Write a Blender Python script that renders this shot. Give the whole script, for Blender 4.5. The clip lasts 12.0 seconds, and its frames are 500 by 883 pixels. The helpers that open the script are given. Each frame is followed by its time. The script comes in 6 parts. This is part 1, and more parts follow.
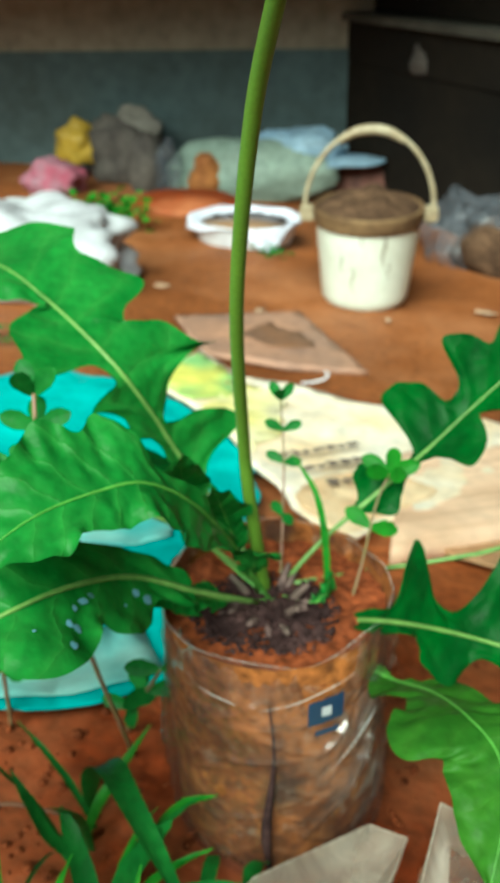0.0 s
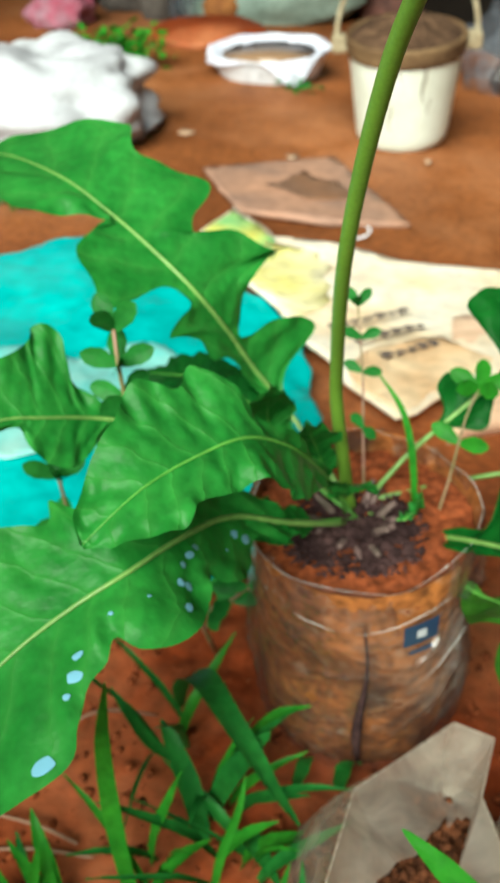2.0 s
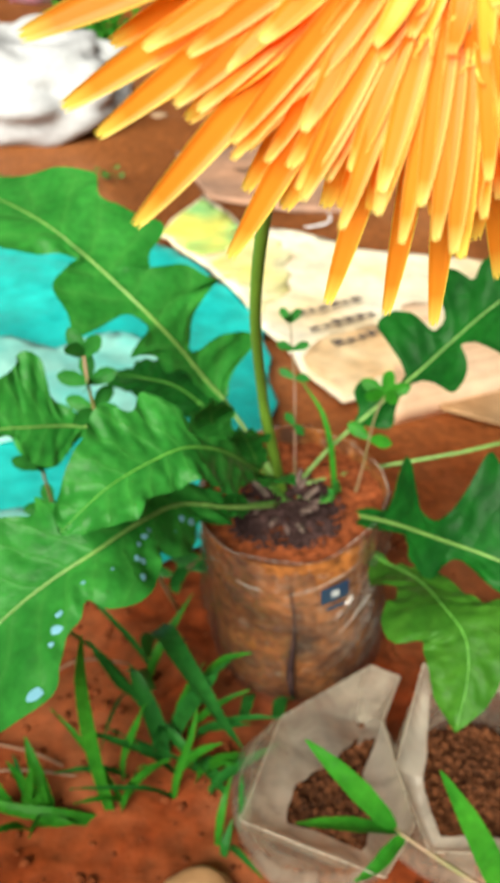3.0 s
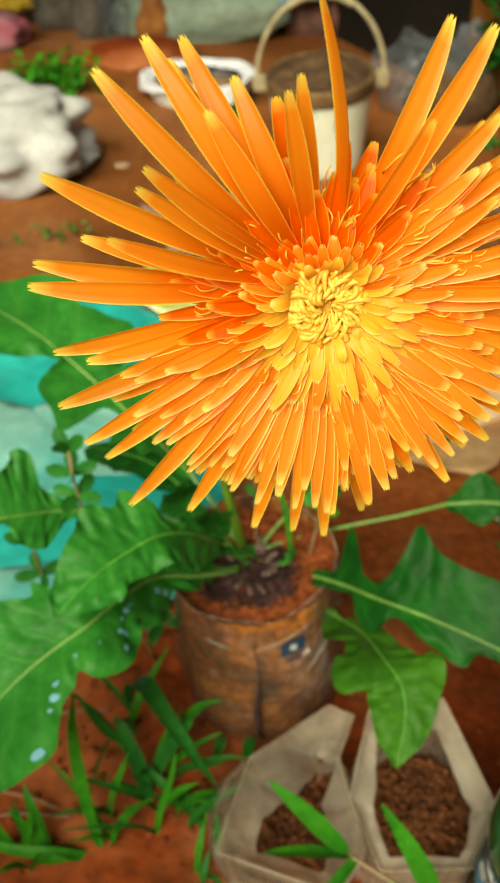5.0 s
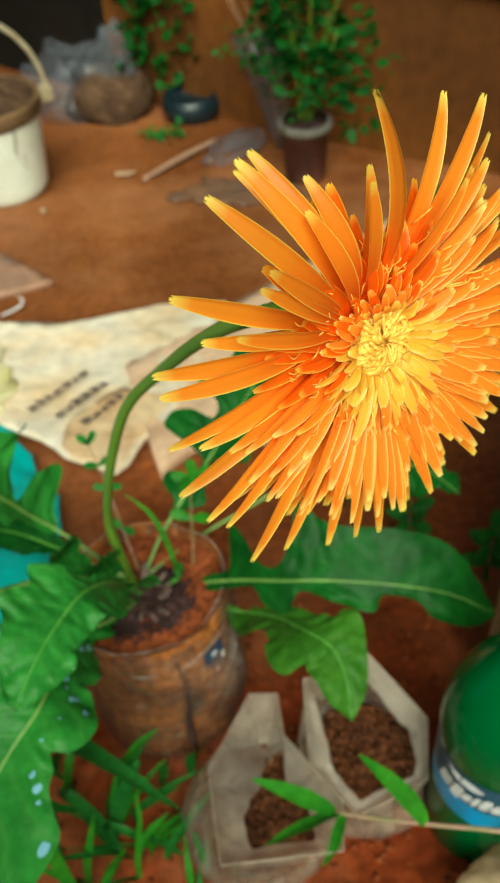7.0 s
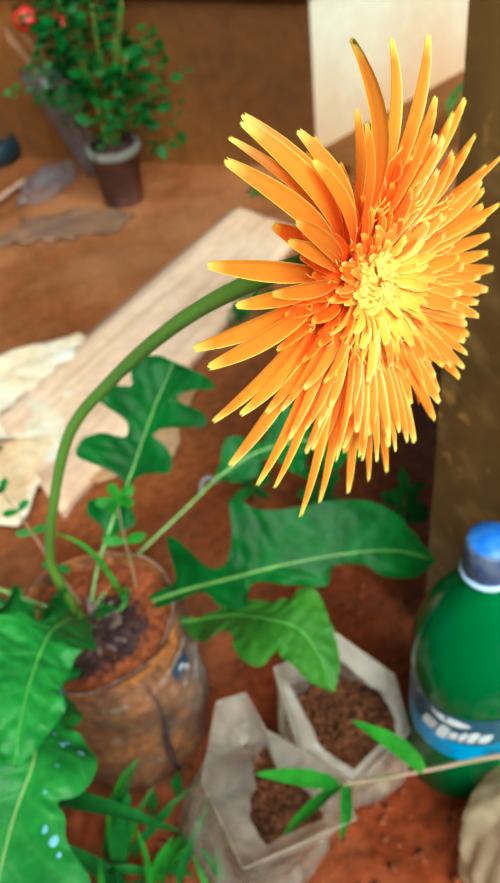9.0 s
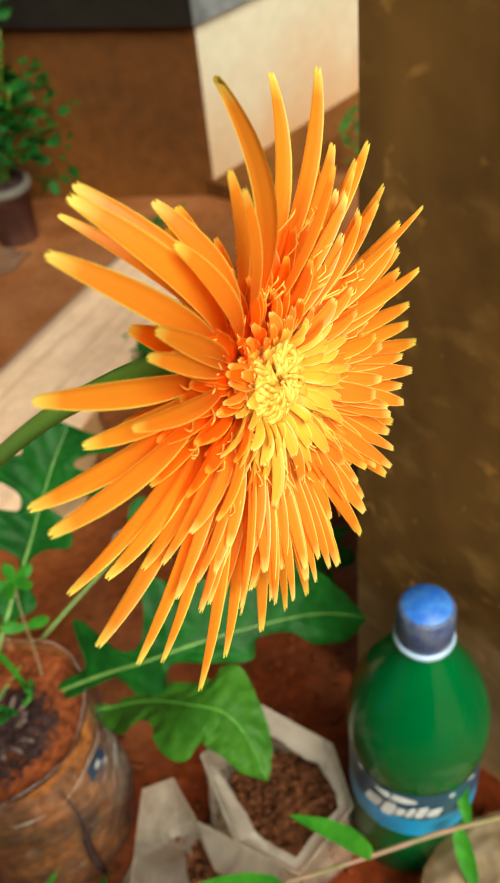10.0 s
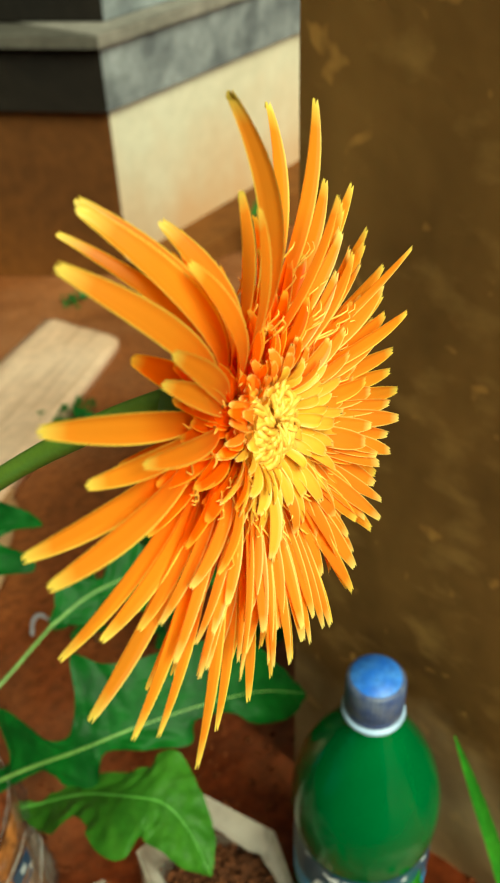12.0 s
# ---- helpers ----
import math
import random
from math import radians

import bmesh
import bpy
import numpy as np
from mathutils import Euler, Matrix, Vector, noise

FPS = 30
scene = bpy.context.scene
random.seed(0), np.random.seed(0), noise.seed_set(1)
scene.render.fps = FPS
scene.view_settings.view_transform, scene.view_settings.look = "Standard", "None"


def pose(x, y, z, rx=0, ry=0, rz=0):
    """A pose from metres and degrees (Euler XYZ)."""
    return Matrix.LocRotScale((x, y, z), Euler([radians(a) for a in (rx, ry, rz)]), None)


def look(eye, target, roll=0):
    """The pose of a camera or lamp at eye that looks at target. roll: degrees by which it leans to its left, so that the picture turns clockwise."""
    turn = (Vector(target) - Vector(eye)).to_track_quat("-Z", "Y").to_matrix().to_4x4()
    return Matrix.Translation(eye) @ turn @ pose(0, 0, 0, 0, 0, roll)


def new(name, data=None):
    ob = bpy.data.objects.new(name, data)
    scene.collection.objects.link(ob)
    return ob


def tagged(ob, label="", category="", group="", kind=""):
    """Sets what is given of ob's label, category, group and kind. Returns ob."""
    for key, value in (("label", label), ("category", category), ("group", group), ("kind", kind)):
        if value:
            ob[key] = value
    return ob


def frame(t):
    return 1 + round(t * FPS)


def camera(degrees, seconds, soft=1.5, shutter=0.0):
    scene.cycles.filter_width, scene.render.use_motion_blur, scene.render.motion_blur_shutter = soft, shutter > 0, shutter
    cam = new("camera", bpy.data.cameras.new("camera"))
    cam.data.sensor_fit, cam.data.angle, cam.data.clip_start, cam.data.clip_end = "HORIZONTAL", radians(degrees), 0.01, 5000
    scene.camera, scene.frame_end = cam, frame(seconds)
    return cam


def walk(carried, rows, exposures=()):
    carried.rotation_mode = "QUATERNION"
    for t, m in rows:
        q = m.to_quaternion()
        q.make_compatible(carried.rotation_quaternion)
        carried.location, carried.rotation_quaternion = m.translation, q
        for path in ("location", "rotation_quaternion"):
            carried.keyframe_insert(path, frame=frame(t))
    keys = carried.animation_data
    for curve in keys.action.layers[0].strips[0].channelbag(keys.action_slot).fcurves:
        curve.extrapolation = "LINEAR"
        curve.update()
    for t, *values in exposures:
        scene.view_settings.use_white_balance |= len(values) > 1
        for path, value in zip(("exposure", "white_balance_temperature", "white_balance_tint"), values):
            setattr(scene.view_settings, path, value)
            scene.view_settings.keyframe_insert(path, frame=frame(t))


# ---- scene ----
cam = camera(32.6, 12.0, soft=2.0)
cam.data.dof.use_dof, cam.data.dof.focus_distance, cam.data.dof.aperture_fstop = True, 0.148, 46.0
PATH = [
    (0, (0.1728, 0.1552, 0.3629), (-0.039, 1.860, -0.661), -1.30),
    (0.5, (0.1641, 0.1719, 0.3316), (-0.029, 1.807, -0.805), -0.18),
    (1, (0.1358, 0.1756, 0.3297), (-0.026, 1.758, -0.883), 0.64),
    (1.5, (0.1310, 0.1800, 0.3428), (-0.099, 1.723, -0.908), -1.67),
    (2, (0.1448, 0.1826, 0.3857), (-0.106, 1.658, -0.942), -4.86),
    (2.5, (0.1601, 0.1596, 0.4242), (-0.084, 1.608, -0.932), -5.36),
    (3, (0.1724, 0.1384, 0.4516), (-0.039, 1.555, -0.945), -4.59),
    (3.5, (0.1812, 0.1298, 0.4840), (-0.022, 1.490, -0.968), -5.54),
    (3.7, (0.1781, 0.1107, 0.4843), (-0.004, 1.523, -0.920), -3.87),
    (5.3, (0.1825, 0.1188, 0.5224), (0.072, 1.568, -0.852), -4.96),
    (5.5, (0.1776, 0.1159, 0.5242), (0.104, 1.543, -0.875), -5.37),
    (6, (0.1661, 0.1118, 0.5529), (0.258, 1.491, -0.892), -4.96),
    (6.5, (0.1419, 0.1146, 0.5517), (0.446, 1.487, -0.871), -4.55),
    (6.7, (0.1303, 0.1179, 0.5453), (0.503, 1.479, -0.872), -4.59),
    (8.5, (0.0846, 0.1311, 0.5388), (0.754, 1.392, -0.862), -8.77),
    (9, (0.0797, 0.1302, 0.5403), (0.837, 1.335, -0.866), -8.27),
    (9.5, (0.0877, 0.1452, 0.5390), (0.938, 1.272, -0.878), -7.45),
    (10, (0.1117, 0.1600, 0.5253), (1.037, 1.267, -0.860), -6.96),
    (10.5, (0.1191, 0.1653, 0.5180), (1.132, 1.259, -0.814), -4.88),
    (11, (0.1139, 0.1651, 0.5165), (1.180, 1.261, -0.773), -3.56),
    (11.5, (0.1110, 0.1682, 0.5174), (1.213, 1.247, -0.756), -3.04),
    (12, (0.1049, 0.1730, 0.5154), (1.270, 1.204, -0.742), -2.10),
]
walk(cam, [(t, look(eye, target, roll)) for t, eye, target, roll in PATH], exposures=[(0.0, 0.9, 5700, -14), (1.5, 0.88, 5800, -10), (2.5, 1.02, 6200, 1), (3.0, 1.02, 6500, 2), (3.5, 0.8, 7100, 3), (3.7, 0.74, 7200, 2), (5.5, 0.42, 7900, -9), (6.7, 0.36, 6800, -10), (8.5, 0.95, 5600, 4), (9.0, 0.93, 5500, -5), (9.5, 0.93, 5600, -2), (10.0, 0.6, 6700, 1), (10.5, 0.5, 7200, -9), (12.0, 0.57, 6900, -17)])

# ---- light ----
world = bpy.data.worlds.new("world")
scene.world = world
world.use_nodes = True
wn = world.node_tree
sky = wn.nodes.new("ShaderNodeTexSky")
sky.sky_type, sky.sun_disc = "NISHITA", False
sky.sun_elevation, sky.sun_rotation = radians(45), radians(195)
wn.links.new(sky.outputs[0], wn.nodes["Background"].inputs[0])
wn.nodes["Background"].inputs[1].default_value = 0.007
sun = new("sun", bpy.data.lights.new("sun", "SUN"))
sun.data.energy, sun.data.angle, sun.data.color = 5.0, radians(42), (1.0, 0.93, 0.82)
sun.matrix_world = look((-0.5, -1.8, 1.87), (0, 0, 0))


# ---- materials ----
def material(name, base, rough=0.6, second=None, scale=8.0, amount=1.0, bump=0.2, fine=60.0, metal=0.0, spread=0.08, extra=None):
    """A surface with colour variation at two scales and fine relief. scale: blotches per metre; fine: grains per metre."""
    m = bpy.data.materials.new(name)
    m.use_nodes = True
    n, l = m.node_tree.nodes, m.node_tree.links
    b = n["Principled BSDF"]
    tc = n.new("ShaderNodeTexCoord")
    big, small = n.new("ShaderNodeTexNoise"), n.new("ShaderNodeTexNoise")
    big.inputs["Scale"].default_value, big.inputs["Detail"].default_value = scale, 5
    small.inputs["Scale"].default_value, small.inputs["Detail"].default_value = fine, 4
    for t in (big, small):
        l.new(tc.outputs["Object"], t.inputs["Vector"])
    ramp = n.new("ShaderNodeValToRGB")
    ramp.color_ramp.elements[0].position, ramp.color_ramp.elements[1].position = 0.35, 0.68
    second = second or tuple(c * 0.7 for c in base)
    ramp.color_ramp.elements[0].color, ramp.color_ramp.elements[1].color = (*second, 1), (*base, 1)
    l.new(big.outputs["Fac"], ramp.inputs["Fac"])
    mix = n.new("ShaderNodeMix")
    mix.data_type, mix.blend_type = "RGBA", "MULTIPLY"
    mix.inputs["Factor"].default_value = amount
    fr = n.new("ShaderNodeMapRange")
    fr.inputs["From Min"].default_value, fr.inputs["From Max"].default_value = 0.3, 0.7
    fr.inputs["To Min"].default_value, fr.inputs["To Max"].default_value = 1 - spread * 3, 1 + spread
    l.new(small.outputs["Fac"], fr.inputs["Value"])
    l.new(ramp.outputs["Color"], mix.inputs[6])
    l.new(fr.outputs["Result"], mix.inputs[7])
    l.new(mix.outputs[2], b.inputs["Base Color"])
    b.inputs["Roughness"].default_value, b.inputs["Metallic"].default_value = rough, metal
    b.inputs["Specular IOR Level"].default_value = 0.5 if rough < 0.55 else 0.15
    if bump:
        bp = n.new("ShaderNodeBump")
        bp.inputs["Strength"].default_value, bp.inputs["Distance"].default_value = bump, 0.3 / fine
        l.new(small.outputs["Fac"], bp.inputs["Height"])
        l.new(bp.outputs["Normal"], b.inputs["Normal"])
    return m


def tree_of(m):
    return m.node_tree.nodes, m.node_tree.links, m.node_tree.nodes["Principled BSDF"]


def leaf_material(name, base, dark, vein, rough=0.42, through_light=0.3, ribs=0.45):
    """A leaf: UV x runs along the midrib and y across, with side veins, blotches, blisters and light passing through."""
    m = material(name, base, rough, dark, 45, 1.0, 0.0, 240, spread=0.08)
    n, l, b = tree_of(m)
    uv = n.new("ShaderNodeUVMap")
    sep = n.new("ShaderNodeSeparateXYZ")
    l.new(uv.outputs[0], sep.inputs[0])

    def op(kind, a, c=None):
        k = n.new("ShaderNodeMath")
        k.operation = kind
        for i, v in enumerate((a, c)):
            if v is None:
                continue
            if isinstance(v, (int, float)):
                k.inputs[i].default_value = v
            else:
                l.new(v, k.inputs[i])
        return k.outputs[0]

    off = op("ABSOLUTE", op("SUBTRACT", sep.outputs[1], 0.5))
    wob = n.new("ShaderNodeTexNoise")
    wob.inputs["Scale"].default_value = 6
    l.new(uv.outputs[0], wob.inputs["Vector"])
    line = op("ADD", op("SUBTRACT", op("MULTIPLY", sep.outputs[0], 11), op("MULTIPLY", off, 3.2)), op("MULTIPLY", wob.outputs["Fac"], 0.7))
    veins = op("POWER", op("ABSOLUTE", op("SINE", op("MULTIPLY", line, math.pi))), 0.35)
    colour = b.inputs["Base Color"].links[0].from_socket
    mix = n.new("ShaderNodeMix")
    mix.data_type = "RGBA"
    mix.inputs[7].default_value = (*vein, 1)
    l.new(colour, mix.inputs[6])
    l.new(op("MULTIPLY", op("SUBTRACT", 1.0, veins), ribs), mix.inputs[0])
    l.new(mix.outputs[2], b.inputs["Base Color"])
    b.inputs["Specular IOR Level"].default_value = 0.15
    blister = n.new("ShaderNodeTexNoise")
    blister.inputs["Scale"].default_value, blister.inputs["Detail"].default_value = 160, 3
    tc = n.new("ShaderNodeTexCoord")
    l.new(tc.outputs["Object"], blister.inputs["Vector"])
    bp = n.new("ShaderNodeBump")
    bp.inputs["Strength"].default_value, bp.inputs["Distance"].default_value = 0.45, 0.0020
    l.new(op("ADD", op("MULTIPLY", veins, ribs * 1.6), op("MULTIPLY", blister.outputs["Fac"], 0.9)), bp.inputs["Height"])
    l.new(bp.outputs["Normal"], b.inputs["Normal"])
    out = n["Material Output"]
    tr = n.new("ShaderNodeBsdfTranslucent")
    ms = n.new("ShaderNodeMixShader")
    ms.inputs[0].default_value = through_light
    l.new(mix.outputs[2], tr.inputs["Color"])
    l.new(b.outputs[0], ms.inputs[1])
    l.new(tr.outputs[0], ms.inputs[2])
    l.new(ms.outputs[0], out.inputs["Surface"])
    return m


def petal_material(name, inner, outer, rim, through_light=0.35):
    """A ray floret: UV x from base to tip, y across; a paler rim and tip, fine lengthwise ribs."""
    m = bpy.data.materials.new(name)
    m.use_nodes = True
    n, l, b = tree_of(m)
    uv = n.new("ShaderNodeUVMap")
    sep = n.new("ShaderNodeSeparateXYZ")
    l.new(uv.outputs[0], sep.inputs[0])
    along = n.new("ShaderNodeValToRGB")
    e = along.color_ramp.elements
    e[0].position, e[0].color = 0.0, (*inner, 1)
    e[1].position, e[1].color = 0.62, (*outer, 1)
    l.new(sep.outputs[0], along.inputs[0])
    edge = n.new("ShaderNodeMath")
    edge.operation = "SUBTRACT"
    edge.inputs[1].default_value = 0.5
    l.new(sep.outputs[1], edge.inputs[0])
    ab = n.new("ShaderNodeMath")
    ab.operation = "ABSOLUTE"
    l.new(edge.outputs[0], ab.inputs[0])
    rr = n.new("ShaderNodeMapRange")
    rr.inputs["From Min"].default_value, rr.inputs["From Max"].default_value = 0.425, 0.485
    l.new(ab.outputs[0], rr.inputs["Value"])
    tip = n.new("ShaderNodeMapRange")
    tip.inputs["From Min"].default_value, tip.inputs["From Max"].default_value = 0.90, 0.99
    l.new(sep.outputs[0], tip.inputs["Value"])
    mx = n.new("ShaderNodeMath")
    mx.operation = "MAXIMUM"
    l.new(rr.outputs[0], mx.inputs[0])
    l.new(tip.outputs[0], mx.inputs[1])
    mix = n.new("ShaderNodeMix")
    mix.data_type = "RGBA"
    mix.inputs[7].default_value = (*rim, 1)
    l.new(mx.outputs[0], mix.inputs[0])
    l.new(along.outputs[0], mix.inputs[6])
    oi = n.new("ShaderNodeObjectInfo")
    hs = n.new("ShaderNodeHueSaturation")
    vr = n.new("ShaderNodeMapRange")
    vr.inputs["To Min"].default_value, vr.inputs["To Max"].default_value = 0.84, 1.08
    l.new(oi.outputs["Random"], vr.inputs["Value"])
    l.new(vr.outputs[0], hs.inputs["Value"])
    l.new(mix.outputs[2], hs.inputs["Color"])
    l.new(hs.outputs[0], b.inputs["Base Color"])
    b.inputs["Roughness"].default_value, b.inputs["Specular IOR Level"].default_value = 0.45, 0.4
    wave = n.new("ShaderNodeTexWave")
    wave.bands_direction = "Y"
    wave.inputs["Scale"].default_value, wave.inputs["Distortion"].default_value = 2.2, 0.6
    l.new(uv.outputs[0], wave.inputs["Vector"])
    bp = n.new("ShaderNodeBump")
    bp.inputs["Strength"].default_value, bp.inputs["Distance"].default_value = 0.04, 0.0003
    l.new(wave.outputs["Fac"], bp.inputs["Height"])
    l.new(bp.outputs[0], b.inputs["Normal"])
    tr = n.new("ShaderNodeBsdfTranslucent")
    ms = n.new("ShaderNodeMixShader")
    ms.inputs[0].default_value = through_light
    l.new(hs.outputs[0], tr.inputs["Color"])
    l.new(b.outputs[0], ms.inputs[1])
    l.new(tr.outputs[0], ms.inputs[2])
    l.new(ms.outputs[0], n["Material Output"].inputs["Surface"])
    return m


def film_material(name, tint, clear=0.5, rough=0.25, milky=0.5, cloud=0.2, crinkle=0.35):
    """Thin polythene film: part clear, part milky, with wrinkles."""
    m = material(name, tint, rough, tuple(c * 0.8 for c in tint), 25, 1.0, crinkle, 70, spread=0.05)
    n, l, b = tree_of(m)
    tp = n.new("ShaderNodeBsdfTransparent")
    tr = n.new("ShaderNodeBsdfTranslucent")
    tr.inputs["Color"].default_value = (*tint, 1)
    m1, m2 = n.new("ShaderNodeMixShader"), n.new("ShaderNodeMixShader")
    m1.inputs[0].default_value = milky
    # clouded and clear stretches of the film
    mp, tex, rng = n.new("ShaderNodeMapping"), n.new("ShaderNodeTexNoise"), n.new("ShaderNodeMapRange")
    mp.inputs["Scale"].default_value = (1, 1, 0.45)
    tex.inputs["Scale"].default_value, tex.inputs["Detail"].default_value, tex.inputs["Distortion"].default_value = 42, 5, 1.2
    rng.inputs["From Min"].default_value, rng.inputs["From Max"].default_value = 0.36, 0.64
    rng.inputs["To Min"].default_value, rng.inputs["To Max"].default_value = clear - cloud, min(0.92, clear + cloud)
    l.new(n.new("ShaderNodeTexCoord").outputs["Object"], mp.inputs["Vector"])
    l.new(mp.outputs[0], tex.inputs["Vector"])
    l.new(tex.outputs["Fac"], rng.inputs["Value"])
    l.new(rng.outputs["Result"], m2.inputs[0])
    l.new(b.outputs[0], m1.inputs[1])
    l.new(tr.outputs[0], m1.inputs[2])
    l.new(m1.outputs[0], m2.inputs[1])
    l.new(tp.outputs[0], m2.inputs[2])
    l.new(m2.outputs[0], n["Material Output"].inputs["Surface"])
    return m


def clear_film(name, milk=0.10):
    """Clear stretched film: mostly see-through, glossy at a slant, a trace of milkiness."""
    m = material(name, (0.60, 0.58, 0.54), 0.4, None, 30, 1.0, 0.10, 140, spread=0.05)
    n, l, b = tree_of(m)
    tp, gl, fr = n.new("ShaderNodeBsdfTransparent"), n.new("ShaderNodeBsdfGlossy"), n.new("ShaderNodeLayerWeight")
    tp.inputs["Color"].default_value = (0.95, 0.94, 0.92, 1)
    gl.inputs["Roughness"].default_value = 0.27
    fr.inputs["Blend"].default_value = 0.25
    gloss = n.new("ShaderNodeMapRange")
    gloss.inputs["To Min"].default_value, gloss.inputs["To Max"].default_value = 0.14, 0.55
    l.new(fr.outputs["Facing"], gloss.inputs["Value"])
    normal = b.inputs["Normal"].links[0].from_socket
    l.new(normal, gl.inputs["Normal"])
    l.new(normal, fr.inputs["Normal"])
    m1, m2 = n.new("ShaderNodeMixShader"), n.new("ShaderNodeMixShader")
    m1.inputs[0].default_value = milk
    l.new(tp.outputs[0], m1.inputs[1])
    l.new(b.outputs[0], m1.inputs[2])
    l.new(gloss.outputs[0], m2.inputs[0])
    l.new(m1.outputs[0], m2.inputs[1])
    l.new(gl.outputs[0], m2.inputs[2])
    l.new(m2.outputs[0], n["Material Output"].inputs["Surface"])
    return m


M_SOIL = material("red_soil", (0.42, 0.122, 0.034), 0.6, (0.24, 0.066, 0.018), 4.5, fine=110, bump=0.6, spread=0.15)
M_CLOD = material("soil_clods", (0.32, 0.080, 0.024), 0.85, (0.17, 0.042, 0.013), 30, fine=260, bump=0.8, spread=0.2)
M_POTSOIL = material("potting_soil", (0.085, 0.045, 0.042), 0.9, (0.035, 0.018, 0.018), 60, fine=300, bump=0.8, spread=0.2)
M_FIBRE = material("potting_fibre", (0.54, 0.19, 0.045), 0.65, (0.17, 0.062, 0.022), 30, fine=190, bump=0.5, spread=0.2)
M_WALL = material("lower_wall_paint", (0.095, 0.14, 0.15), 0.75, (0.07, 0.092, 0.09), 2.2, fine=30, bump=0.06)
M_WALLTOP = material("upper_wall_paint", (0.36, 0.32, 0.24), 0.8, (0.26, 0.235, 0.18), 2.0, fine=30, bump=0.06)
# Near-black: holds the shade of the house's left face; added slabs use it too.
M_DARK = material("near_black", (0.016, 0.012, 0.008), 0.85, (0.007, 0.006, 0.005), 3, fine=40)
M_BROWNWALL = material("brown_plaster", (0.20, 0.070, 0.013), 0.85, (0.10, 0.037, 0.009), 2.4, fine=40, bump=0.2, spread=0.08)
M_PILLAR = material("pillar_plaster", (0.17, 0.082, 0.021), 0.75, (0.078, 0.037, 0.010), 9, fine=70, bump=0.12, spread=0.08)
M_CREAM = material("cream_wall", (0.53, 0.50, 0.39), 0.85, (0.45, 0.40, 0.29), 3, fine=40, bump=0.04, spread=0.03)
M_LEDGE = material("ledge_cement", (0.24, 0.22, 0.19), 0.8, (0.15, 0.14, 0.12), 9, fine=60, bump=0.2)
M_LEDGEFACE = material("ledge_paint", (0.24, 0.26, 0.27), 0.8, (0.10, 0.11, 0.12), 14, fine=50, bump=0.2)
M_MAT = material("turquoise_sheet", (0.03, 0.55, 0.52), 0.45, (0.015, 0.40, 0.40), 9, fine=50, bump=0.35)
M_MATPALE = material("pale_print", (0.36, 0.66, 0.60), 0.5, (0.12, 0.52, 0.50), 16, fine=50, bump=0.2)
M_SHEETPRINT = material("green_print", (0.25, 0.60, 0.22), 0.5, (0.75, 0.72, 0.15), 16, fine=50, bump=0.2)
M_CARD = material("weathered_board", (0.92, 0.87, 0.75), 0.55, (0.86, 0.66, 0.42), 11, fine=60, bump=0.3, spread=0.08)
M_CARDWET = material("wet_board_edge", (0.60, 0.38, 0.21), 0.6, (0.42, 0.22, 0.10), 14, fine=60, bump=0.3)
M_CARDSTAIN = material("peach_stain", (0.88, 0.70, 0.46), 0.6, (0.74, 0.46, 0.24), 16, fine=60, bump=0.3)
M_CARDYEL = material("yellowed_print", (0.82, 0.74, 0.22), 0.55, (0.85, 0.78, 0.50), 14, fine=60, bump=0.2)
M_INK = material("dark_ink", (0.16, 0.12, 0.10), 0.7)
M_PLANK = material("plank_wood", (0.92, 0.66, 0.47), 0.7, (0.80, 0.53, 0.35), 7, fine=60, bump=0.2, spread=0.05)
M_TILE = material("flat_stone", (0.50, 0.27, 0.17), 0.55, (0.28, 0.17, 0.125), 7, fine=70, bump=0.3)
M_WHITE = material("white_plastic", (0.64, 0.68, 0.60), 0.4, (0.56, 0.58, 0.49), 14, fine=90, bump=0.03, spread=0.02)
M_STAIN = material("grey_streak", (0.34, 0.31, 0.24), 0.6)
M_HANDLE = material("aged_plastic", (0.42, 0.37, 0.25), 0.5, (0.28, 0.22, 0.13), 30, fine=100, bump=0.15)
M_BUCKSOIL = material("heaped_soil", (0.12, 0.068, 0.038), 0.9, (0.055, 0.03, 0.017), 30, fine=150, bump=0.7, spread=0.2)
M_SACK = material("white_sacking", (0.52, 0.53, 0.56), 0.6, (0.38, 0.38, 0.41), 9, fine=120, bump=0.4, spread=0.05)
M_TRAY = material("enamel_white", (0.72, 0.74, 0.78), 0.35, (0.60, 0.62, 0.66), 9, bump=0.05)
M_CLOTH = material("pale_cloth", (0.68, 0.70, 0.80), 0.8, (0.55, 0.56, 0.66), 20, fine=120, bump=0.3)
M_LEAF = leaf_material("gerbera_leaf", (0.036, 0.230, 0.032), (0.020, 0.155, 0.020), (0.085, 0.31, 0.055), 0.42, 0.18, 0.3)
M_LEAFOLD = leaf_material("older_leaf", (0.055, 0.19, 0.016), (0.035, 0.14, 0.012), (0.10, 0.26, 0.03), 0.5, 0.22, 0.2)
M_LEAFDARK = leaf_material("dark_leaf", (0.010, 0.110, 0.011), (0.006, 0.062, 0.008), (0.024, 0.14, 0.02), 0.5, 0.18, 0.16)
M_RIB = material("midrib", (0.21, 0.38, 0.09), 0.45, (0.14, 0.28, 0.06), 60, fine=300, bump=0.05)
M_STEM = material("flower_stalk", (0.15, 0.29, 0.027), 0.5, (0.12, 0.24, 0.022), 30, fine=900, bump=0.12, spread=0.04)
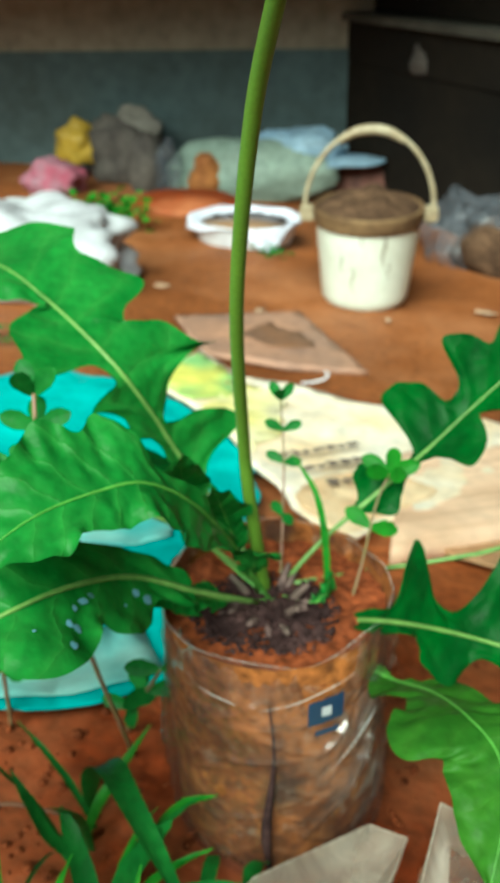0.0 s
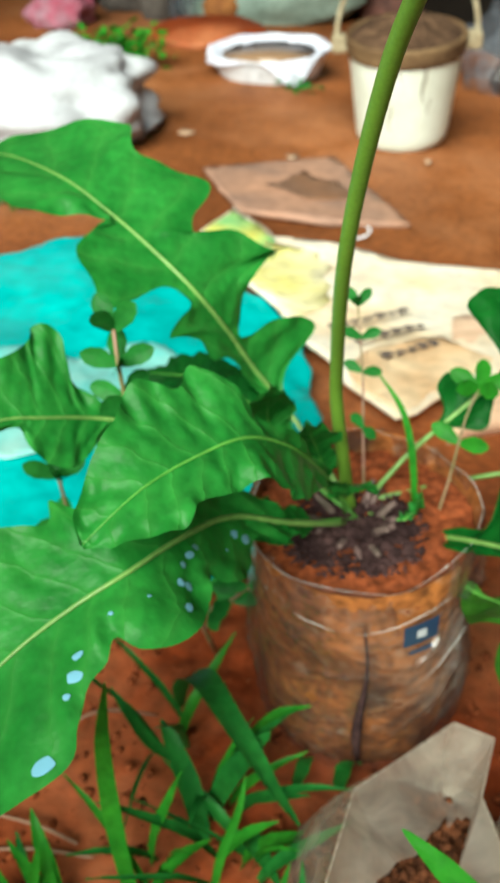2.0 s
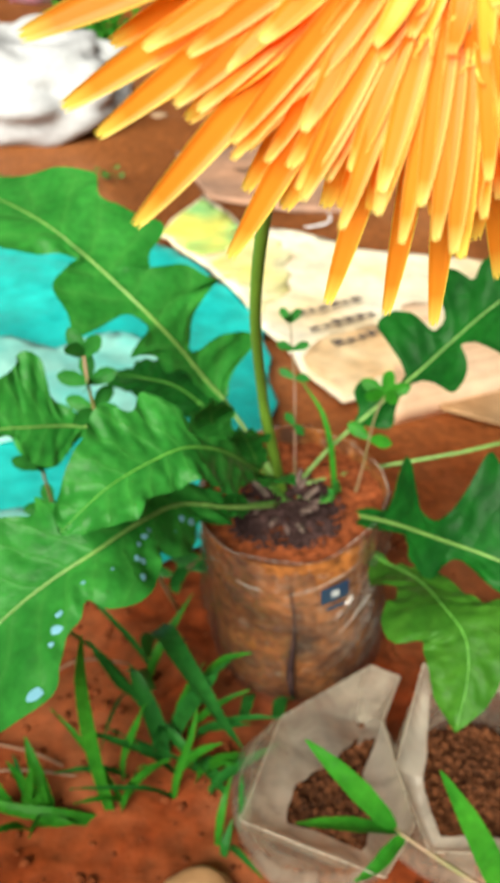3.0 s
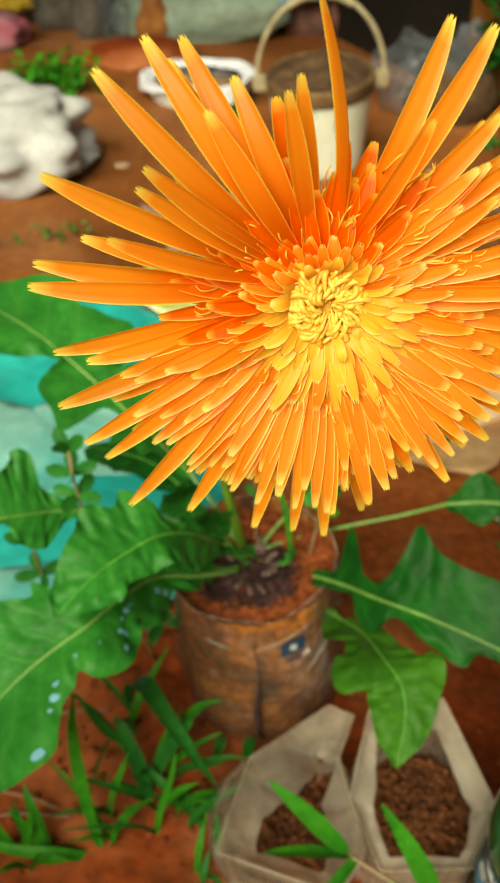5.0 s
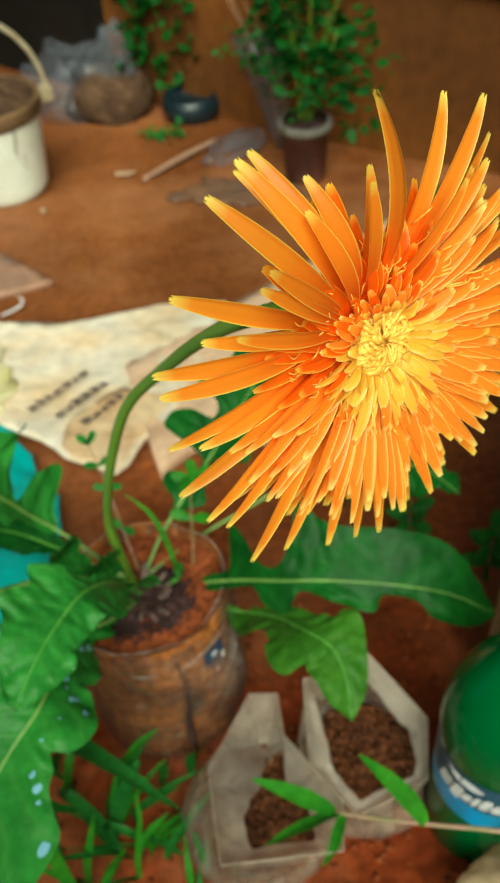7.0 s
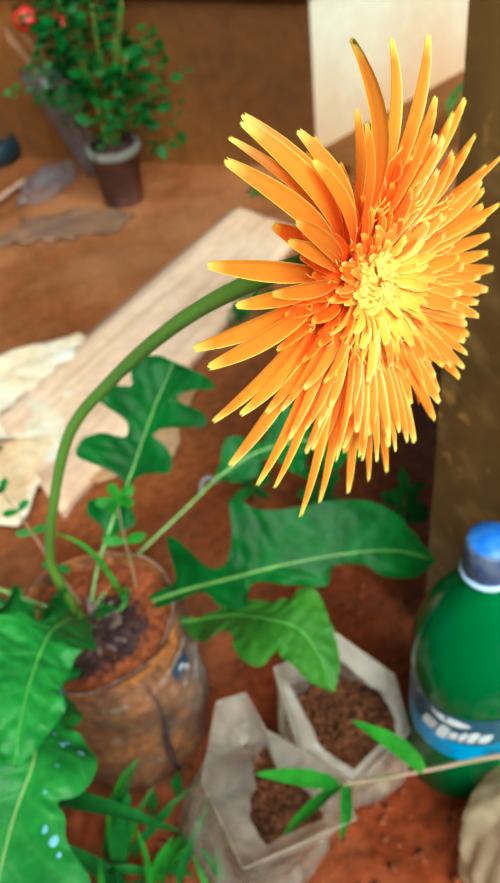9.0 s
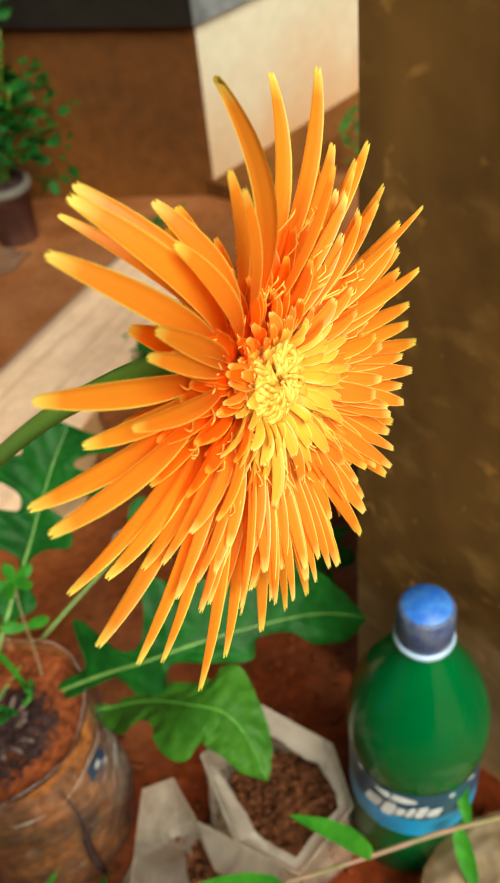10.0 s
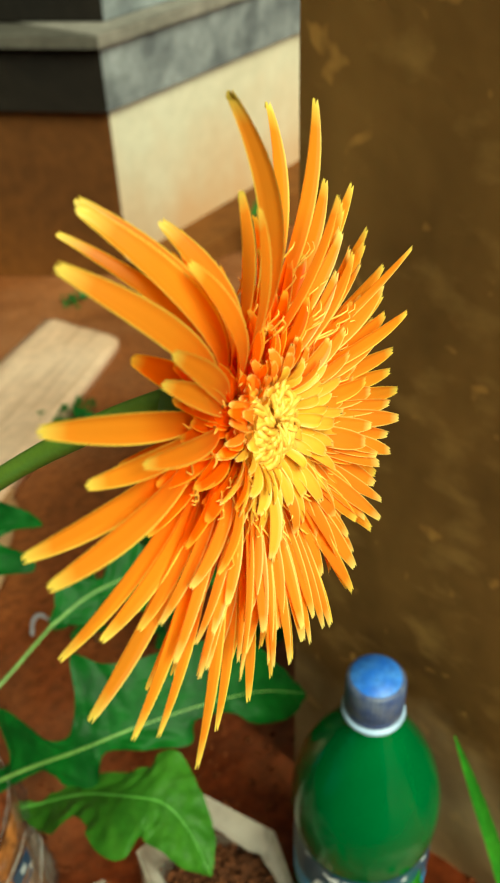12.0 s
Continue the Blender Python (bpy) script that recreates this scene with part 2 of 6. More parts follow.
M_CROWN = material("crown_purple", (0.22, 0.14, 0.13), 0.6, (0.10, 0.08, 0.06), 60, fine=300, bump=0.3)
M_GRASS = leaf_material("grass_blade", (0.06, 0.31, 0.022), (0.03, 0.20, 0.015), (0.12, 0.40, 0.05), ribs=0.06)
M_WEED = leaf_material("weed_leaf", (0.036, 0.215, 0.032), (0.02, 0.14, 0.022), (0.07, 0.27, 0.05), ribs=0.06)
M_PINK = material("reddish_stalk", (0.30, 0.16, 0.12), 0.5, (0.22, 0.20, 0.07), 60)
# The cement sill darkened for the shade on the house's left face.
M_SILL = material("shaded_sill", (0.10, 0.092, 0.075), 0.8, (0.06, 0.055, 0.045), 9, fine=60, bump=0.2)
M_BAGSOIL = material("dark_bag_soil", (0.19, 0.065, 0.024), 0.9, (0.085, 0.03, 0.012), 40, fine=320, bump=0.8, spread=0.25)
M_RIMSOIL = material("soil_caked_rim", (0.20, 0.125, 0.06), 0.75, (0.09, 0.05, 0.025), 24, fine=120, bump=0.4)
M_PETAL = petal_material("outer_petal", (0.97, 0.10, 0.004), (0.98, 0.31, 0.024), (1.0, 0.74, 0.12), 0.5)
M_PETALMID = petal_material("middle_petal", (0.97, 0.16, 0.007), (0.98, 0.33, 0.030), (1.0, 0.82, 0.22), 0.5)
M_PETALDEEP = petal_material("deep_petal", (0.95, 0.07, 0.003), (0.97, 0.17, 0.007), (1.0, 0.58, 0.06), 0.5)
M_PETALIN = petal_material("inner_floret", (0.90, 0.42, 0.03), (0.93, 0.54, 0.06), (0.97, 0.76, 0.22), 0.4)
M_SEPAL = material("green_bract", (0.10, 0.20, 0.04), 0.6)
M_SPOT = material("pale_blue_paint_drop", (0.20, 0.46, 0.60), 0.4)
M_CAP = material("blue_cap", (0.012, 0.12, 0.58), 0.5, (0.05, 0.20, 0.60), 120, fine=500, bump=0.15)
M_CAPSIDE = material("scuffed_cap_side", (0.03, 0.055, 0.16), 0.5, (0.10, 0.12, 0.18), 150, fine=500, bump=0.2)
M_RING = material("pale_ring", (0.45, 0.62, 0.85), 0.4)
M_NAVY = material("navy_label", (0.012, 0.055, 0.12), 0.35, (0.02, 0.09, 0.12), 40)
M_LABELBLUE = material("bright_blue_label", (0.01, 0.30, 0.72), 0.35, (0.02, 0.38, 0.70), 30)
M_LABELWHITE = material("white_label_print", (0.75, 0.80, 0.82), 0.4)
M_STICKBLUE = material("blue_print", (0.010, 0.032, 0.085), 0.4, (0.02, 0.06, 0.11), 60)
M_FILM = clear_film("clear_film", 0.04)
M_BAG = film_material("milky_polythene", (0.97, 0.88, 0.73), 0.70, 0.18, 0.5, 0.13, 0.08)
M_BAGFOLD = film_material("doubled_polythene", (0.99, 0.92, 0.80), 0.52, 0.2, 0.55, 0.14, 0.08)
M_BAG2 = film_material("dusty_polythene", (0.70, 0.55, 0.35), 0.25, 0.25, 0.45)
M_CLEARBAG = film_material("far_clear_bag", (0.26, 0.29, 0.34), 0.70, 0.2, 0.4)
M_FARPOT = material("brown_pot", (0.20, 0.09, 0.07), 0.6, (0.10, 0.05, 0.04), 20)
M_TEAL = material("dark_teal_pot", (0.006, 0.02, 0.028), 0.4)
M_RED = material("red_bloom", (0.75, 0.03, 0.02), 0.5)
M_PINKCLOTH = material("pink_cloth", (0.38, 0.08, 0.13), 0.8, (0.36, 0.20, 0.25), 25)
M_YELLOW = material("yellow_plastic", (0.55, 0.36, 0.04), 0.5)
M_GREYRAG = material("grey_rag", (0.13, 0.115, 0.10), 0.85, (0.07, 0.06, 0.055), 15, fine=80, bump=0.3)
M_PALEGREEN = material("pale_green_sack", (0.29, 0.37, 0.31), 0.6, (0.19, 0.25, 0.21), 8, fine=50, bump=0.15)
M_PALEBLUE = material("pale_blue_sheet", (0.36, 0.50, 0.62), 0.6, (0.20, 0.31, 0.43), 10, fine=50, bump=0.15)
M_ORANGE = material("orange_cloth", (0.34, 0.14, 0.04), 0.8, (0.24, 0.09, 0.03), 20)
M_LITTER = material("pale_litter", (0.60, 0.40, 0.26), 0.7)
M_WET = material("damp_grey_patch", (0.15, 0.095, 0.07), 0.6, (0.22, 0.11, 0.06), 16, fine=70, bump=0.4)
M_MUD = material("muddy_water", (0.30, 0.19, 0.11), 0.3, (0.22, 0.13, 0.07), 12, bump=0)
M_TWIG = material("dry_twig", (0.40, 0.24, 0.16), 0.8)

# trodden, damper and browner soil further out in the yard
_n, _l, _b = tree_of(M_SOIL)
_sep, _far, _mix = _n.new("ShaderNodeSeparateXYZ"), _n.new("ShaderNodeMapRange"), _n.new("ShaderNodeMix")
_l.new(_n.new("ShaderNodeTexCoord").outputs["Object"], _sep.inputs[0])
_l.new(_sep.outputs[1], _far.inputs["Value"])
_far.inputs["From Min"].default_value, _far.inputs["From Max"].default_value = 0.5, 1.2
_mix.data_type, _mix.blend_type = "RGBA", "MULTIPLY"
_mix.inputs[7].default_value = (0.76, 0.88, 0.92, 1)
_l.new(_b.inputs["Base Color"].links[0].from_socket, _mix.inputs[6])
_l.new(_far.outputs["Result"], _mix.inputs[0])
_l.new(_mix.outputs[2], _b.inputs["Base Color"])

# loose, redder soil round the pots, its colour also darkened for the shade there, with a ragged border
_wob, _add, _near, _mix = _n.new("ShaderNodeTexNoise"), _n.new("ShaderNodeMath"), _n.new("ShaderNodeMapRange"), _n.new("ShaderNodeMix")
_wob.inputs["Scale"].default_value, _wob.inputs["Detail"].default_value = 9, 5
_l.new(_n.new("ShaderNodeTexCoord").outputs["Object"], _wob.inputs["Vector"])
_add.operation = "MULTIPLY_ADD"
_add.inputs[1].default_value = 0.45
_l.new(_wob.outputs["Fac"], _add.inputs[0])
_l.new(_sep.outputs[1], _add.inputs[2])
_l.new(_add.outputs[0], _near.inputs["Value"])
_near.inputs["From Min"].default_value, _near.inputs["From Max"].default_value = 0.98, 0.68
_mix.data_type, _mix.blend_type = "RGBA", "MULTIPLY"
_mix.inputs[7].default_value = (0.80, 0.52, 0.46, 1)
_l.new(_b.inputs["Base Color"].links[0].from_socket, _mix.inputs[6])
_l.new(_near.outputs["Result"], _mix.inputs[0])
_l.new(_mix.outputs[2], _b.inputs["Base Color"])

# pale dusty patches on the trodden soil
_dust, _rng, _mix = _n.new("ShaderNodeTexNoise"), _n.new("ShaderNodeMapRange"), _n.new("ShaderNodeMix")
_dust.inputs["Scale"].default_value, _dust.inputs["Detail"].default_value, _dust.inputs["Roughness"].default_value = 2.1, 7, 0.65
_rng.inputs["From Min"].default_value, _rng.inputs["From Max"].default_value, _rng.inputs["To Max"].default_value = 0.48, 0.66, 0.55
_l.new(_n.new("ShaderNodeTexCoord").outputs["Object"], _dust.inputs["Vector"])
_l.new(_dust.outputs["Fac"], _rng.inputs["Value"])
_mix.data_type = "RGBA"
_mix.inputs[7].default_value = (0.47, 0.21, 0.095, 1)
_l.new(_b.inputs["Base Color"].links[0].from_socket, _mix.inputs[6])
_l.new(_rng.outputs["Result"], _mix.inputs[0])
_l.new(_mix.outputs[2], _b.inputs["Base Color"])

# the pillar's plaster: upright blotches, ochre flakes, and splashed mud near the ground
_n, _l, _b = tree_of(M_PILLAR)
_tc = _n.new("ShaderNodeTexCoord")


def _layer(scale, stretch, low, high, top, colour, detail=4):
    mp, tex, rng, mix = _n.new("ShaderNodeMapping"), _n.new("ShaderNodeTexNoise"), _n.new("ShaderNodeMapRange"), _n.new("ShaderNodeMix")
    mp.inputs["Scale"].default_value = stretch
    tex.inputs["Scale"].default_value, tex.inputs["Detail"].default_value = scale, detail
    rng.inputs["From Min"].default_value, rng.inputs["From Max"].default_value, rng.inputs["To Max"].default_value = low, high, top
    _l.new(_tc.outputs["Object"], mp.inputs["Vector"])
    _l.new(mp.outputs[0], tex.inputs["Vector"])
    _l.new(tex.outputs["Fac"], rng.inputs["Value"])
    mix.data_type = "RGBA"
    mix.inputs[7].default_value = (*colour, 1)
    _l.new(_b.inputs["Base Color"].links[0].from_socket, mix.inputs[6])
    _l.new(rng.outputs["Result"], mix.inputs[0])
    _l.new(mix.outputs[2], _b.inputs["Base Color"])
    return tex, rng


_layer(11, (1, 1, 0.35), 0.45, 0.72, 0.75, (0.27, 0.135, 0.036))
_layer(34, (1, 1, 1.5), 0.54, 0.72, 0.45, (0.36, 0.20, 0.06))
_layer(58, (1, 1, 1), 0.66, 0.74, 0.7, (0.46, 0.23, 0.06), 2)
_tex, _rng = _layer(16, (1, 1, 0.7), 0.0, 1.0, 1.0, (0.46, 0.31, 0.16))
_sep, _sum = _n.new("ShaderNodeSeparateXYZ"), _n.new("ShaderNodeMath")
_l.new(_tc.outputs["Object"], _sep.inputs[0])
_sum.operation = "MULTIPLY_ADD"
_sum.inputs[1].default_value = -3.4
_l.new(_sep.outputs[2], _sum.inputs[0])
_l.new(_tex.outputs["Fac"], _sum.inputs[2])
_l.new(_sum.outputs[0], _rng.inputs["Value"])
_rng.inputs["From Min"].default_value, _rng.inputs["From Max"].default_value, _rng.inputs["To Max"].default_value = 0.0, 0.45, 0.85

# the fibre: ochre tufts, dark damp pockets and grey grit
_n, _l, _b = tree_of(M_FIBRE)
_tc = _n.new("ShaderNodeTexCoord")
_layer(38, (1, 1, 0.6), 0.54, 0.70, 0.75, (0.55, 0.25, 0.055))
_layer(27, (1.3, 1.3, 0.8), 0.52, 0.66, 0.9, (0.060, 0.034, 0.026), 6)
_layer(90, (1, 1, 1), 0.60, 0.72, 0.5, (0.42, 0.30, 0.22), 3)

# mud splashed up the foot of the cream wall
_n, _l, _b = tree_of(M_CREAM)
_tc = _n.new("ShaderNodeTexCoord")
_tex, _rng = _layer(9, (1, 1, 0.6), 0.0, 1.0, 1.0, (0.46, 0.25, 0.12))
_sep, _sum = _n.new("ShaderNodeSeparateXYZ"), _n.new("ShaderNodeMath")
_l.new(_tc.outputs["Object"], _sep.inputs[0])
_sum.operation = "MULTIPLY_ADD"
_sum.inputs[1].default_value = -3.2
_l.new(_sep.outputs[2], _sum.inputs[0])
_l.new(_tex.outputs["Fac"], _sum.inputs[2])
_l.new(_sum.outputs[0], _rng.inputs["Value"])
_rng.inputs["From Min"].default_value, _rng.inputs["From Max"].default_value, _rng.inputs["To Max"].default_value = 0.55, 1.3, 0.8

# darker grain lines along the board
_n, _l, _b = tree_of(M_PLANK)
_tc = _n.new("ShaderNodeTexCoord")
_tex, _rng = _layer(1.0, (0.22, 0.010, 0.05), 0.48, 0.72, 0.65, (0.50, 0.29, 0.17))
_grain = _tex.inputs["Vector"].links[0].from_node
_grain.vector_type = "TEXTURE"
_grain.inputs["Rotation"].default_value = (0, 0, radians(30))

# bottle plastic: tinted, glossy, partly see-through
M_BOTTLE = material("green_bottle", (0.0, 0.17, 0.038), 0.14, (0.0, 0.13, 0.03), 12, bump=0.0, spread=0.02)
_n, _l, _b = tree_of(M_BOTTLE)
_b.inputs["Transmission Weight"].default_value, _b.inputs["IOR"].default_value = 0.35, 1.35


# ---- helpers for meshes ----
def mesh(name, verts, faces, mat, parent=None, smooth=True):
    me = bpy.data.meshes.new(name)
    me.from_pydata([tuple(v) for v in verts], [], faces)
    me.materials.append(mat)
    for p in me.polygons:
        p.use_smooth = smooth
    ob = new(name, me)
    ob.parent = parent
    return ob


def part(name, bm, mat, parent=None, label="", smooth=True):
    me = bpy.data.meshes.new(name)
    bm.normal_update()
    bm.to_mesh(me)
    bm.free()
    me.materials.append(mat)
    for p in me.polygons:
        p.use_smooth = smooth
    ob = new(name, me)
    ob.parent = parent
    if label:
        tagged(ob, label)
    return ob


def lathe(profile, seg=40, wobble=0.0, at=(0, 0, 0)):
    """A turned body from (radius, height) pairs."""
    bm = bmesh.new()
    rings = []
    for r, z in profile:
        ring = []
        for k in range(seg):
            a = 2 * math.pi * k / seg
            rr = r * (1 + wobble * noise.noise((math.cos(a) * 2, math.sin(a) * 2, z * 30)))
            ring.append(bm.verts.new((at[0] + rr * math.cos(a), at[1] + rr * math.sin(a), at[2] + z)))
        rings.append(ring)
    for a, b in zip(rings, rings[1:]):
        for k in range(seg):
            bm.faces.new((a[k], a[(k + 1) % seg], b[(k + 1) % seg], b[k]))
    if profile[0][0] > 1e-4:
        bm.faces.new(list(reversed(rings[0])))
    if profile[-1][0] > 1e-4:
        bm.faces.new(rings[-1])
    return bm


def box(x0, x1, y0, y1, z0, z1, bevel=0.0):
    bm = bmesh.new()
    bmesh.ops.create_cube(bm, size=1)
    bmesh.ops.scale(bm, vec=(x1 - x0, y1 - y0, z1 - z0), verts=bm.verts)
    bmesh.ops.translate(bm, vec=((x0 + x1) / 2, (y0 + y1) / 2, (z0 + z1) / 2), verts=bm.verts)
    if bevel:
        bmesh.ops.bevel(bm, geom=bm.edges[:], offset=bevel, segments=2, affect="EDGES")
    return bm


def smooth_path(points, n):
    """n points along a smooth curve through the given points, with parameter 0 to 1."""
    pts = [Vector(p) for p in points]
    out = []
    for i in range(n):
        u = i / (n - 1) * (len(pts) - 1)
        k = min(int(u), len(pts) - 2)
        f = u - k
        p0, p1, p2, p3 = pts[max(k - 1, 0)], pts[k], pts[k + 1], pts[min(k + 2, len(pts) - 1)]
        out.append(0.5 * (2 * p1 + (p2 - p0) * f + (2 * p0 - 5 * p1 + 4 * p2 - p3) * f * f + (3 * p1 - p0 - 3 * p2 + p3) * f ** 3))
    return out


def tube(points, radii, seg=10, n=24):
    line = smooth_path(points, n)
    bm = bmesh.new()
    rings, side = [], None
    for i, p in enumerate(line):
        d = (line[min(i + 1, n - 1)] - line[max(i - 1, 0)]).normalized()
        if side is None:
            side = d.orthogonal().normalized()
        side = (side - d * side.dot(d)).normalized()
        up = d.cross(side)
        u = i / (n - 1) * (len(radii) - 1)
        k = min(int(u), len(radii) - 2)
        r = radii[k] + (radii[k + 1] - radii[k]) * (u - k)
        rings.append([bm.verts.new(p + (side * math.cos(2 * math.pi * q / seg) + up * math.sin(2 * math.pi * q / seg)) * r) for q in range(seg)])
    for a, b in zip(rings, rings[1:]):
        for k in range(seg):
            bm.faces.new((a[k], a[(k + 1) % seg], b[(k + 1) % seg], b[k]))
    bm.faces.new(list(reversed(rings[0])))
    bm.faces.new(rings[-1])
    return bm


def ground_z(x, y):
    x, y = min(max(x, -1.2), 1.6), min(max(y, 0.15), 3.0)
    return 0.0977 - 0.0917 * x - 0.2537 * y - 0.0123 * x * x + 0.007 * x * y + 0.0415 * y * y


def bumps(x, y):
    near = max(0.0, 1 - math.hypot(x - 0.15, y - 0.35) / 0.45)
    far = 0.006 * noise.noise((x * 3.1, y * 3.1, 5)) + 0.003 * noise.noise((x * 13, y * 13, 2))
    return far + near * (0.006 * noise.noise((x * 28, y * 28, 1)) + 0.0035 * noise.noise((x * 75, y * 75, 3)) + 0.0016 * noise.noise((x * 190, y * 190, 7)))


def empty(name, at=(0, 0, 0), m=None):
    ob = new(name)
    ob.empty_display_size = 0.02
    ob.matrix_world = m if m is not None else Matrix.Translation(at)
    return ob


def on_ground(x, y, up=0.0):
    return Vector((x, y, ground_z(x, y) + bumps(x, y) + up))


# ---- large structure ----
def ground():
    def axis(lo, hi, fine_lo, fine_hi):
        v, out = lo, []
        while v < hi:
            out.append(v)
            inside = fine_lo <= v < fine_hi
            v += 0.005 if inside else (0.05 if -1.3 < v < 3.2 else 3.0)
        return out + [hi]

    xs, ys = axis(-40, 40, -0.15, 0.5), axis(-40, 40, 0.18, 0.75)
    verts = [(x, y, ground_z(x, y) + bumps(x, y)) for y in ys for x in xs]
    w = len(xs)
    faces = [(j * w + i, j * w + i + 1, (j + 1) * w + i + 1, (j + 1) * w + i) for j in range(len(ys) - 1) for i in range(w - 1)]
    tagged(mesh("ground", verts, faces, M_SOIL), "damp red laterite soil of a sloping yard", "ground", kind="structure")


def prism(name, corners, z0, z1, mat, parent=None, bevel=0.0):
    bm = bmesh.new()
    lo = [bm.verts.new((x, y, z0)) for x, y in corners]
    hi = [bm.verts.new((x, y, z1)) for x, y in corners]
    n = len(corners)
    bm.faces.new(lo[::-1])
    bm.faces.new(hi)
    for i in range(n):
        bm.faces.new((lo[i], lo[(i + 1) % n], hi[(i + 1) % n], hi[i]))
    bmesh.ops.recalc_face_normals(bm, faces=bm.faces)
    if bevel:
        bmesh.ops.bevel(bm, geom=bm.edges[:], offset=bevel, segments=2, affect="EDGES")
    return part(name, bm, mat, parent, smooth=False)


CORNER = Vector((1.076, 1.326))
ALONG_L, ALONG_R = Vector((-0.545, 0.838)), Vector((0.9965, 0.083))


def building():
    """The house: a brown and a cream lower wall that meet in a corner, a cement ledge on both, a near-black and a grey
    wall above.
    """
    back = CORNER + ALONG_L * 1.75
    end = CORNER + ALONG_R * 1.6
    inn = Vector((0.8, 0.6))
    c = CORNER

    def strip(name, a, b, depth, z0, z1, mat, label, cat="wall"):
        n = Vector((-(b - a).y, (b - a).x)).normalized()
        if n.dot(Vector((1, 1))) < 0:
            n = -n
        p = [a, b, b + n * depth, a + n * depth]
        return tagged(prism(name, [tuple(q) for q in p], z0, z1, mat), label, cat, kind="structure")

    far = c + ALONG_L * 0.98
    # Near-black far end: the shade there is put into the colour.
    strip("wall_shaded_end", far, back, 0.2, -0.6, 0.045, M_DARK, "far end of the house wall, near-black to hold its deep shade")
    strip("wall_brown", c, far, 0.2, -0.6, 0.045, M_BROWNWALL, "brown mud-splashed lower house wall")
    strip("wall_cream", c, end, 0.2, -0.6, 0.045, M_CREAM, "cream painted lower house wall, stained near the ground")
    o = 0.012
    # Left ledge and sill carry the shade of that side in their colour.
    strip("trim_ledge_left", c + Vector((-o, -o)), back, 0.3, 0.047, 0.15, M_DARK, "cement band along the wall, near-black to hold the shade on this side", "ledge")
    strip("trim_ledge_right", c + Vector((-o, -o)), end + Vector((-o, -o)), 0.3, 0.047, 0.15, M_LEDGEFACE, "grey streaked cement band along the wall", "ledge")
    strip("trim_sill_left", c + Vector((-2 * o, -2 * o)), back + Vector((-o, -o)), 0.33, 0.152, 0.1695, M_SILL, "cement sill along the wall, darkened for the shade on this side", "sill")
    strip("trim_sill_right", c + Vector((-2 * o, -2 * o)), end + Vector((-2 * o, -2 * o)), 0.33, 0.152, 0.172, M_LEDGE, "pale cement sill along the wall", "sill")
    # The shade above the left sill is painted as a near-black wall.
    strip("wall_dark", c + inn * 0.05, back + inn * 0.05, 0.2, 0.174, 2.6, M_DARK, "house wall above the sill, its shade painted near-black")
    strip("wall_upper", c + inn * 0.05, end + inn * 0.05, 0.2, 0.174, 2.6, M_LEDGEFACE, "grey house wall above the sill")
    # low earth step at the foot of the cream wall
    strip("trim_step", c + ALONG_R * 0.06 + Vector((-0.06, -0.10)), end + Vector((-0.06, -0.10)), 0.13, -0.6, -0.235, M_BROWNWALL, "brown earth step under the cream wall", "step")


def north_wall():
    tagged(part("wall_north_lower", box(-3.2, 0.19, 2.75, 2.93, -0.7, 0.08), M_WALL, smooth=False), "grey-green painted lower wall with damp stains", "wall", kind="structure")
    tagged(part("wall_north_upper", box(-3.2, 0.19, 2.754, 2.93, 0.08, 2.6), M_WALLTOP, smooth=False), "beige painted upper wall", "wall", kind="structure")
    tagged(part("wall_north_end", box(0.19, 0.214, 2.742, 2.93, -0.7, 2.6), M_WALLTOP, smooth=False), "narrow beige wall end beside the dark house", "wall", kind="structure")


def surroundings():
    """Unseen walls behind the camera and beside the yard, and unseen eaves over the far end, added to block light."""
    # Two added walls out of view that cut the low sky light.
    tagged(part("unseen_wall_south", box(-6, 5, -5.2, -5.0, -0.6, 2.2), M_BROWNWALL, smooth=False), "plain brown wall added out of view behind the plants to cut sky light", "wall", kind="structure")
    tagged(part("unseen_wall_west", box(-3.4, -3.2, -5.0, 2.93, -0.6, 1.6), M_BROWNWALL, smooth=False), "plain brown wall added out of view beside the yard to cut sky light", "wall", kind="structure")
    # Added slab out of view, set low to shade the far wall.
    tagged(part("unseen_eaves_north", box(-3.2, 0.75, 1.62, 3.3, 0.72, 0.77), M_DARK, smooth=False), "dark eaves slab added out of view to shade the far end of the yard", "eaves", kind="structure")
    # Added low wall, never in view, that shades the soil and low leaves.
    tagged(part("unseen_shade_wall", box(-1.6, 0.07, -0.16, -0.07, -0.6, 0.46, 0.006), M_BROWNWALL, smooth=False), "low plain brown wall added out of view to shade the ground by the plants", "wall", kind="structure")
    # Added slab out of view that shades the far part of the house wall.
    a, b = CORNER + ALONG_R * 0.06, CORNER + ALONG_L * 1.0
    o = Vector((-0.44, -0.28))
    tagged(prism("unseen_eaves_house", [tuple(a + o * 0.12), tuple(b + o), tuple(b + Vector((0.8, 0.5))), tuple(a + Vector((0.8, 0.5)))], 0.68, 0.73, M_DARK), "dark eaves slab added out of view to shade the brown house wall", "eaves", kind="structure")


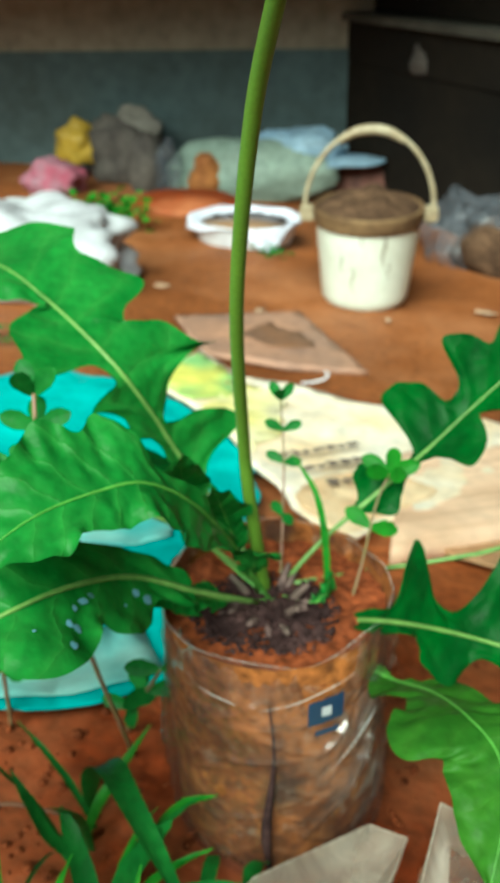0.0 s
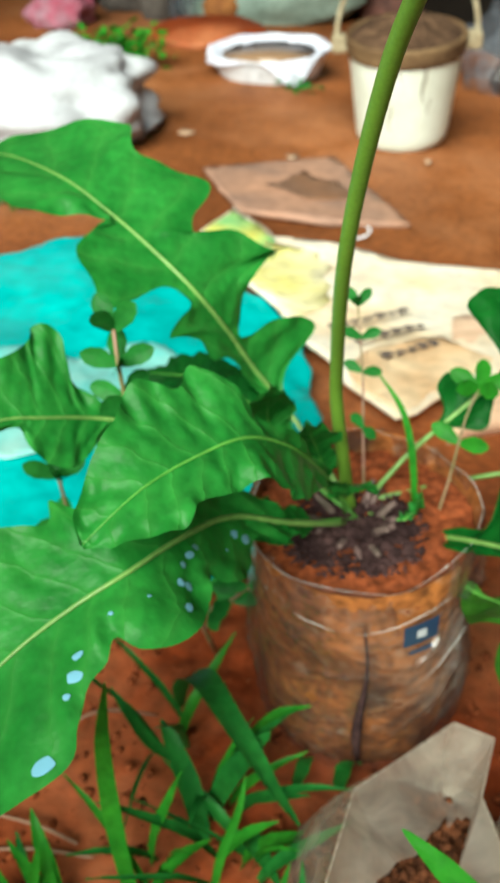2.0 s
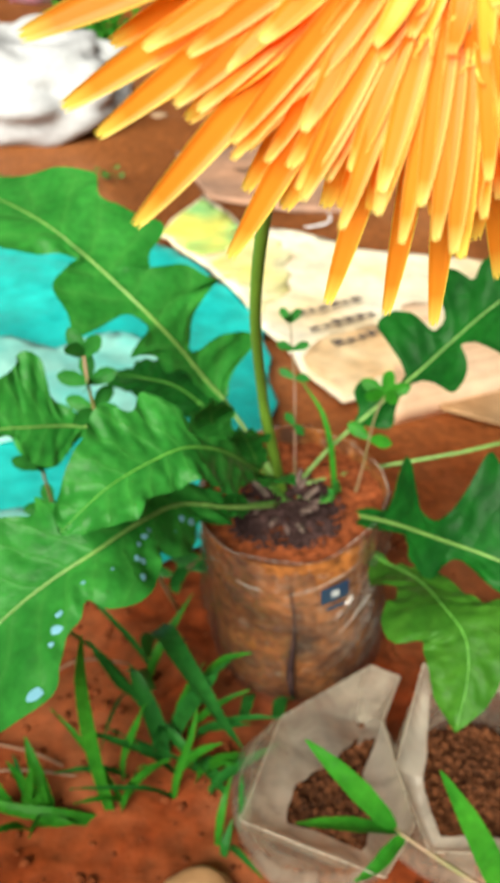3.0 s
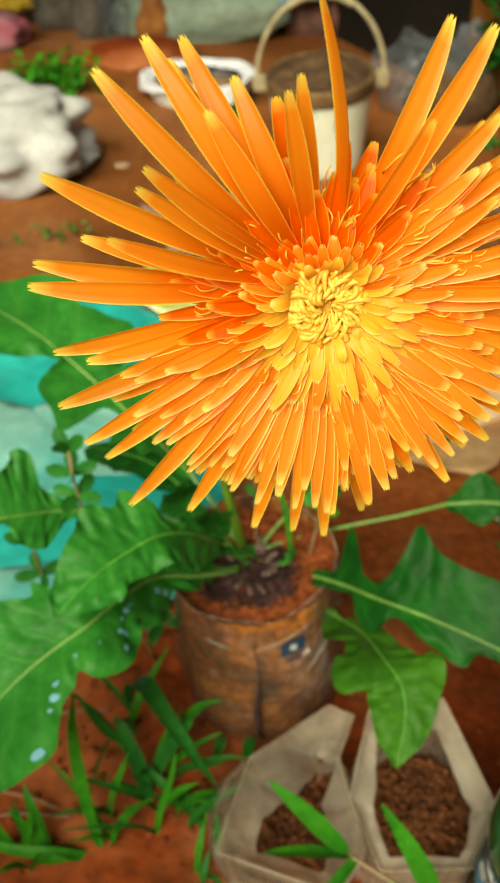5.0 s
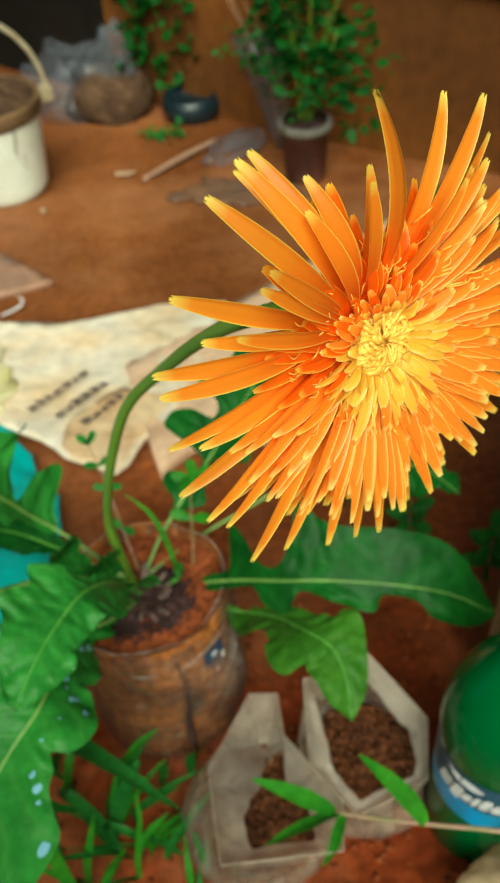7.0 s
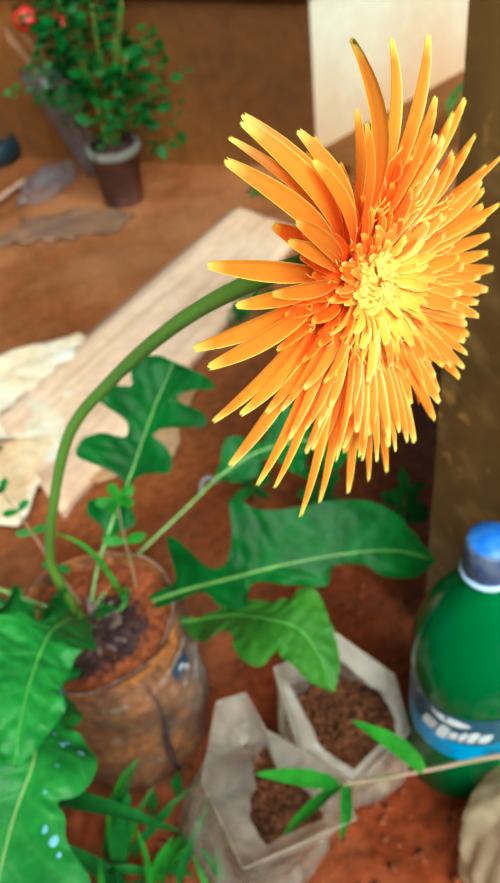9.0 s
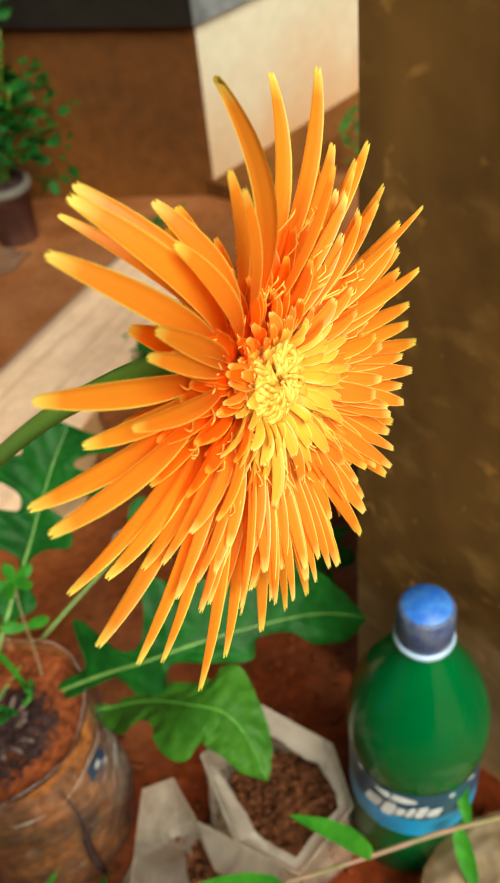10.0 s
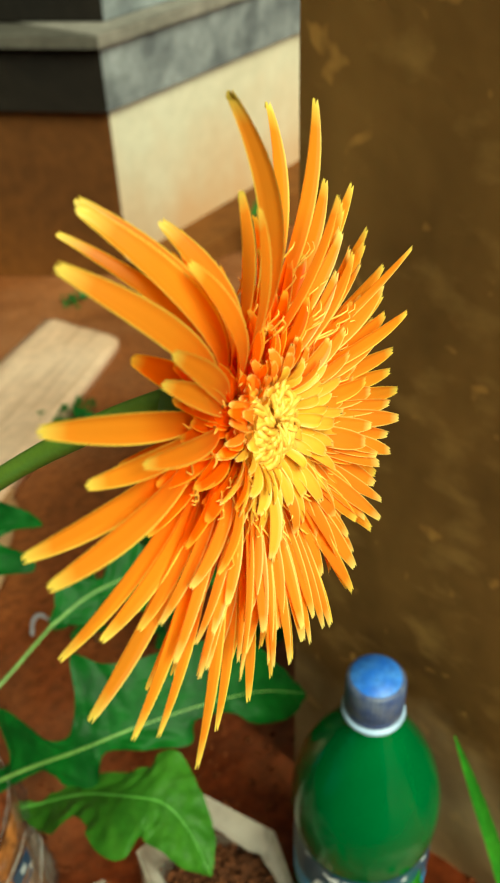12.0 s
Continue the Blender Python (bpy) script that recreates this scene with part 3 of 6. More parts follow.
def pillar():
    """A square plastered pillar beside the plants, its near face rough and stained."""
    pts = [(0.353, 0.364), (0.345, 0.05), (0.70, 0.04), (0.71, 0.36)]
    bm = bmesh.new()
    rows = []
    nz, nx = 90, 28
    a, b = Vector(pts[0]), Vector(pts[1])
    nrm = Vector((-1, 0.0))
    for j in range(nz + 1):
        z = -0.12 + 0.88 * j / nz
        row = []
        for i in range(nx + 1):
            p = a.lerp(b, i / nx)
            edge = min(i, nx - i) / 3
            d = 0.0012 * noise.noise((p.y * 14, z * 14, 4)) + 0.0003 * noise.noise((p.y * 90, z * 90, 8)) - 0.001 * max(0, 1 - edge) ** 2
            row.append(bm.verts.new((p.x + nrm.x * d, p.y, z)))
        rows.append(row)
    for p, q in zip(rows, rows[1:]):
        for i in range(nx):
            bm.faces.new((p[i], p[i + 1], q[i + 1], q[i]))
    far = [[bm.verts.new((x, y, z)) for x, y in pts[2:]] for z in (-0.12, 0.76)]
    left, right = [bm.verts.new(r[0].co) for r in rows], [bm.verts.new(r[-1].co) for r in rows]
    bm.faces.new(right + [far[1][0], far[0][0]])
    bm.faces.new([far[0][1], far[1][1]] + left[::-1])
    bm.faces.new([far[0][0], far[1][0], far[1][1], far[0][1]])
    bm.faces.new(rows[-1] + [far[1][0], far[1][1]])
    tagged(part("pillar", bm, M_PILLAR), "rough brown plastered pillar with ochre stains", "pillar", kind="structure")


# ---- plants ----
def add_to(bm, other):
    me = bpy.data.meshes.new("tmp")
    other.to_mesh(me)
    other.free()
    bm.from_mesh(me)
    bpy.data.meshes.remove(me)


def interp(pairs, u):
    for (a, va), (b, vb) in zip(pairs, pairs[1:]):
        if u <= b:
            return va + (vb - va) * (u - a) / (b - a)
    return pairs[-1][1]


def lobes(spec, base=0.006, point=1.6, sweep=0.6, n=44):
    """A leaf outline from lobes (middle along the midrib, half length, half width), as (u, width) control points swept towards the tip."""
    out = []
    for i in range(n + 1):
        u = i / n
        w = base * min(1, u / 0.1 + 0.3) * min(1.0, (1 - u) / 0.12)
        for c, h, big in spec:
            x = abs(u - c) / h
            if x < 1:
                w = max(w, big * (1 - x ** point))
        w *= min(1.0, (1 - u) / 0.06 + 0.02)
        out.append((u + sweep * w, w))
    return out


def edge(pairs, n=120):
    """A leaf's edge through points (per cent along the midrib, half width in mm), spread evenly along it."""
    pts = smooth_path([(u / 100, w / 1000, 0) for u, w in pairs], len(pairs) * 8)
    run = [0.0]
    for p, q in zip(pts, pts[1:]):
        run.append(run[-1] + abs(q.x - p.x) + 3.0 * abs(q.y - p.y))
    out, k = [], 0
    for i in range(n + 1):
        want = run[-1] * i / n
        while k < len(pts) - 2 and run[k + 1] < want:
            k += 1
        f = (want - run[k]) / max(1e-9, run[k + 1] - run[k])
        p = pts[k].lerp(pts[k + 1], min(1.0, f))
        out.append((p.x, max(0.0003, p.y)))
    return out


def blade_mesh(mid, side, left, right, rows=120, cols=8, fold=0.12, wave=0.0042, seed=0, droop=0.0):
    """A lobed leaf blade along a midrib; left and right: outline control points (u along the midrib, half width), swept forward by their own u."""
    line = smooth_path(mid, rows + 1)
    side = Vector(side).normalized()
    verts, uvs = [], []

    def at(u):
        u = min(max(u, 0.0), 1.0) * rows
        k = min(int(u), rows - 1)
        return line[k].lerp(line[k + 1], u - k)

    for i in range(rows + 1):
        s = i / rows
        p = line[i]
        d = (line[min(i + 1, rows)] - line[max(i - 1, 0)]).normalized()
        sd = (side - d * side.dot(d)).normalized()
        up = sd.cross(d).normalized()
        if up.z < 0:
            up = -up
        rowv = []
        for sgn, outline in ((-1, left), (1, right)):
            t = s * (len(outline) - 1)
            k = min(int(t), len(outline) - 2)
            f = t - k
            f = f * f * (3 - 2 * f) * 0.5 + f * 0.5
            u = outline[k][0] + (outline[k + 1][0] - outline[k][0]) * f
            w = outline[k][1] + (outline[k + 1][1] - outline[k][1]) * f
            tip = at(u) + sd * sgn * w + up * (fold * w - droop * w * w / 0.03)
            half = []
            for c in range(1, cols + 1):
                g = c / cols
                q = p.lerp(tip, g)
                q = q - up * (fold * w) * (g - g * g) * 0.6
                q = q + up * wave * g * (noise.noise((s * 9 + seed, sgn * 3 + g, seed * 1.7)) + 0.6 * noise.noise((s * 23 + seed, sgn * 5, g * 2)))
                if w > 0.008:
                    q = q + up * 0.0011 * abs(math.sin(math.pi * (11 * s - 1.6 * g + 0.35))) * math.sin(math.pi * min(1.0, g * 1.15))
                half.append((q, (s, 0.5 + 0.5 * sgn * g * min(1.0, w / 0.03))))
            rowv.append(half)
        allv = rowv[0][::-1] + [(p, (s, 0.5))] + rowv[1]
        verts += [v for v, _ in allv]
        uvs += [t for _, t in allv]
    w = 2 * cols + 1
    faces = [(j * w + i, j * w + i + 1, (j + 1) * w + i + 1, (j + 1) * w + i) for j in range(rows) for i in range(w - 1)]
    return verts, uvs, faces, line


def uv_mesh(name, verts, uvs, faces, mat, parent):
    ob = mesh(name, verts, faces, mat, parent)
    lay = ob.data.uv_layers.new(name="UVMap")
    for lp in ob.data.loops:
        lay.data[lp.index].uv = uvs[lp.vertex_index]
    return ob


def leaf(parent, mid, side, left, right, mat=None, petiole=(), rib=0.0016, name="leaf", label="", **k):
    verts, uvs, faces, line = blade_mesh(mid, side, left, right, **k)
    ob = uv_mesh(name, verts, uvs, faces, mat or M_LEAF, parent)
    if label:
        tagged(ob, label)
    if rib:
        pts = [Vector(p) for p in petiole] + line[::7]
        up = Vector((0, 0, rib * 0.35))
        part("midrib", tube([p + up for p in pts], [rib * 0.85, rib * 0.72, rib * 0.5, rib * 0.34, rib * 0.12], 8, 40), M_RIB if rib > 0.0011 else M_RIBGREEN, ob)
    return ob


def petal_data(length, width, base_h, tip_h, bend, twist=0.0, sway=0.0, rows=16, cols=6, notch=0.02):
    """A strap petal along +X from the flower's middle, widest past its half, channelled, with a small toothed tip: verts, uvs, faces."""
    verts, uvs = [], []
    shape = [(0, 0.40), (0.2, 0.64), (0.42, 0.92), (0.55, 1.0), (0.68, 0.98), (0.8, 0.85), (0.9, 0.64), (0.97, 0.44), (1.0, 0.30)]
    for i in range(rows + 1):
        u = 1 - (1 - i / rows) ** 1.25
        prof = interp(shape, u)
        h = base_h + (tip_h - base_h) * u + bend * 4 * u * (1 - u)
        for c in range(cols + 1):
            v = c / cols * 2 - 1
            y = v * width / 2 * prof
            groove = width * prof * (0.10 * v * v + 0.035 * math.cos(v * 2 * math.pi))
            x = u * length
            if i == rows:
                x -= notch * length * (0.0, 1.0, 0.0, 0.25, 0.0, 1.0, 0.0)[c] if cols == 6 else 0.0
            a = twist * (u if abs(twist) < 1 else min(1.0, u / 0.35))
            verts.append(Vector((x, y * math.cos(a) - groove * math.sin(a) + sway * u * u, h + y * math.sin(a) + groove * math.cos(a))))
            uvs.append((u, c / cols))
    w = cols + 1
    faces = [(j * w + i, j * w + i + 1, (j + 1) * w + i + 1, (j + 1) * w + i) for j in range(rows) for i in range(cols)]
    return verts, uvs, faces


FLOWER_AT, FLOWER_N = Vector((0.185, 0.239, 0.435)), Vector((0.141, -0.972, 0.187)).normalized()
# the petals that stand out: direction in degrees, reach, height of the tip, width, bow and sideways curve in mm
UPPER = [(79, 48, 4, 4.0, 6, 10), (64, 47, -5, 5.0, 5, 0), (58, 48.5, 0, 5.0, 4, 0), (40, 45, -6, 3.6, 2, 3), (26, 49.5, -6, 4.6, 2, 0), (33, 39.6, -2, 4.2, 2, 0), (64, 34, 8, 3.6, 2, 0), (97, 38, 5, 3.8, 3, -1),
         (101, 37, 9, 3.8, 3, -1), (115, 47, -6.6, 5.0, 9, 0), (120, 50.5, -1, 5.0, 8.5, 0), (118, 45, -9, 3.2, 8.5, 1), (109, 39.5, -1, 4.8, 7, 0)]
LEFT = [(129, 52, 1.5, 5.0, 7.5, 0), (117, 38.5, 6, 4.4, 5, 0), (134, 39, 9, 4.3, 3, 0), (139, 38, 7.7, 4.0, 3, 0), (148, 50.5, 2.6, 4.9, 3.5, 0), (157, 42, 1.6, 4.2, 3, 0), (153, 38.3, 6.8, 4.0, 3, 0), (166, 49, -2, 5.0, 3.5, 0),
        (169, 49.3, 1.8, 4.8, 3.5, 0), (186, 48, -3.4, 4.8, 2.5, 0), (197, 50.7, -1.5, 4.8, 2.5, 0), (206, 50, 0.4, 4.6, 2, 0), (211, 48.5, 1.2, 4.3, 2, 0), (222, 52, 3, 4.7, 2, 0)]
LOWER = [(236, 50.4, -2.5, 4.4, 2, 0), (253, 53.2, -6.4, 4.2, 1.5, 0), (262, 54, -7, 4.2, 1.5, 0), (269, 55.5, -6.7, 4.2, 1.5, 0), (269, 41.6, 4, 4.0, 2, 0), (279, 40, 5, 4.0, 2, 0), (278, 49, -5, 4.0, 2, 0), (293, 42, -3, 4.0, 2, 0),
         (300, 45, 1, 4.2, 2, 0), (308, 44, -4, 4.0, 2, 0), (314, 44, -1, 4.2, 2, 0)]
RIGHT = [(321, 47, -6, 4.2, 2, 0), (328, 43, -1, 4.0, 2, 0), (336, 45.7, 0, 4.4, 2, 0), (341, 43.8, -1, 4.0, 2, 0), (348, 40.6, 1, 4.0, 2, 0), (352, 43.5, -2, 4.0, 2, 0), (2, 37, 6, 3.6, 2, 0), (9, 44, -1, 4.0, 2, 0), (12, 41, 7, 2.6, 0, 4), (17, 46.5, -4, 4.2, 2, 0)]


def flower_head(parent):
    z = FLOWER_N
    x = Vector((0, 0, 1)).cross(z).normalized()
    y = z.cross(x)
    frame_m = Matrix((x, y, z)).transposed().to_4x4()
    frame_m.translation = FLOWER_AT
    rnd = random.Random(7)
    head = part("flower_head", lathe([(0.0005, -0.020), (0.004, -0.0195), (0.0085, -0.016), (0.0105, -0.011), (0.0095, -0.0075), (0.004, -0.006), (0.0004, -0.006)], 20), M_SEPAL, parent, "double gerbera bloom with layered orange petals and a yellow heart")
    head.matrix_world = frame_m

    def petal(name, ang, length, width, base_r, base_h, tip_h, bend, mat, twist=0.0, notch=0.02, sway=None):
        v, uv, f = petal_data(length - base_r, width, base_h, tip_h, bend, twist, rnd.uniform(-0.04, 0.04) * length if sway is None else sway, notch=notch)
        rot = Matrix.Rotation(radians(ang), 4, "Z")
        return uv_mesh(name, [rot @ (q + Vector((base_r, 0, 0))) for q in v], uv, f, mat, head)

    standing = UPPER + LEFT + LOWER + RIGHT
    for a, r, h, w, bow, sw in standing:
        front = h > 5 and r < 45
        petal("long_petal", a, r / 1000, w / 1220, 0.0055, -0.006 if front else -0.0085, h / 1000, bow / 1000, M_PETAL, -1.05 if sw > 8 else rnd.uniform(-0.18, 0.18), sway=sw / 1000)
    taken = [a for a, r, h, *_ in standing if r > 40]
    # back row between them, short behind the gaps of the upper half
    for i in range(84):
        a = (i * 360 / 84 + rnd.uniform(-1.6, 1.6)) % 360
        upper = 50 < a < 185
        if min(abs((a - b + 180) % 360 - 180) for b in taken) < 1.8:
            continue
        if upper and (rnd.random() < 0.45 or 84 < a < 96 or 139 < a < 147 or 174 < a < 182):
            continue
        r = rnd.uniform(0.026, 0.034) if upper else rnd.uniform(0.037, 0.044)
        petal("outer_petal", a, r, rnd.uniform(0.0036, 0.0044), 0.006, -0.0085, rnd.uniform(-0.007, -0.001), rnd.uniform(0.0015, 0.003), M_PETALDEEP if upper else M_PETAL, rnd.uniform(-0.25, 0.25))
    for i in range(92):
        a = (i * 360 / 92 + rnd.uniform(-2.4, 2.4)) % 360
        upper = 45 < a < 190
        r = rnd.uniform(0.018, 0.029) if upper else rnd.uniform(0.025, 0.038)
        lift = 0.0 if upper else rnd.uniform(0.0, 0.004)
        petal("middle_petal", a, r, rnd.uniform(0.0030, 0.0038), 0.0045, -0.0062, rnd.uniform(-0.003, 0.001) + lift, rnd.uniform(0.001, 0.003), M_PETALDEEP if upper else M_PETAL if i % 4 == 0 else M_PETALMID, rnd.uniform(-0.35, 0.35))
    for i in range(70):
        a = (i * 137.5) % 360
        upper = 45 < a < 200
        if upper and i % 2:
            continue
        petal("inner_petal", a, rnd.uniform(0.013, 0.019) if upper else rnd.uniform(0.017, 0.027), rnd.uniform(0.0022, 0.0030), 0.0045, -0.0045, rnd.uniform(-0.001, 0.003), rnd.uniform(0.001, 0.0025), M_PETALDEEP if upper else M_PETALMID, rnd.uniform(-0.5, 0.5), notch=0.05)
    # long narrow pale petals hanging in front of the lower half
    for i in range(38):
        a = 205 + i * 3.5 + rnd.uniform(-1.5, 1.5)
        petal("front_petal", a, rnd.uniform(0.030, 0.041), rnd.uniform(0.0026, 0.0034), 0.0045, -0.0050, rnd.uniform(0.001, 0.0055), rnd.uniform(0.0005, 0.002), M_PETALMID, rnd.uniform(-0.3, 0.3), sway=rnd.uniform(-0.001, 0.001))
    # short deep orange petals that close the ring behind the heart
    for i in range(36):
        petal("inner_petal", i * 10 + rnd.uniform(-2, 2), rnd.uniform(0.010, 0.0165), rnd.uniform(0.0026, 0.0034), 0.004, -0.0055, rnd.uniform(-0.004, -0.001), rnd.uniform(0.0008, 0.002), M_PETALDEEP, rnd.uniform(-0.3, 0.3))
    for i in range(84):
        a = i * 137.5 + 40
        lower = 0.5 - 0.5 * math.sin(radians(a))
        r = 0.0088 + (0.0045 + 0.0090 * lower) * (i / 84)
        petal("floret", a, r, rnd.uniform(0.0018, 0.0027), 0.0045, -0.0030, rnd.uniform(0.0000, 0.0032), rnd.uniform(0.0008, 0.0022), M_PETALIN if i < 40 or lower > 0.4 else M_PETALMID, rnd.uniform(-0.6, 0.6), notch=0.1)
    # closed florets of the heart, arching over it in a swirl
    bm = bmesh.new()
    for i in range(140):
        u = i / 140
        a = radians(i * 137.5)
        r = 0.0012 + 0.0058 * math.sqrt(u)
        turn = rnd.uniform(-0.2, 1.2)

        def at(rad, ang, h):
            return Vector((rad * math.cos(ang), rad * math.sin(ang), h))

        top = 0.0010 * (1 - 0.6 * u) + rnd.uniform(-0.0006, 0.0006)
        reach = rnd.uniform(0.0, 0.6)
        pts = [at(r * 1.0, a, -0.006), at(r * 1.12, a + 0.1, top - 0.0018), at(r * 0.92, a + turn * 0.5, top), at(r * reach + 0.0006, a + turn, top - rnd.uniform(0.0002, 0.001))]
        add_to(bm, tube(pts, [0.0004, 0.00062, 0.0006, 0.0004, 0.00012], 6, 12))
    add_to(bm, lathe([(0.0065, -0.0065), (0.0055, -0.0022), (0.003, -0.0012), (0.0004, -0.0010)], 20))
    part("heart", bm, M_HEART, head, "pale yellow florets curled inwards over the heart")
    # scattered curled style tips among the inner petals
    bm = bmesh.new()
    for i in range(110):
        a = radians(rnd.uniform(0, 360))
        r = rnd.uniform(0.009, 0.021) + 0.006 * max(0.0, math.cos(a - 0.5))
        base = Vector((r * math.cos(a), r * math.sin(a), 0.0))
        out = Vector((math.cos(a), math.sin(a), 0))
        sd = Vector((-math.sin(a), math.cos(a), 0)) * rnd.choice((-1, 1))
        p0 = base - out * 0.002 + Vector((0, 0, -0.002))
        p1 = base + out * 0.0012 + Vector((0, 0, rnd.uniform(0.000, 0.0024)))
        p2 = p1 + sd * rnd.uniform(0.0004, 0.0010) + out * rnd.uniform(0.0004, 0.0016)
        add_to(bm, tube([p0, p1, p2], [0.0002, 0.00018, 0.00006], 4, 6))
    part("style_fringe", bm, M_HEART, head, "thin curled yellow style tips")["kind"] = "stuff"
    return head


def gerbera():
    plant = empty("gerbera_plant", (0.145, 0.436, 0.118))
    tagged(plant, "potted gerbera with one orange bloom and lobed green leaves", "flower")
    inv = plant.matrix_world.inverted()
    made = []

    def own(ob):
        made.append(ob)
        return ob

    own(part("stalk", tube([(0.142, 0.444, 0.112), (0.137, 0.436, 0.17), (0.1365, 0.428, 0.20), (0.140, 0.394, 0.266), (0.149, 0.365, 0.325), (0.160, 0.335, 0.364),
                        (0.167, 0.298, 0.402), (0.174, 0.272, 0.424), (0.1825, 0.258, 0.4325)], [0.0030, 0.0025, 0.0022, 0.0021, 0.0021, 0.0025], 14, 60), M_STEM, None, "slender arching green flower stalk"))
    own(flower_head(None))
    # big lobed leaf rising over the turquoise sheet
    own(leaf(None, [(0.108, 0.486, 0.140), (0.096, 0.490, 0.155), (0.087, 0.485, 0.178), (0.075, 0.481, 0.201), (0.055, 0.493, 0.215), (0.038, 0.505, 0.223), (0.018, 0.518, 0.231), (-0.014, 0.543, 0.231), (-0.045, 0.570, 0.222)],
             (0.5, 0.85, 0.12),
             edge([(0, 3), (10, 7), (20, 8), (25, 16), (29, 13), (34, 19), (37, 24), (37, 14), (36, 6), (40, 6), (42, 12), (42, 25), (43, 37), (48, 32), (56, 27), (59, 14), (58, 4), (63, 7), (68, 12), (73, 24), (80, 27), (88, 20), (95, 10), (100, 0)]),
             edge([(0, 3), (4, 8), (6, 18), (7, 40), (15, 24), (19, 5), (25, 13), (28, 26), (27, 51), (32, 42), (41, 36), (45, 21), (49, 26), (52, 43), (60, 38), (66, 35), (71, 31), (77, 41), (85, 28), (94, 12), (100, 0)]),
             petiole=[(0.142, 0.446, 0.112), (0.126, 0.468, 0.124)], rib=0.0016, seed=1, fold=0.10))
    # broad leaf above the pot's edge
    own(leaf(None, [(0.134, 0.415, 0.158), (0.124, 0.394, 0.192), (0.112, 0.376, 0.213), (0.099, 0.362, 0.218), (0.085, 0.346, 0.219), (0.071, 0.330, 0.213)],
             (0.35, -0.85, -0.35),
             edge([(0, 3), (20, 4), (33, 6), (40, 13), (48, 27), (55, 21), (66, 28), (74, 21), (84, 16), (95, 7), (100, 0)]),
             edge([(0, 4), (14, 12), (25, 20), (40, 20), (48, 15), (56, 15), (70, 13), (78, 17), (90, 10), (96, 4), (100, 0)]),
             petiole=[(0.140, 0.434, 0.120), (0.138, 0.425, 0.14)], rib=0.0010, seed=2, fold=0.16))
    # large low leaf with pale paint drops
    own(leaf(None, [(0.118, 0.404, 0.145), (0.100, 0.390, 0.162), (0.089, 0.362, 0.181), (0.078, 0.341, 0.189), (0.062, 0.329, 0.185), (0.046, 0.315, 0.179), (0.026, 0.298, 0.164), (0.004, 0.276, 0.140)],
             (0.30, -0.90, -0.32),
             edge([(0, 4), (9, 10), (22, 13), (32, 19), (40, 20), (45, 25), (49, 33), (54, 28), (62, 36), (75, 38), (86, 29), (95, 13), (100, 0)]),
             edge([(-4, 2), (4, 10), (10, 8), (14, 17), (20, 22), (25, 20), (28, 15), (34, 22), (42, 27), (48, 24), (51, 16), (55, 21), (62, 24), (67, 31), (71, 38), (80, 38), (88, 29), (96, 10), (100, 0)]),
             petiole=[(0.140, 0.430, 0.118), (0.132, 0.418, 0.130)], rib=0.0015, seed=3, fold=0.14))
    # narrow leaf behind them
    own(leaf(None, [(0.090, 0.436, 0.160), (0.064, 0.425, 0.175), (0.047, 0.418, 0.183), (0.033, 0.407, 0.192), (0.018, 0.397, 0.198), (-0.014, 0.376, 0.198)],
             (0.15, -0.75, -0.62),
             edge([(0, 2), (30, 3), (42, 9), (50, 16), (53, 31), (60, 35), (68, 27), (77, 21), (86, 22), (95, 10), (100, 0)]),
             edge([(0, 2), (31, 4), (44, 14), (54, 19), (66, 14), (71, 4), (80, 4), (88, 11), (96, 5), (100, 0)]),
             petiole=[(0.138, 0.446, 0.115), (0.116, 0.442, 0.140)], rib=0.0014, seed=4, fold=0.1))
    own(leaf(None, [(0.110, 0.476, 0.128), (0.080, 0.506, 0.130), (0.050, 0.530, 0.118), (0.022, 0.552, 0.102)], (0.5, 0.85, 0.1),
             [(0.0, 0.003), (0.2, 0.012), (0.5, 0.016), (0.8, 0.014), (1, 0.001)], [(0.0, 0.003), (0.2, 0.010), (0.5, 0.015), (0.8, 0.012), (1, 0.001)],
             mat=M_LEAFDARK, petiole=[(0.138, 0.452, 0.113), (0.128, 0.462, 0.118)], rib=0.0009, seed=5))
    # lobed leaf standing up behind the bloom
    own(leaf(None, [(0.179, 0.468, 0.139), (0.194, 0.474, 0.152), (0.211, 0.477, 0.170), (0.225, 0.481, 0.185), (0.243, 0.486, 0.203), (0.262, 0.491, 0.218)], (0.58, -0.80, -0.10),
             edge([(-4, 1), (8, 5), (12, 17), (18, 19), (22, 10), (25, 2), (34, 3), (36, 16), (36, 35), (48, 35), (56, 25), (58, 11), (66, 14), (71, 37), (78, 29), (81, 18), (87, 22), (94, 20), (100, 9), (104, 0)]),
             edge([(-4, 1), (6, 4), (14, 13), (22, 10), (28, 3), (38, 4), (45, 13), (49, 23), (57, 21), (62, 12), (64, 5), (72, 14), (76, 33), (82, 30), (83, 11), (89, 16), (95, 30), (100, 20), (103, 7), (104, 0)]),
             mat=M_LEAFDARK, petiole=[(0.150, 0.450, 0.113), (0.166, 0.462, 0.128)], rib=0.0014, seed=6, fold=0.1))
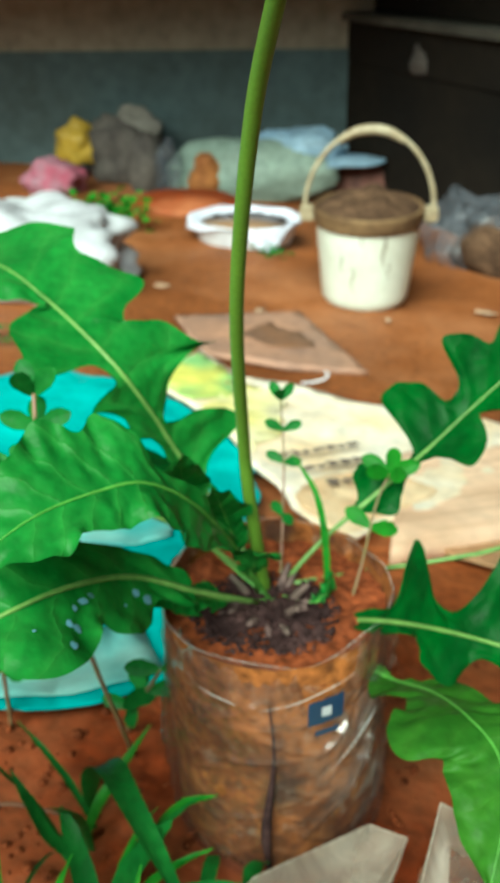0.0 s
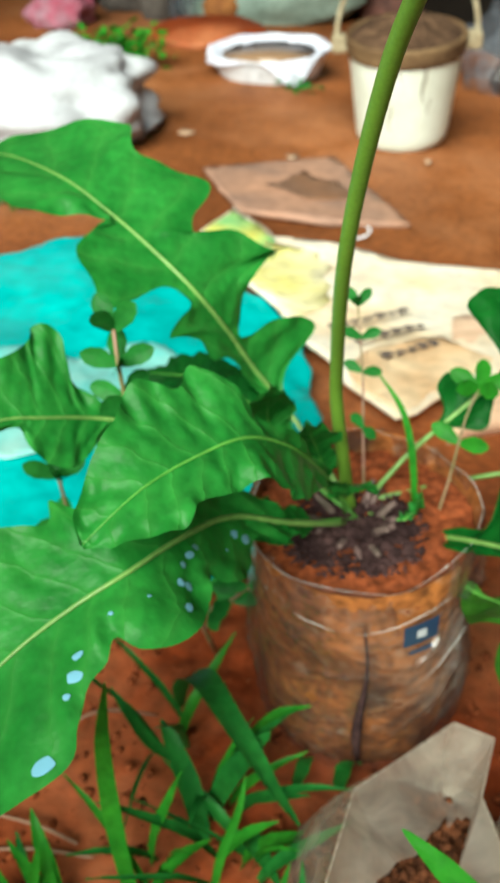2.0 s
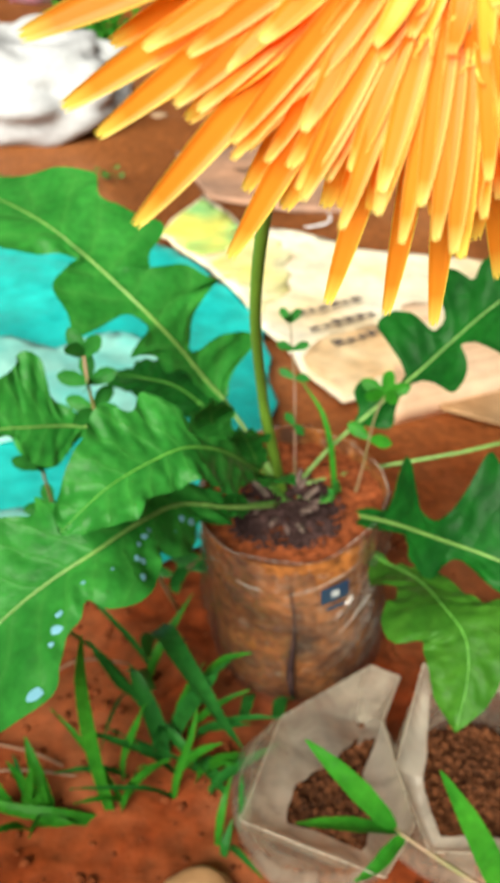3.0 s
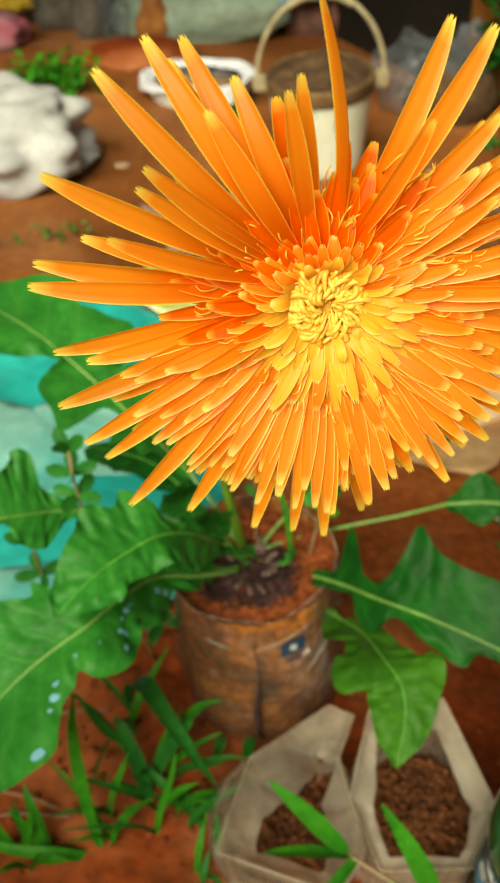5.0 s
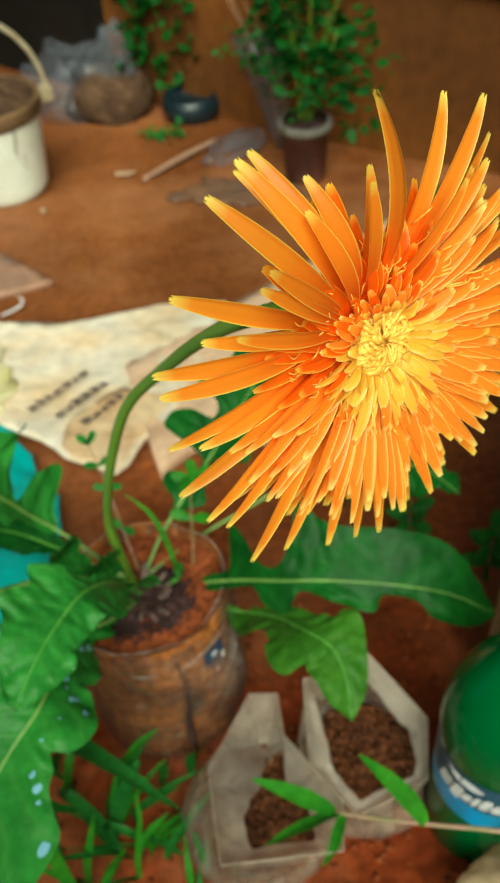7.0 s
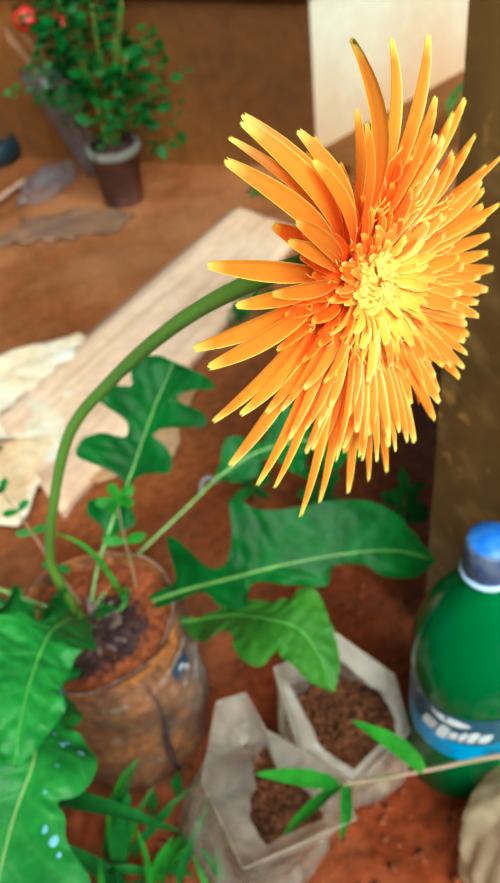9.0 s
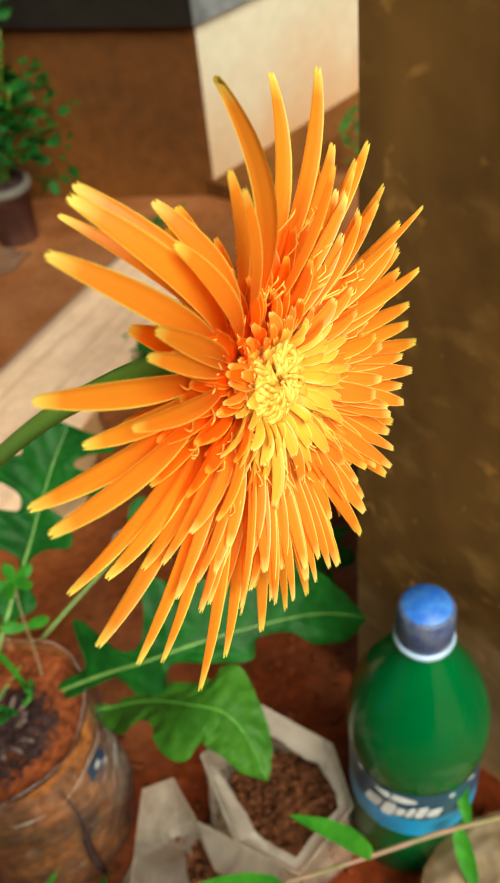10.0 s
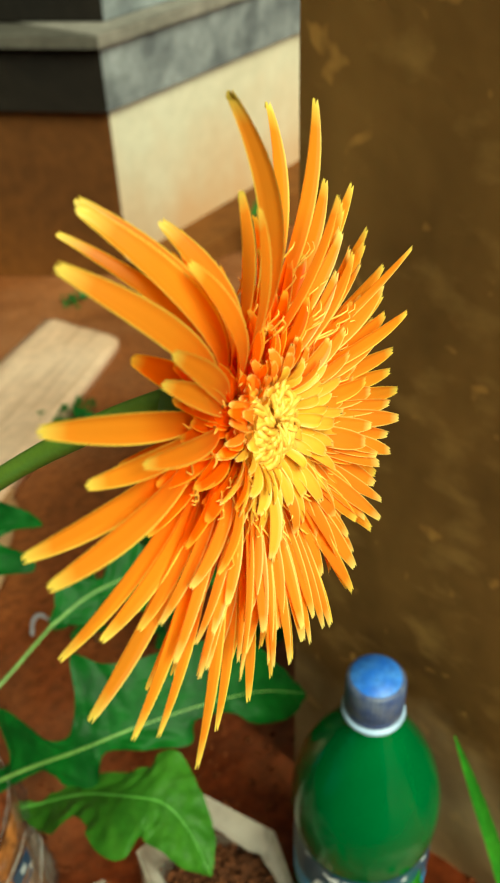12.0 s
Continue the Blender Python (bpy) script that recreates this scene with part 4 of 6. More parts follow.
    # long leaf towards the bottle
    own(leaf(None, [(0.180, 0.434, 0.108), (0.198, 0.412, 0.128), (0.218, 0.388, 0.146), (0.240, 0.374, 0.151), (0.270, 0.358, 0.150), (0.300, 0.345, 0.140), (0.326, 0.335, 0.118)], (-0.15, -0.72, -0.68),
             edge([(0, 2), (8, 5), (15, 8), (18, 33), (23, 25), (27, 10), (32, 9), (37, 24), (39, 44), (46, 35), (54, 31), (66, 31), (78, 28), (88, 17), (96, 7), (100, 0)]),
             edge([(0, 2), (10, 5), (21, 4), (27, 14), (34, 18), (39, 6), (50, 10), (62, 16), (65, 6), (74, 7), (80, 15), (90, 14), (97, 5), (100, 0)]),
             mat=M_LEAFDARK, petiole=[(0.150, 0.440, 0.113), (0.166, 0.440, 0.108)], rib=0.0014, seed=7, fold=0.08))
    # yellowing leaf hanging in front of the pot
    own(leaf(None, [(0.184, 0.420, 0.098), (0.1965, 0.4091, 0.1005), (0.210, 0.384, 0.121), (0.218, 0.356, 0.140), (0.2255, 0.3405, 0.1410), (0.2262, 0.326, 0.133), (0.2212, 0.3088, 0.121)], (0.95, 0.28, 0.05),
             edge([(0, 2), (12, 7), (24, 17), (31, 21), (35, 13), (41, 16), (49, 28), (55, 28), (60, 18), (75, 18), (89, 14), (96, 5), (100, 0)]),
             edge([(0, 1), (19, 3), (31, 7), (45, 12), (55, 21), (64, 25), (74, 17), (86, 12), (95, 4), (100, 0)]),
             mat=M_LEAFOLD, petiole=[(0.150, 0.434, 0.113), (0.166, 0.430, 0.104)], rib=0.0009, seed=8, fold=0.05, label="older yellow-green leaf"))
    # leaf on a long petiole running back along the pillar
    own(leaf(None, [(0.262, 0.468, 0.132), (0.290, 0.462, 0.140), (0.320, 0.452, 0.138), (0.345, 0.440, 0.126), (0.362, 0.428, 0.108)], (-0.1, -0.7, -0.6),
             lobes([(0.18, 0.12, 0.018), (0.44, 0.13, 0.026), (0.70, 0.14, 0.024), (0.9, 0.1, 0.012)], 0.006, 1.7, 0.4),
             lobes([(0.18, 0.12, 0.014), (0.44, 0.13, 0.022), (0.70, 0.14, 0.020)], 0.006, 1.7, 0.4),
             mat=M_LEAFDARK, petiole=[(0.152, 0.450, 0.112), (0.19, 0.468, 0.108), (0.235, 0.472, 0.117)], rib=0.0014, seed=9))
    # small leaves round the crown
    for i, (a, b, c, sd, w) in enumerate((((0.138, 0.428, 0.135), (0.143, 0.412, 0.158), (0.152, 0.399, 0.168), (0.6, 0.5, -0.5), 0.010), ((0.132, 0.436, 0.14), (0.128, 0.428, 0.165), (0.126, 0.416, 0.186), (0.9, 0.3, 0.2), 0.012),
                                        ((0.126, 0.428, 0.12), (0.112, 0.412, 0.135), (0.104, 0.398, 0.142), (0.4, -0.8, -0.3), 0.012),
                                        ((0.164, 0.436, 0.115), (0.170, 0.436, 0.122), (0.1705, 0.434, 0.134), (0.9, 0.3, 0), 0.004), ((0.118, 0.45, 0.13), (0.108, 0.444, 0.165), (0.112, 0.43, 0.19), (0.8, 0.5, 0.1), 0.014))):
        own(leaf(None, [a, Vector(a).lerp(Vector(b), 0.5), b, c], sd, [(0, 0.002), (0.25, w * 0.7), (0.4, w * 0.55), (0.6, w), (0.85, w * 0.6), (1, 0.0008)], [(0, 0.002), (0.3, w * 0.6), (0.45, w * 0.5), (0.6, w), (0.85, w * 0.5), (1, 0.0008)],
                 petiole=[(0.145, 0.438, 0.113)], rib=0.0008, rows=24, cols=4, seed=20 + i, name="small_leaf"))
    # purple leaf bases of the crown
    rnd = random.Random(3)
    for i in range(14):
        a = radians(i * 137.5)
        p = Vector((0.145 + 0.006 * math.cos(a), 0.436 + 0.006 * math.sin(a), 0.104))
        q = p + Vector((math.cos(a) * rnd.uniform(0.008, 0.020), math.sin(a) * rnd.uniform(0.008, 0.018), rnd.uniform(0.008, 0.018)))
        own(part("leaf_base", tube([p, p.lerp(q, 0.5) + Vector((0, 0, 0.003)), q], [0.0022, 0.0019, 0.0012], 6, 8), M_CROWN, None))
    for ob in made:
        m = ob.matrix_world.copy()
        ob.parent = plant
        ob.matrix_parent_inverse = inv
        ob.matrix_world = m
    return plant


M_RIBGREEN = material("green_midrib", (0.14, 0.40, 0.06), 0.45, (0.10, 0.32, 0.04), 60, fine=300, bump=0.1)
M_HEART = material("heart_yellow", (0.90, 0.56, 0.10), 0.5, (0.82, 0.38, 0.04), 400, fine=2000, bump=0.0)
ground()
building()
north_wall()
surroundings()
pillar()
gerbera()


# ---- the grow bag and what lies round it ----
def grow_bag():
    """A clear plastic grow bag filled with fibre and red soil, with print, seams and creases."""
    bag = empty("grow_bag", (0.1475, 0.437, -0.02))
    tagged(bag, "clear plastic grow bag packed with brown fibre and soil", "plant pot")
    seg, rows = 140, 48
    verts = []
    for j in range(rows + 1):
        z = 0.142 * j / rows
        for i in range(seg):
            a = 2 * math.pi * i / seg
            r = 0.0495 + 0.0035 * math.sin(min(1, z / 0.03) * math.pi / 2) - 0.0040
            r += 0.0016 * noise.noise((math.cos(a) * 2.2, math.sin(a) * 2.2, z * 40)) + 0.0008 * noise.noise((math.cos(a) * 7, math.sin(a) * 7, z * 120))
            if z < 0.012:
                r -= 0.010 * (1 - z / 0.012) ** 2
            verts.append((r * math.cos(a), r * math.sin(a), z))
    faces = [(j * seg + i, j * seg + (i + 1) % seg, (j + 1) * seg + (i + 1) % seg, (j + 1) * seg + i) for j in range(rows) for i in range(seg)]
    faces.append(tuple(range(seg - 1, -1, -1)))
    mesh("fill", verts, faces, M_FIBRE, bag)
    film, seg, rows2 = [], 280, 110
    rnd = random.Random(23)
    # folds of the stretched film: direction, height, rise per radian, half length, depth, breadth
    folds = [(radians(rnd.uniform(-175, -5)), rnd.uniform(0.02, 0.125), rnd.uniform(-0.05, 0.05), rnd.uniform(0.15, 0.5), rnd.uniform(0.0008, 0.0015), rnd.uniform(0.0006, 0.0010)) for _ in range(52)]
    folds += [(radians(rnd.uniform(-60, -28)), rnd.uniform(0.055, 0.115), rnd.uniform(0.05, 0.10), rnd.uniform(0.18, 0.34), rnd.uniform(0.0018, 0.003), rnd.uniform(0.0010, 0.0018)) for _ in range(11)]
    folds += [(radians(rnd.uniform(-150, -60)), rnd.uniform(0.112, 0.130), rnd.uniform(-0.02, 0.03), rnd.uniform(0.16, 0.35), rnd.uniform(0.0003, 0.0006), rnd.uniform(0.0010, 0.0016)) for _ in range(10)]
    for j in range(rows2 + 1):
        z = 0.004 + 0.142 * j / rows2
        for i in range(seg):
            a = 2 * math.pi * i / seg
            aa = a if a < math.pi else a - 2 * math.pi
            r = 0.0513 + 0.0016 * math.sin(a * 3 + z * 60) * min(1, z / 0.05)
            for fa, fz, rise, half, deep, broad in folds:
                da = aa - fa
                if abs(da) < half:
                    d = abs(z - fz - rise * da)
                    if d < 5 * broad:
                        r += 1.9 * deep * math.exp(-d / broad) * (1 - (da / half) ** 2)
            r += 0.0006 * noise.noise((math.cos(a) * 9, math.sin(a) * 9, z * 120))
            up = (0.006 * noise.noise((math.cos(a) * 2, math.sin(a) * 2, 9)) + 0.003 * noise.noise((math.cos(a) * 7, math.sin(a) * 7, 4)) - 0.003) * (z / 0.14) ** 3
            slack = max(0.0, (z - 0.112) / 0.034)
            r += -0.003 * slack ** 2 + slack * (0.0045 * noise.noise((math.cos(a) * 4, math.sin(a) * 4, z * 30)) + 0.0018 * noise.noise((math.cos(a) * 12, math.sin(a) * 12, z * 60)))
            if z < 0.014:
                r -= 0.010 * (1 - z / 0.014) ** 2
            film.append((r * math.cos(a), r * math.sin(a), z + up))
    ff = [(j * seg + i, j * seg + (i + 1) % seg, (j + 1) * seg + (i + 1) % seg, (j + 1) * seg + i) for j in range(rows2) for i in range(seg)]
    mesh("film", film, ff, M_FILM, bag)
    top = [Vector(v) for v in film[-seg:]]
    # Pale tube along the film's top edge stands in for its highlight.
    part("film_edge", tube(top[::14] + top[:1], [0.00012, 0.00006, 0.00018, 0.00008, 0.00012], 5, 280), M_CREASE, bag, "rolled edge of the film, its highlight painted pale")
    # soil surface with a dark mulch in the middle
    bm = bmesh.new()
    n = 26
    g = {}
    for j in range(-n, n + 1):
        for i in range(-n, n + 1):
            r = math.hypot(i, j) / n
            if r <= 1.0:
                x, y = i / n * 0.0495, j / n * 0.0495
                g[i, j] = bm.verts.new((x, y, 0.130 + 0.002 * (1 - r * r) + 0.003 * noise.noise((x * 90, y * 90, 0)) + 0.002 * noise.noise((x * 260, y * 260, 4))))
    for (i, j), v in g.items():
        if all(k in g for k in ((i + 1, j), (i + 1, j + 1), (i, j + 1))):
            bm.faces.new((v, g[i + 1, j], g[i + 1, j + 1], g[i, j + 1]))
    part("soil", bm, M_CLOD, bag, "crumbly red soil in the bag")
    rnd = random.Random(11)
    bm = bmesh.new()
    for i in range(1200):
        a, r = rnd.uniform(0, 6.28), 0.032 * math.sqrt(rnd.random())
        p = Vector((-0.004 + r * math.cos(a), -0.006 + r * math.sin(a) * 0.8, 0.133 + rnd.uniform(-0.002, 0.003) - 2 * r * r))
        if i % 4 == 0:
            d = Vector((rnd.uniform(-1, 1), rnd.uniform(-1, 1), rnd.uniform(-0.1, 0.4))).normalized() * rnd.uniform(0.0015, 0.004)
            add_to(bm, tube([p - d, p + Vector((0, 0, 0.001)), p + d], [0.0003, 0.0006, 0.0002], 4, 4))
            continue
        ico = bmesh.new()
        bmesh.ops.create_icosphere(ico, subdivisions=1, radius=rnd.choice((0.0005, 0.0007, 0.0010, 0.0014)))
        for v in ico.verts:
            v.co = Vector((v.co.x, v.co.y, v.co.z * 0.7)) * rnd.uniform(0.35, 1.5) + p
        add_to(bm, ico)
    k = 20
    g = {}
    for j in range(-k, k + 1):
        for i in range(-k, k + 1):
            r = math.hypot(i, j) / k * (1 + 0.25 * noise.noise((i * 0.13, j * 0.13, 3)))
            if r <= 1.0:
                x, y = i / k * 0.029, j / k * 0.023
                g[i, j] = bm.verts.new((x - 0.003, y - 0.005, 0.1345 - 0.003 * r * r + 0.0030 * noise.noise((x * 160, y * 160, 2)) + 0.0020 * noise.noise((x * 420, y * 420, 6))))
    for (i, j), v in g.items():
        if all(q in g for q in ((i + 1, j), (i + 1, j + 1), (i, j + 1))):
            bm.faces.new((v, g[i + 1, j], g[i + 1, j + 1], g[i, j + 1]))
    part("mulch", bm, M_POTSOIL, bag, "dark crumbs of mulch round the crown")
    # printed square, pale tubes for the highlights along creases, and a dark crack in the fill
    def patch(name, a0, a1, z0, z1, r, mat, skew=0.0, label=""):
        v, k = [], 8
        for j in range(3):
            for i in range(k + 1):
                a = radians(a0 + (a1 - a0) * i / k)
                z = z0 + (z1 - z0) * j / 2 + skew * i / k
                v.append((r * math.cos(a), r * math.sin(a), z))
        f = [(j * (k + 1) + i, j * (k + 1) + i + 1, (j + 1) * (k + 1) + i + 1, (j + 1) * (k + 1) + i) for j in range(2) for i in range(k)]
        ob = mesh(name, v, f, mat, bag)
        if label:
            tagged(ob, label)
        return ob

    patch("print", -72.5, -57.5, 0.118, 0.131, 0.0566, M_STICKBLUE, 0.002, "dark blue printed square with a pale mark")
    patch("print_mark", -67, -63, 0.123, 0.128, 0.0569, M_LABELWHITE)
    patch("print_line", -69.5, -59.5, 0.112, 0.115, 0.0566, M_STICKBLUE, 0.001)
    for a0, a1, z0, dz in ((-92, -52, 0.127, 0.013), (-62, -38, 0.088, 0.024), (-118, -100, 0.132, -0.003)):
        pts = [Vector((0.0562 * math.cos(radians(a0 + (a1 - a0) * k / 6)), 0.0562 * math.sin(radians(a0 + (a1 - a0) * k / 6)), z0 + dz * k / 6 + 0.0002 * math.sin(k * 2.1))) for k in range(7)]
        part("crease", tube(pts, [0.00003, 0.00017, 0.0002, 0.00004], 5, 14), M_CREASE, bag)
    pts = [Vector((0.0525 * math.cos(radians(-88 + 2 * math.sin(k))), 0.0525 * math.sin(radians(-88 + 2 * math.sin(k))), 0.126 - 0.0172 * k)) for k in range(7)]
    part("crack", tube(pts, [0.0004, 0.0008, 0.0014, 0.0026, 0.0014], 6, 20), M_POTSOIL, bag)


def paint_drops():
    """Pale drops on the low leaf and specks on its neighbours."""
    ob = bpy.data.objects["leaf.002"]
    me = ob.data
    rnd = random.Random(5)
    drop_uv = ((0.28, 0.60, 1.5), (0.30, 0.66, 1.9), (0.34, 0.62, 1.1), (0.37, 0.74, 1.4), (0.36, 0.80, 1.7), (0.18, 0.62, 1.6), (0.16, 0.78, 2.0), (0.40, 0.84, 1.6), (0.60, 0.80, 1.5), (0.63, 0.86, 2.0), (0.66, 0.82, 1.0), (0.74, 0.90, 2.8), (0.22, 0.70, 0.6), (0.44, 0.62, 0.6), (0.5, 0.7, 0.7))
    cols, rows = 8, 120
    w = 2 * cols + 1
    for u, v, r in ((a, min(0.97, b + 0.07), c) for a, b, c in drop_uv):
        j, i = int(u * rows), cols + int((v - 0.5) * 2 * cols)
        p = me.vertices[j * w + i].co.copy()
        a = me.vertices[j * w + min(i + 1, w - 1)].co - p
        b = me.vertices[(j + 1) * w + i].co - p
        nrm = a.cross(b).normalized()
        if nrm.z < 0:
            nrm = -nrm
        a.normalize()
        b = nrm.cross(a)
        vs = [p + nrm * 0.0007] + [p + nrm * 0.0005 + (a * math.cos(k * 0.3142) * (0.9 + 0.12 * math.sin(k * 0.63 + u * 40)) + b * math.sin(k * 0.3142) * (1.15 + 0.15 * math.cos(k * 0.94 + v * 30))) * r * 0.001 for k in range(20)]
        mesh("paint_drop", vs, [(0, k, k % 20 + 1) for k in range(1, 21)], M_SPOT, ob)


def soil_bag(centre, rim, body_r, level, mouth_at, gape, label, seed):
    """A slack polythene bag of soil. rim: the top fold of its collar, corner by corner, in mm; from there the film turns in towards mouth_at, leaving a gap of the share gape."""
    foot = ground_z(*centre) - 0.006
    origin = Vector((centre[0], centre[1], foot))
    bag = empty("soil_bag", tuple(origin))
    tagged(bag, label, "bag", "soil bags beside the grow bag")
    n, per, low, high, turned = len(rim), 13, 8, 8, 6
    seg = n * per
    inner = Vector(mouth_at) - origin
    fold = [Vector(rim[i // per]).lerp(Vector(rim[(i // per + 1) % n]), (i % per) / per) / 1000 - origin for i in range(seg)]
    verts, soil = [], []
    for j in range(low + 1):
        t = j / low
        for p in fold:
            a = math.atan2(p.y, p.x)
            c, d = math.cos(a), math.sin(a)
            r = body_r * (0.86 + 0.14 * math.sin(t * math.pi * 0.9)) + 0.004 * noise.noise((c * 1.6 + seed, d * 1.6, t * 2)) + 0.0012 * noise.noise((c * 8 + seed, d * 8, t * 6))
            verts.append(Vector((r * c, r * d, 0.002 + level * t)))
            soil.append(Vector(((r - 0.002) * c, (r - 0.002) * d, 0.003 + (level - 0.003) * t)))
    for j in range(1, high + turned + 1):
        for i, p in enumerate(fold):
            q0 = verts[low * seg + i]
            w = 0.0022 * noise.noise((i * 0.13, j * 0.17, seed)) + 0.0012 * (1 - abs(noise.noise((i * 0.33 + j * 0.2, j * 0.1, seed + 4)))) ** 5
            if j <= high:
                t = j / high
                q = q0.lerp(p, t)
                out = Vector((p.x, p.y, 0)).normalized()
                verts.append(q + out * w * math.sin(math.pi * t))
            else:
                t = (j - high) / turned
                ragged = gape + 0.16 * noise.noise((i * 0.07, seed, 3)) + 0.03 * noise.noise((i * 0.3, seed, 8))
                rest = inner + (p - inner) * ragged
                q = p.lerp(rest, t)
                verts.append(Vector((q.x, q.y, q.z - 0.004 * math.sin(math.pi * t) - 0.0015 + w * t)))
    faces = [(j * seg + i, j * seg + (i + 1) % seg, (j + 1) * seg + (i + 1) % seg, (j + 1) * seg + i) for j in range(low + high + turned) for i in range(seg)]
    first = (low + high) * seg
    film = mesh("film", verts[:first + seg], faces[:first], M_BAG, bag)
    band = mesh("collar", verts[first:], [[k - first for k in f] for f in faces[first:]], M_BAGFOLD, bag)
    tagged(band, "whitish turned-in collar of doubled film")
    for ob, from_row in ((film, low), (band, 0)):
        for e in ob.data.edges:
            p, q = e.vertices
            if p % seg == q % seg and p % per == 0 and min(p, q) >= from_row * seg:
                e.use_edge_sharp = True
    line = verts[first:first + seg]
    bm = bmesh.new()
    for p, q in zip(line, line[1:] + line[:1]):
        add_to(bm, tube([p, p.lerp(q, 0.5), q], [0.0003, 0.0004, 0.0003], 5, 3))
    part("folded_edge", bm, M_BAGFOLD, bag)
    # the soil that fills it, crumbly on top
    rnd = random.Random(seed)
    rings = 9
    for k in range(1, rings + 1):
        sh = 1 - k / rings
        for p in soil[low * seg:(low + 1) * seg]:
            x, y = p.x * sh, p.y * sh
            soil.append(Vector((x, y, level + 0.005 * (1 - sh) + 0.004 * noise.noise((x * 80, y * 80, seed)) + 0.003 * noise.noise((x * 210, y * 210, 6)))))
    mesh("soil", soil, [(j * seg + i, j * seg + (i + 1) % seg, (j + 1) * seg + (i + 1) % seg, (j + 1) * seg + i) for j in range(low + rings) for i in range(seg)], M_BAGSOIL, bag)
    bm = bmesh.new()
    for i in range(620):
        a, r = rnd.uniform(0, 6.28), body_r * 0.85 * math.sqrt(rnd.random())
        size = rnd.choice((0.0006, 0.0008, 0.0011, 0.0015, 0.0021, 0.0027))
        ico = bmesh.new()
        bmesh.ops.create_icosphere(ico, subdivisions=1, radius=size)
        for v in ico.verts:
            v.co *= rnd.uniform(0.6, 1.3)
        bmesh.ops.translate(ico, vec=(r * math.cos(a), r * math.sin(a), level + 0.0015 + 0.005 * (1 - r / body_r)), verts=ico.verts)
        add_to(bm, ico)
    part("crumb", bm, M_BAGSOIL, bag)["kind"] = "stuff"


def soil_bags():
    soil_bag((0.166, 0.322), [(192, 396, 24), (147, 340, 66), (134, 281, 87), (194, 263, 86), (208, 290, 72), (196, 345, 58), (207, 382, 37)], 0.046, 0.030, (0.177, 0.296, 0.052), 0.50, "torn milky polythene bag with a little red soil", 3)
    soil_bag((0.238, 0.324), [(212, 350, 104), (231, 358, 82), (250, 354, 108), (279, 320, 58), (264, 292, 45), (216, 287, 52), (201, 318, 68)], 0.041, 0.038, (0.238, 0.318, 0.046), 0.74, "milky polythene bag filled with crumbly red soil", 6)
    for x, y, sx in ((0.112, 0.268, 0.018), (0.132, 0.262, 0.012)):
        lump("stone", (x, y), (sx, sx * 0.8, sx * 0.55), M_CARDWET, "rounded brown stone on the soil", "stone", int(x * 900), 0.15, -0.5, 0, 3)


def crumpled_bag():
    """A dusty knotted plastic bag with earth in it."""
    bm = bmesh.new()
    bmesh.ops.create_icosphere(bm, subdivisions=5, radius=1.0)
    for v in bm.verts:
        p = v.co.copy()
        k = 1 + 0.18 * noise.noise(p * 1.5) + 0.16 * abs(noise.noise(p * 2.4)) + 0.05 * abs(noise.noise(p * 6 + Vector((3, 1, 2))))
        v.co = Vector((p.x * 0.046 * k, p.y * 0.034 * k, max(-0.7, p.z) * 0.028 * k))
    bag = part("knotted_bag", bm, M_BAG2, None)
    bag.location = (0.281, 0.208, 0.035)
    tagged(bag, "crumpled dusty polythene bag lying on the soil", "bag")


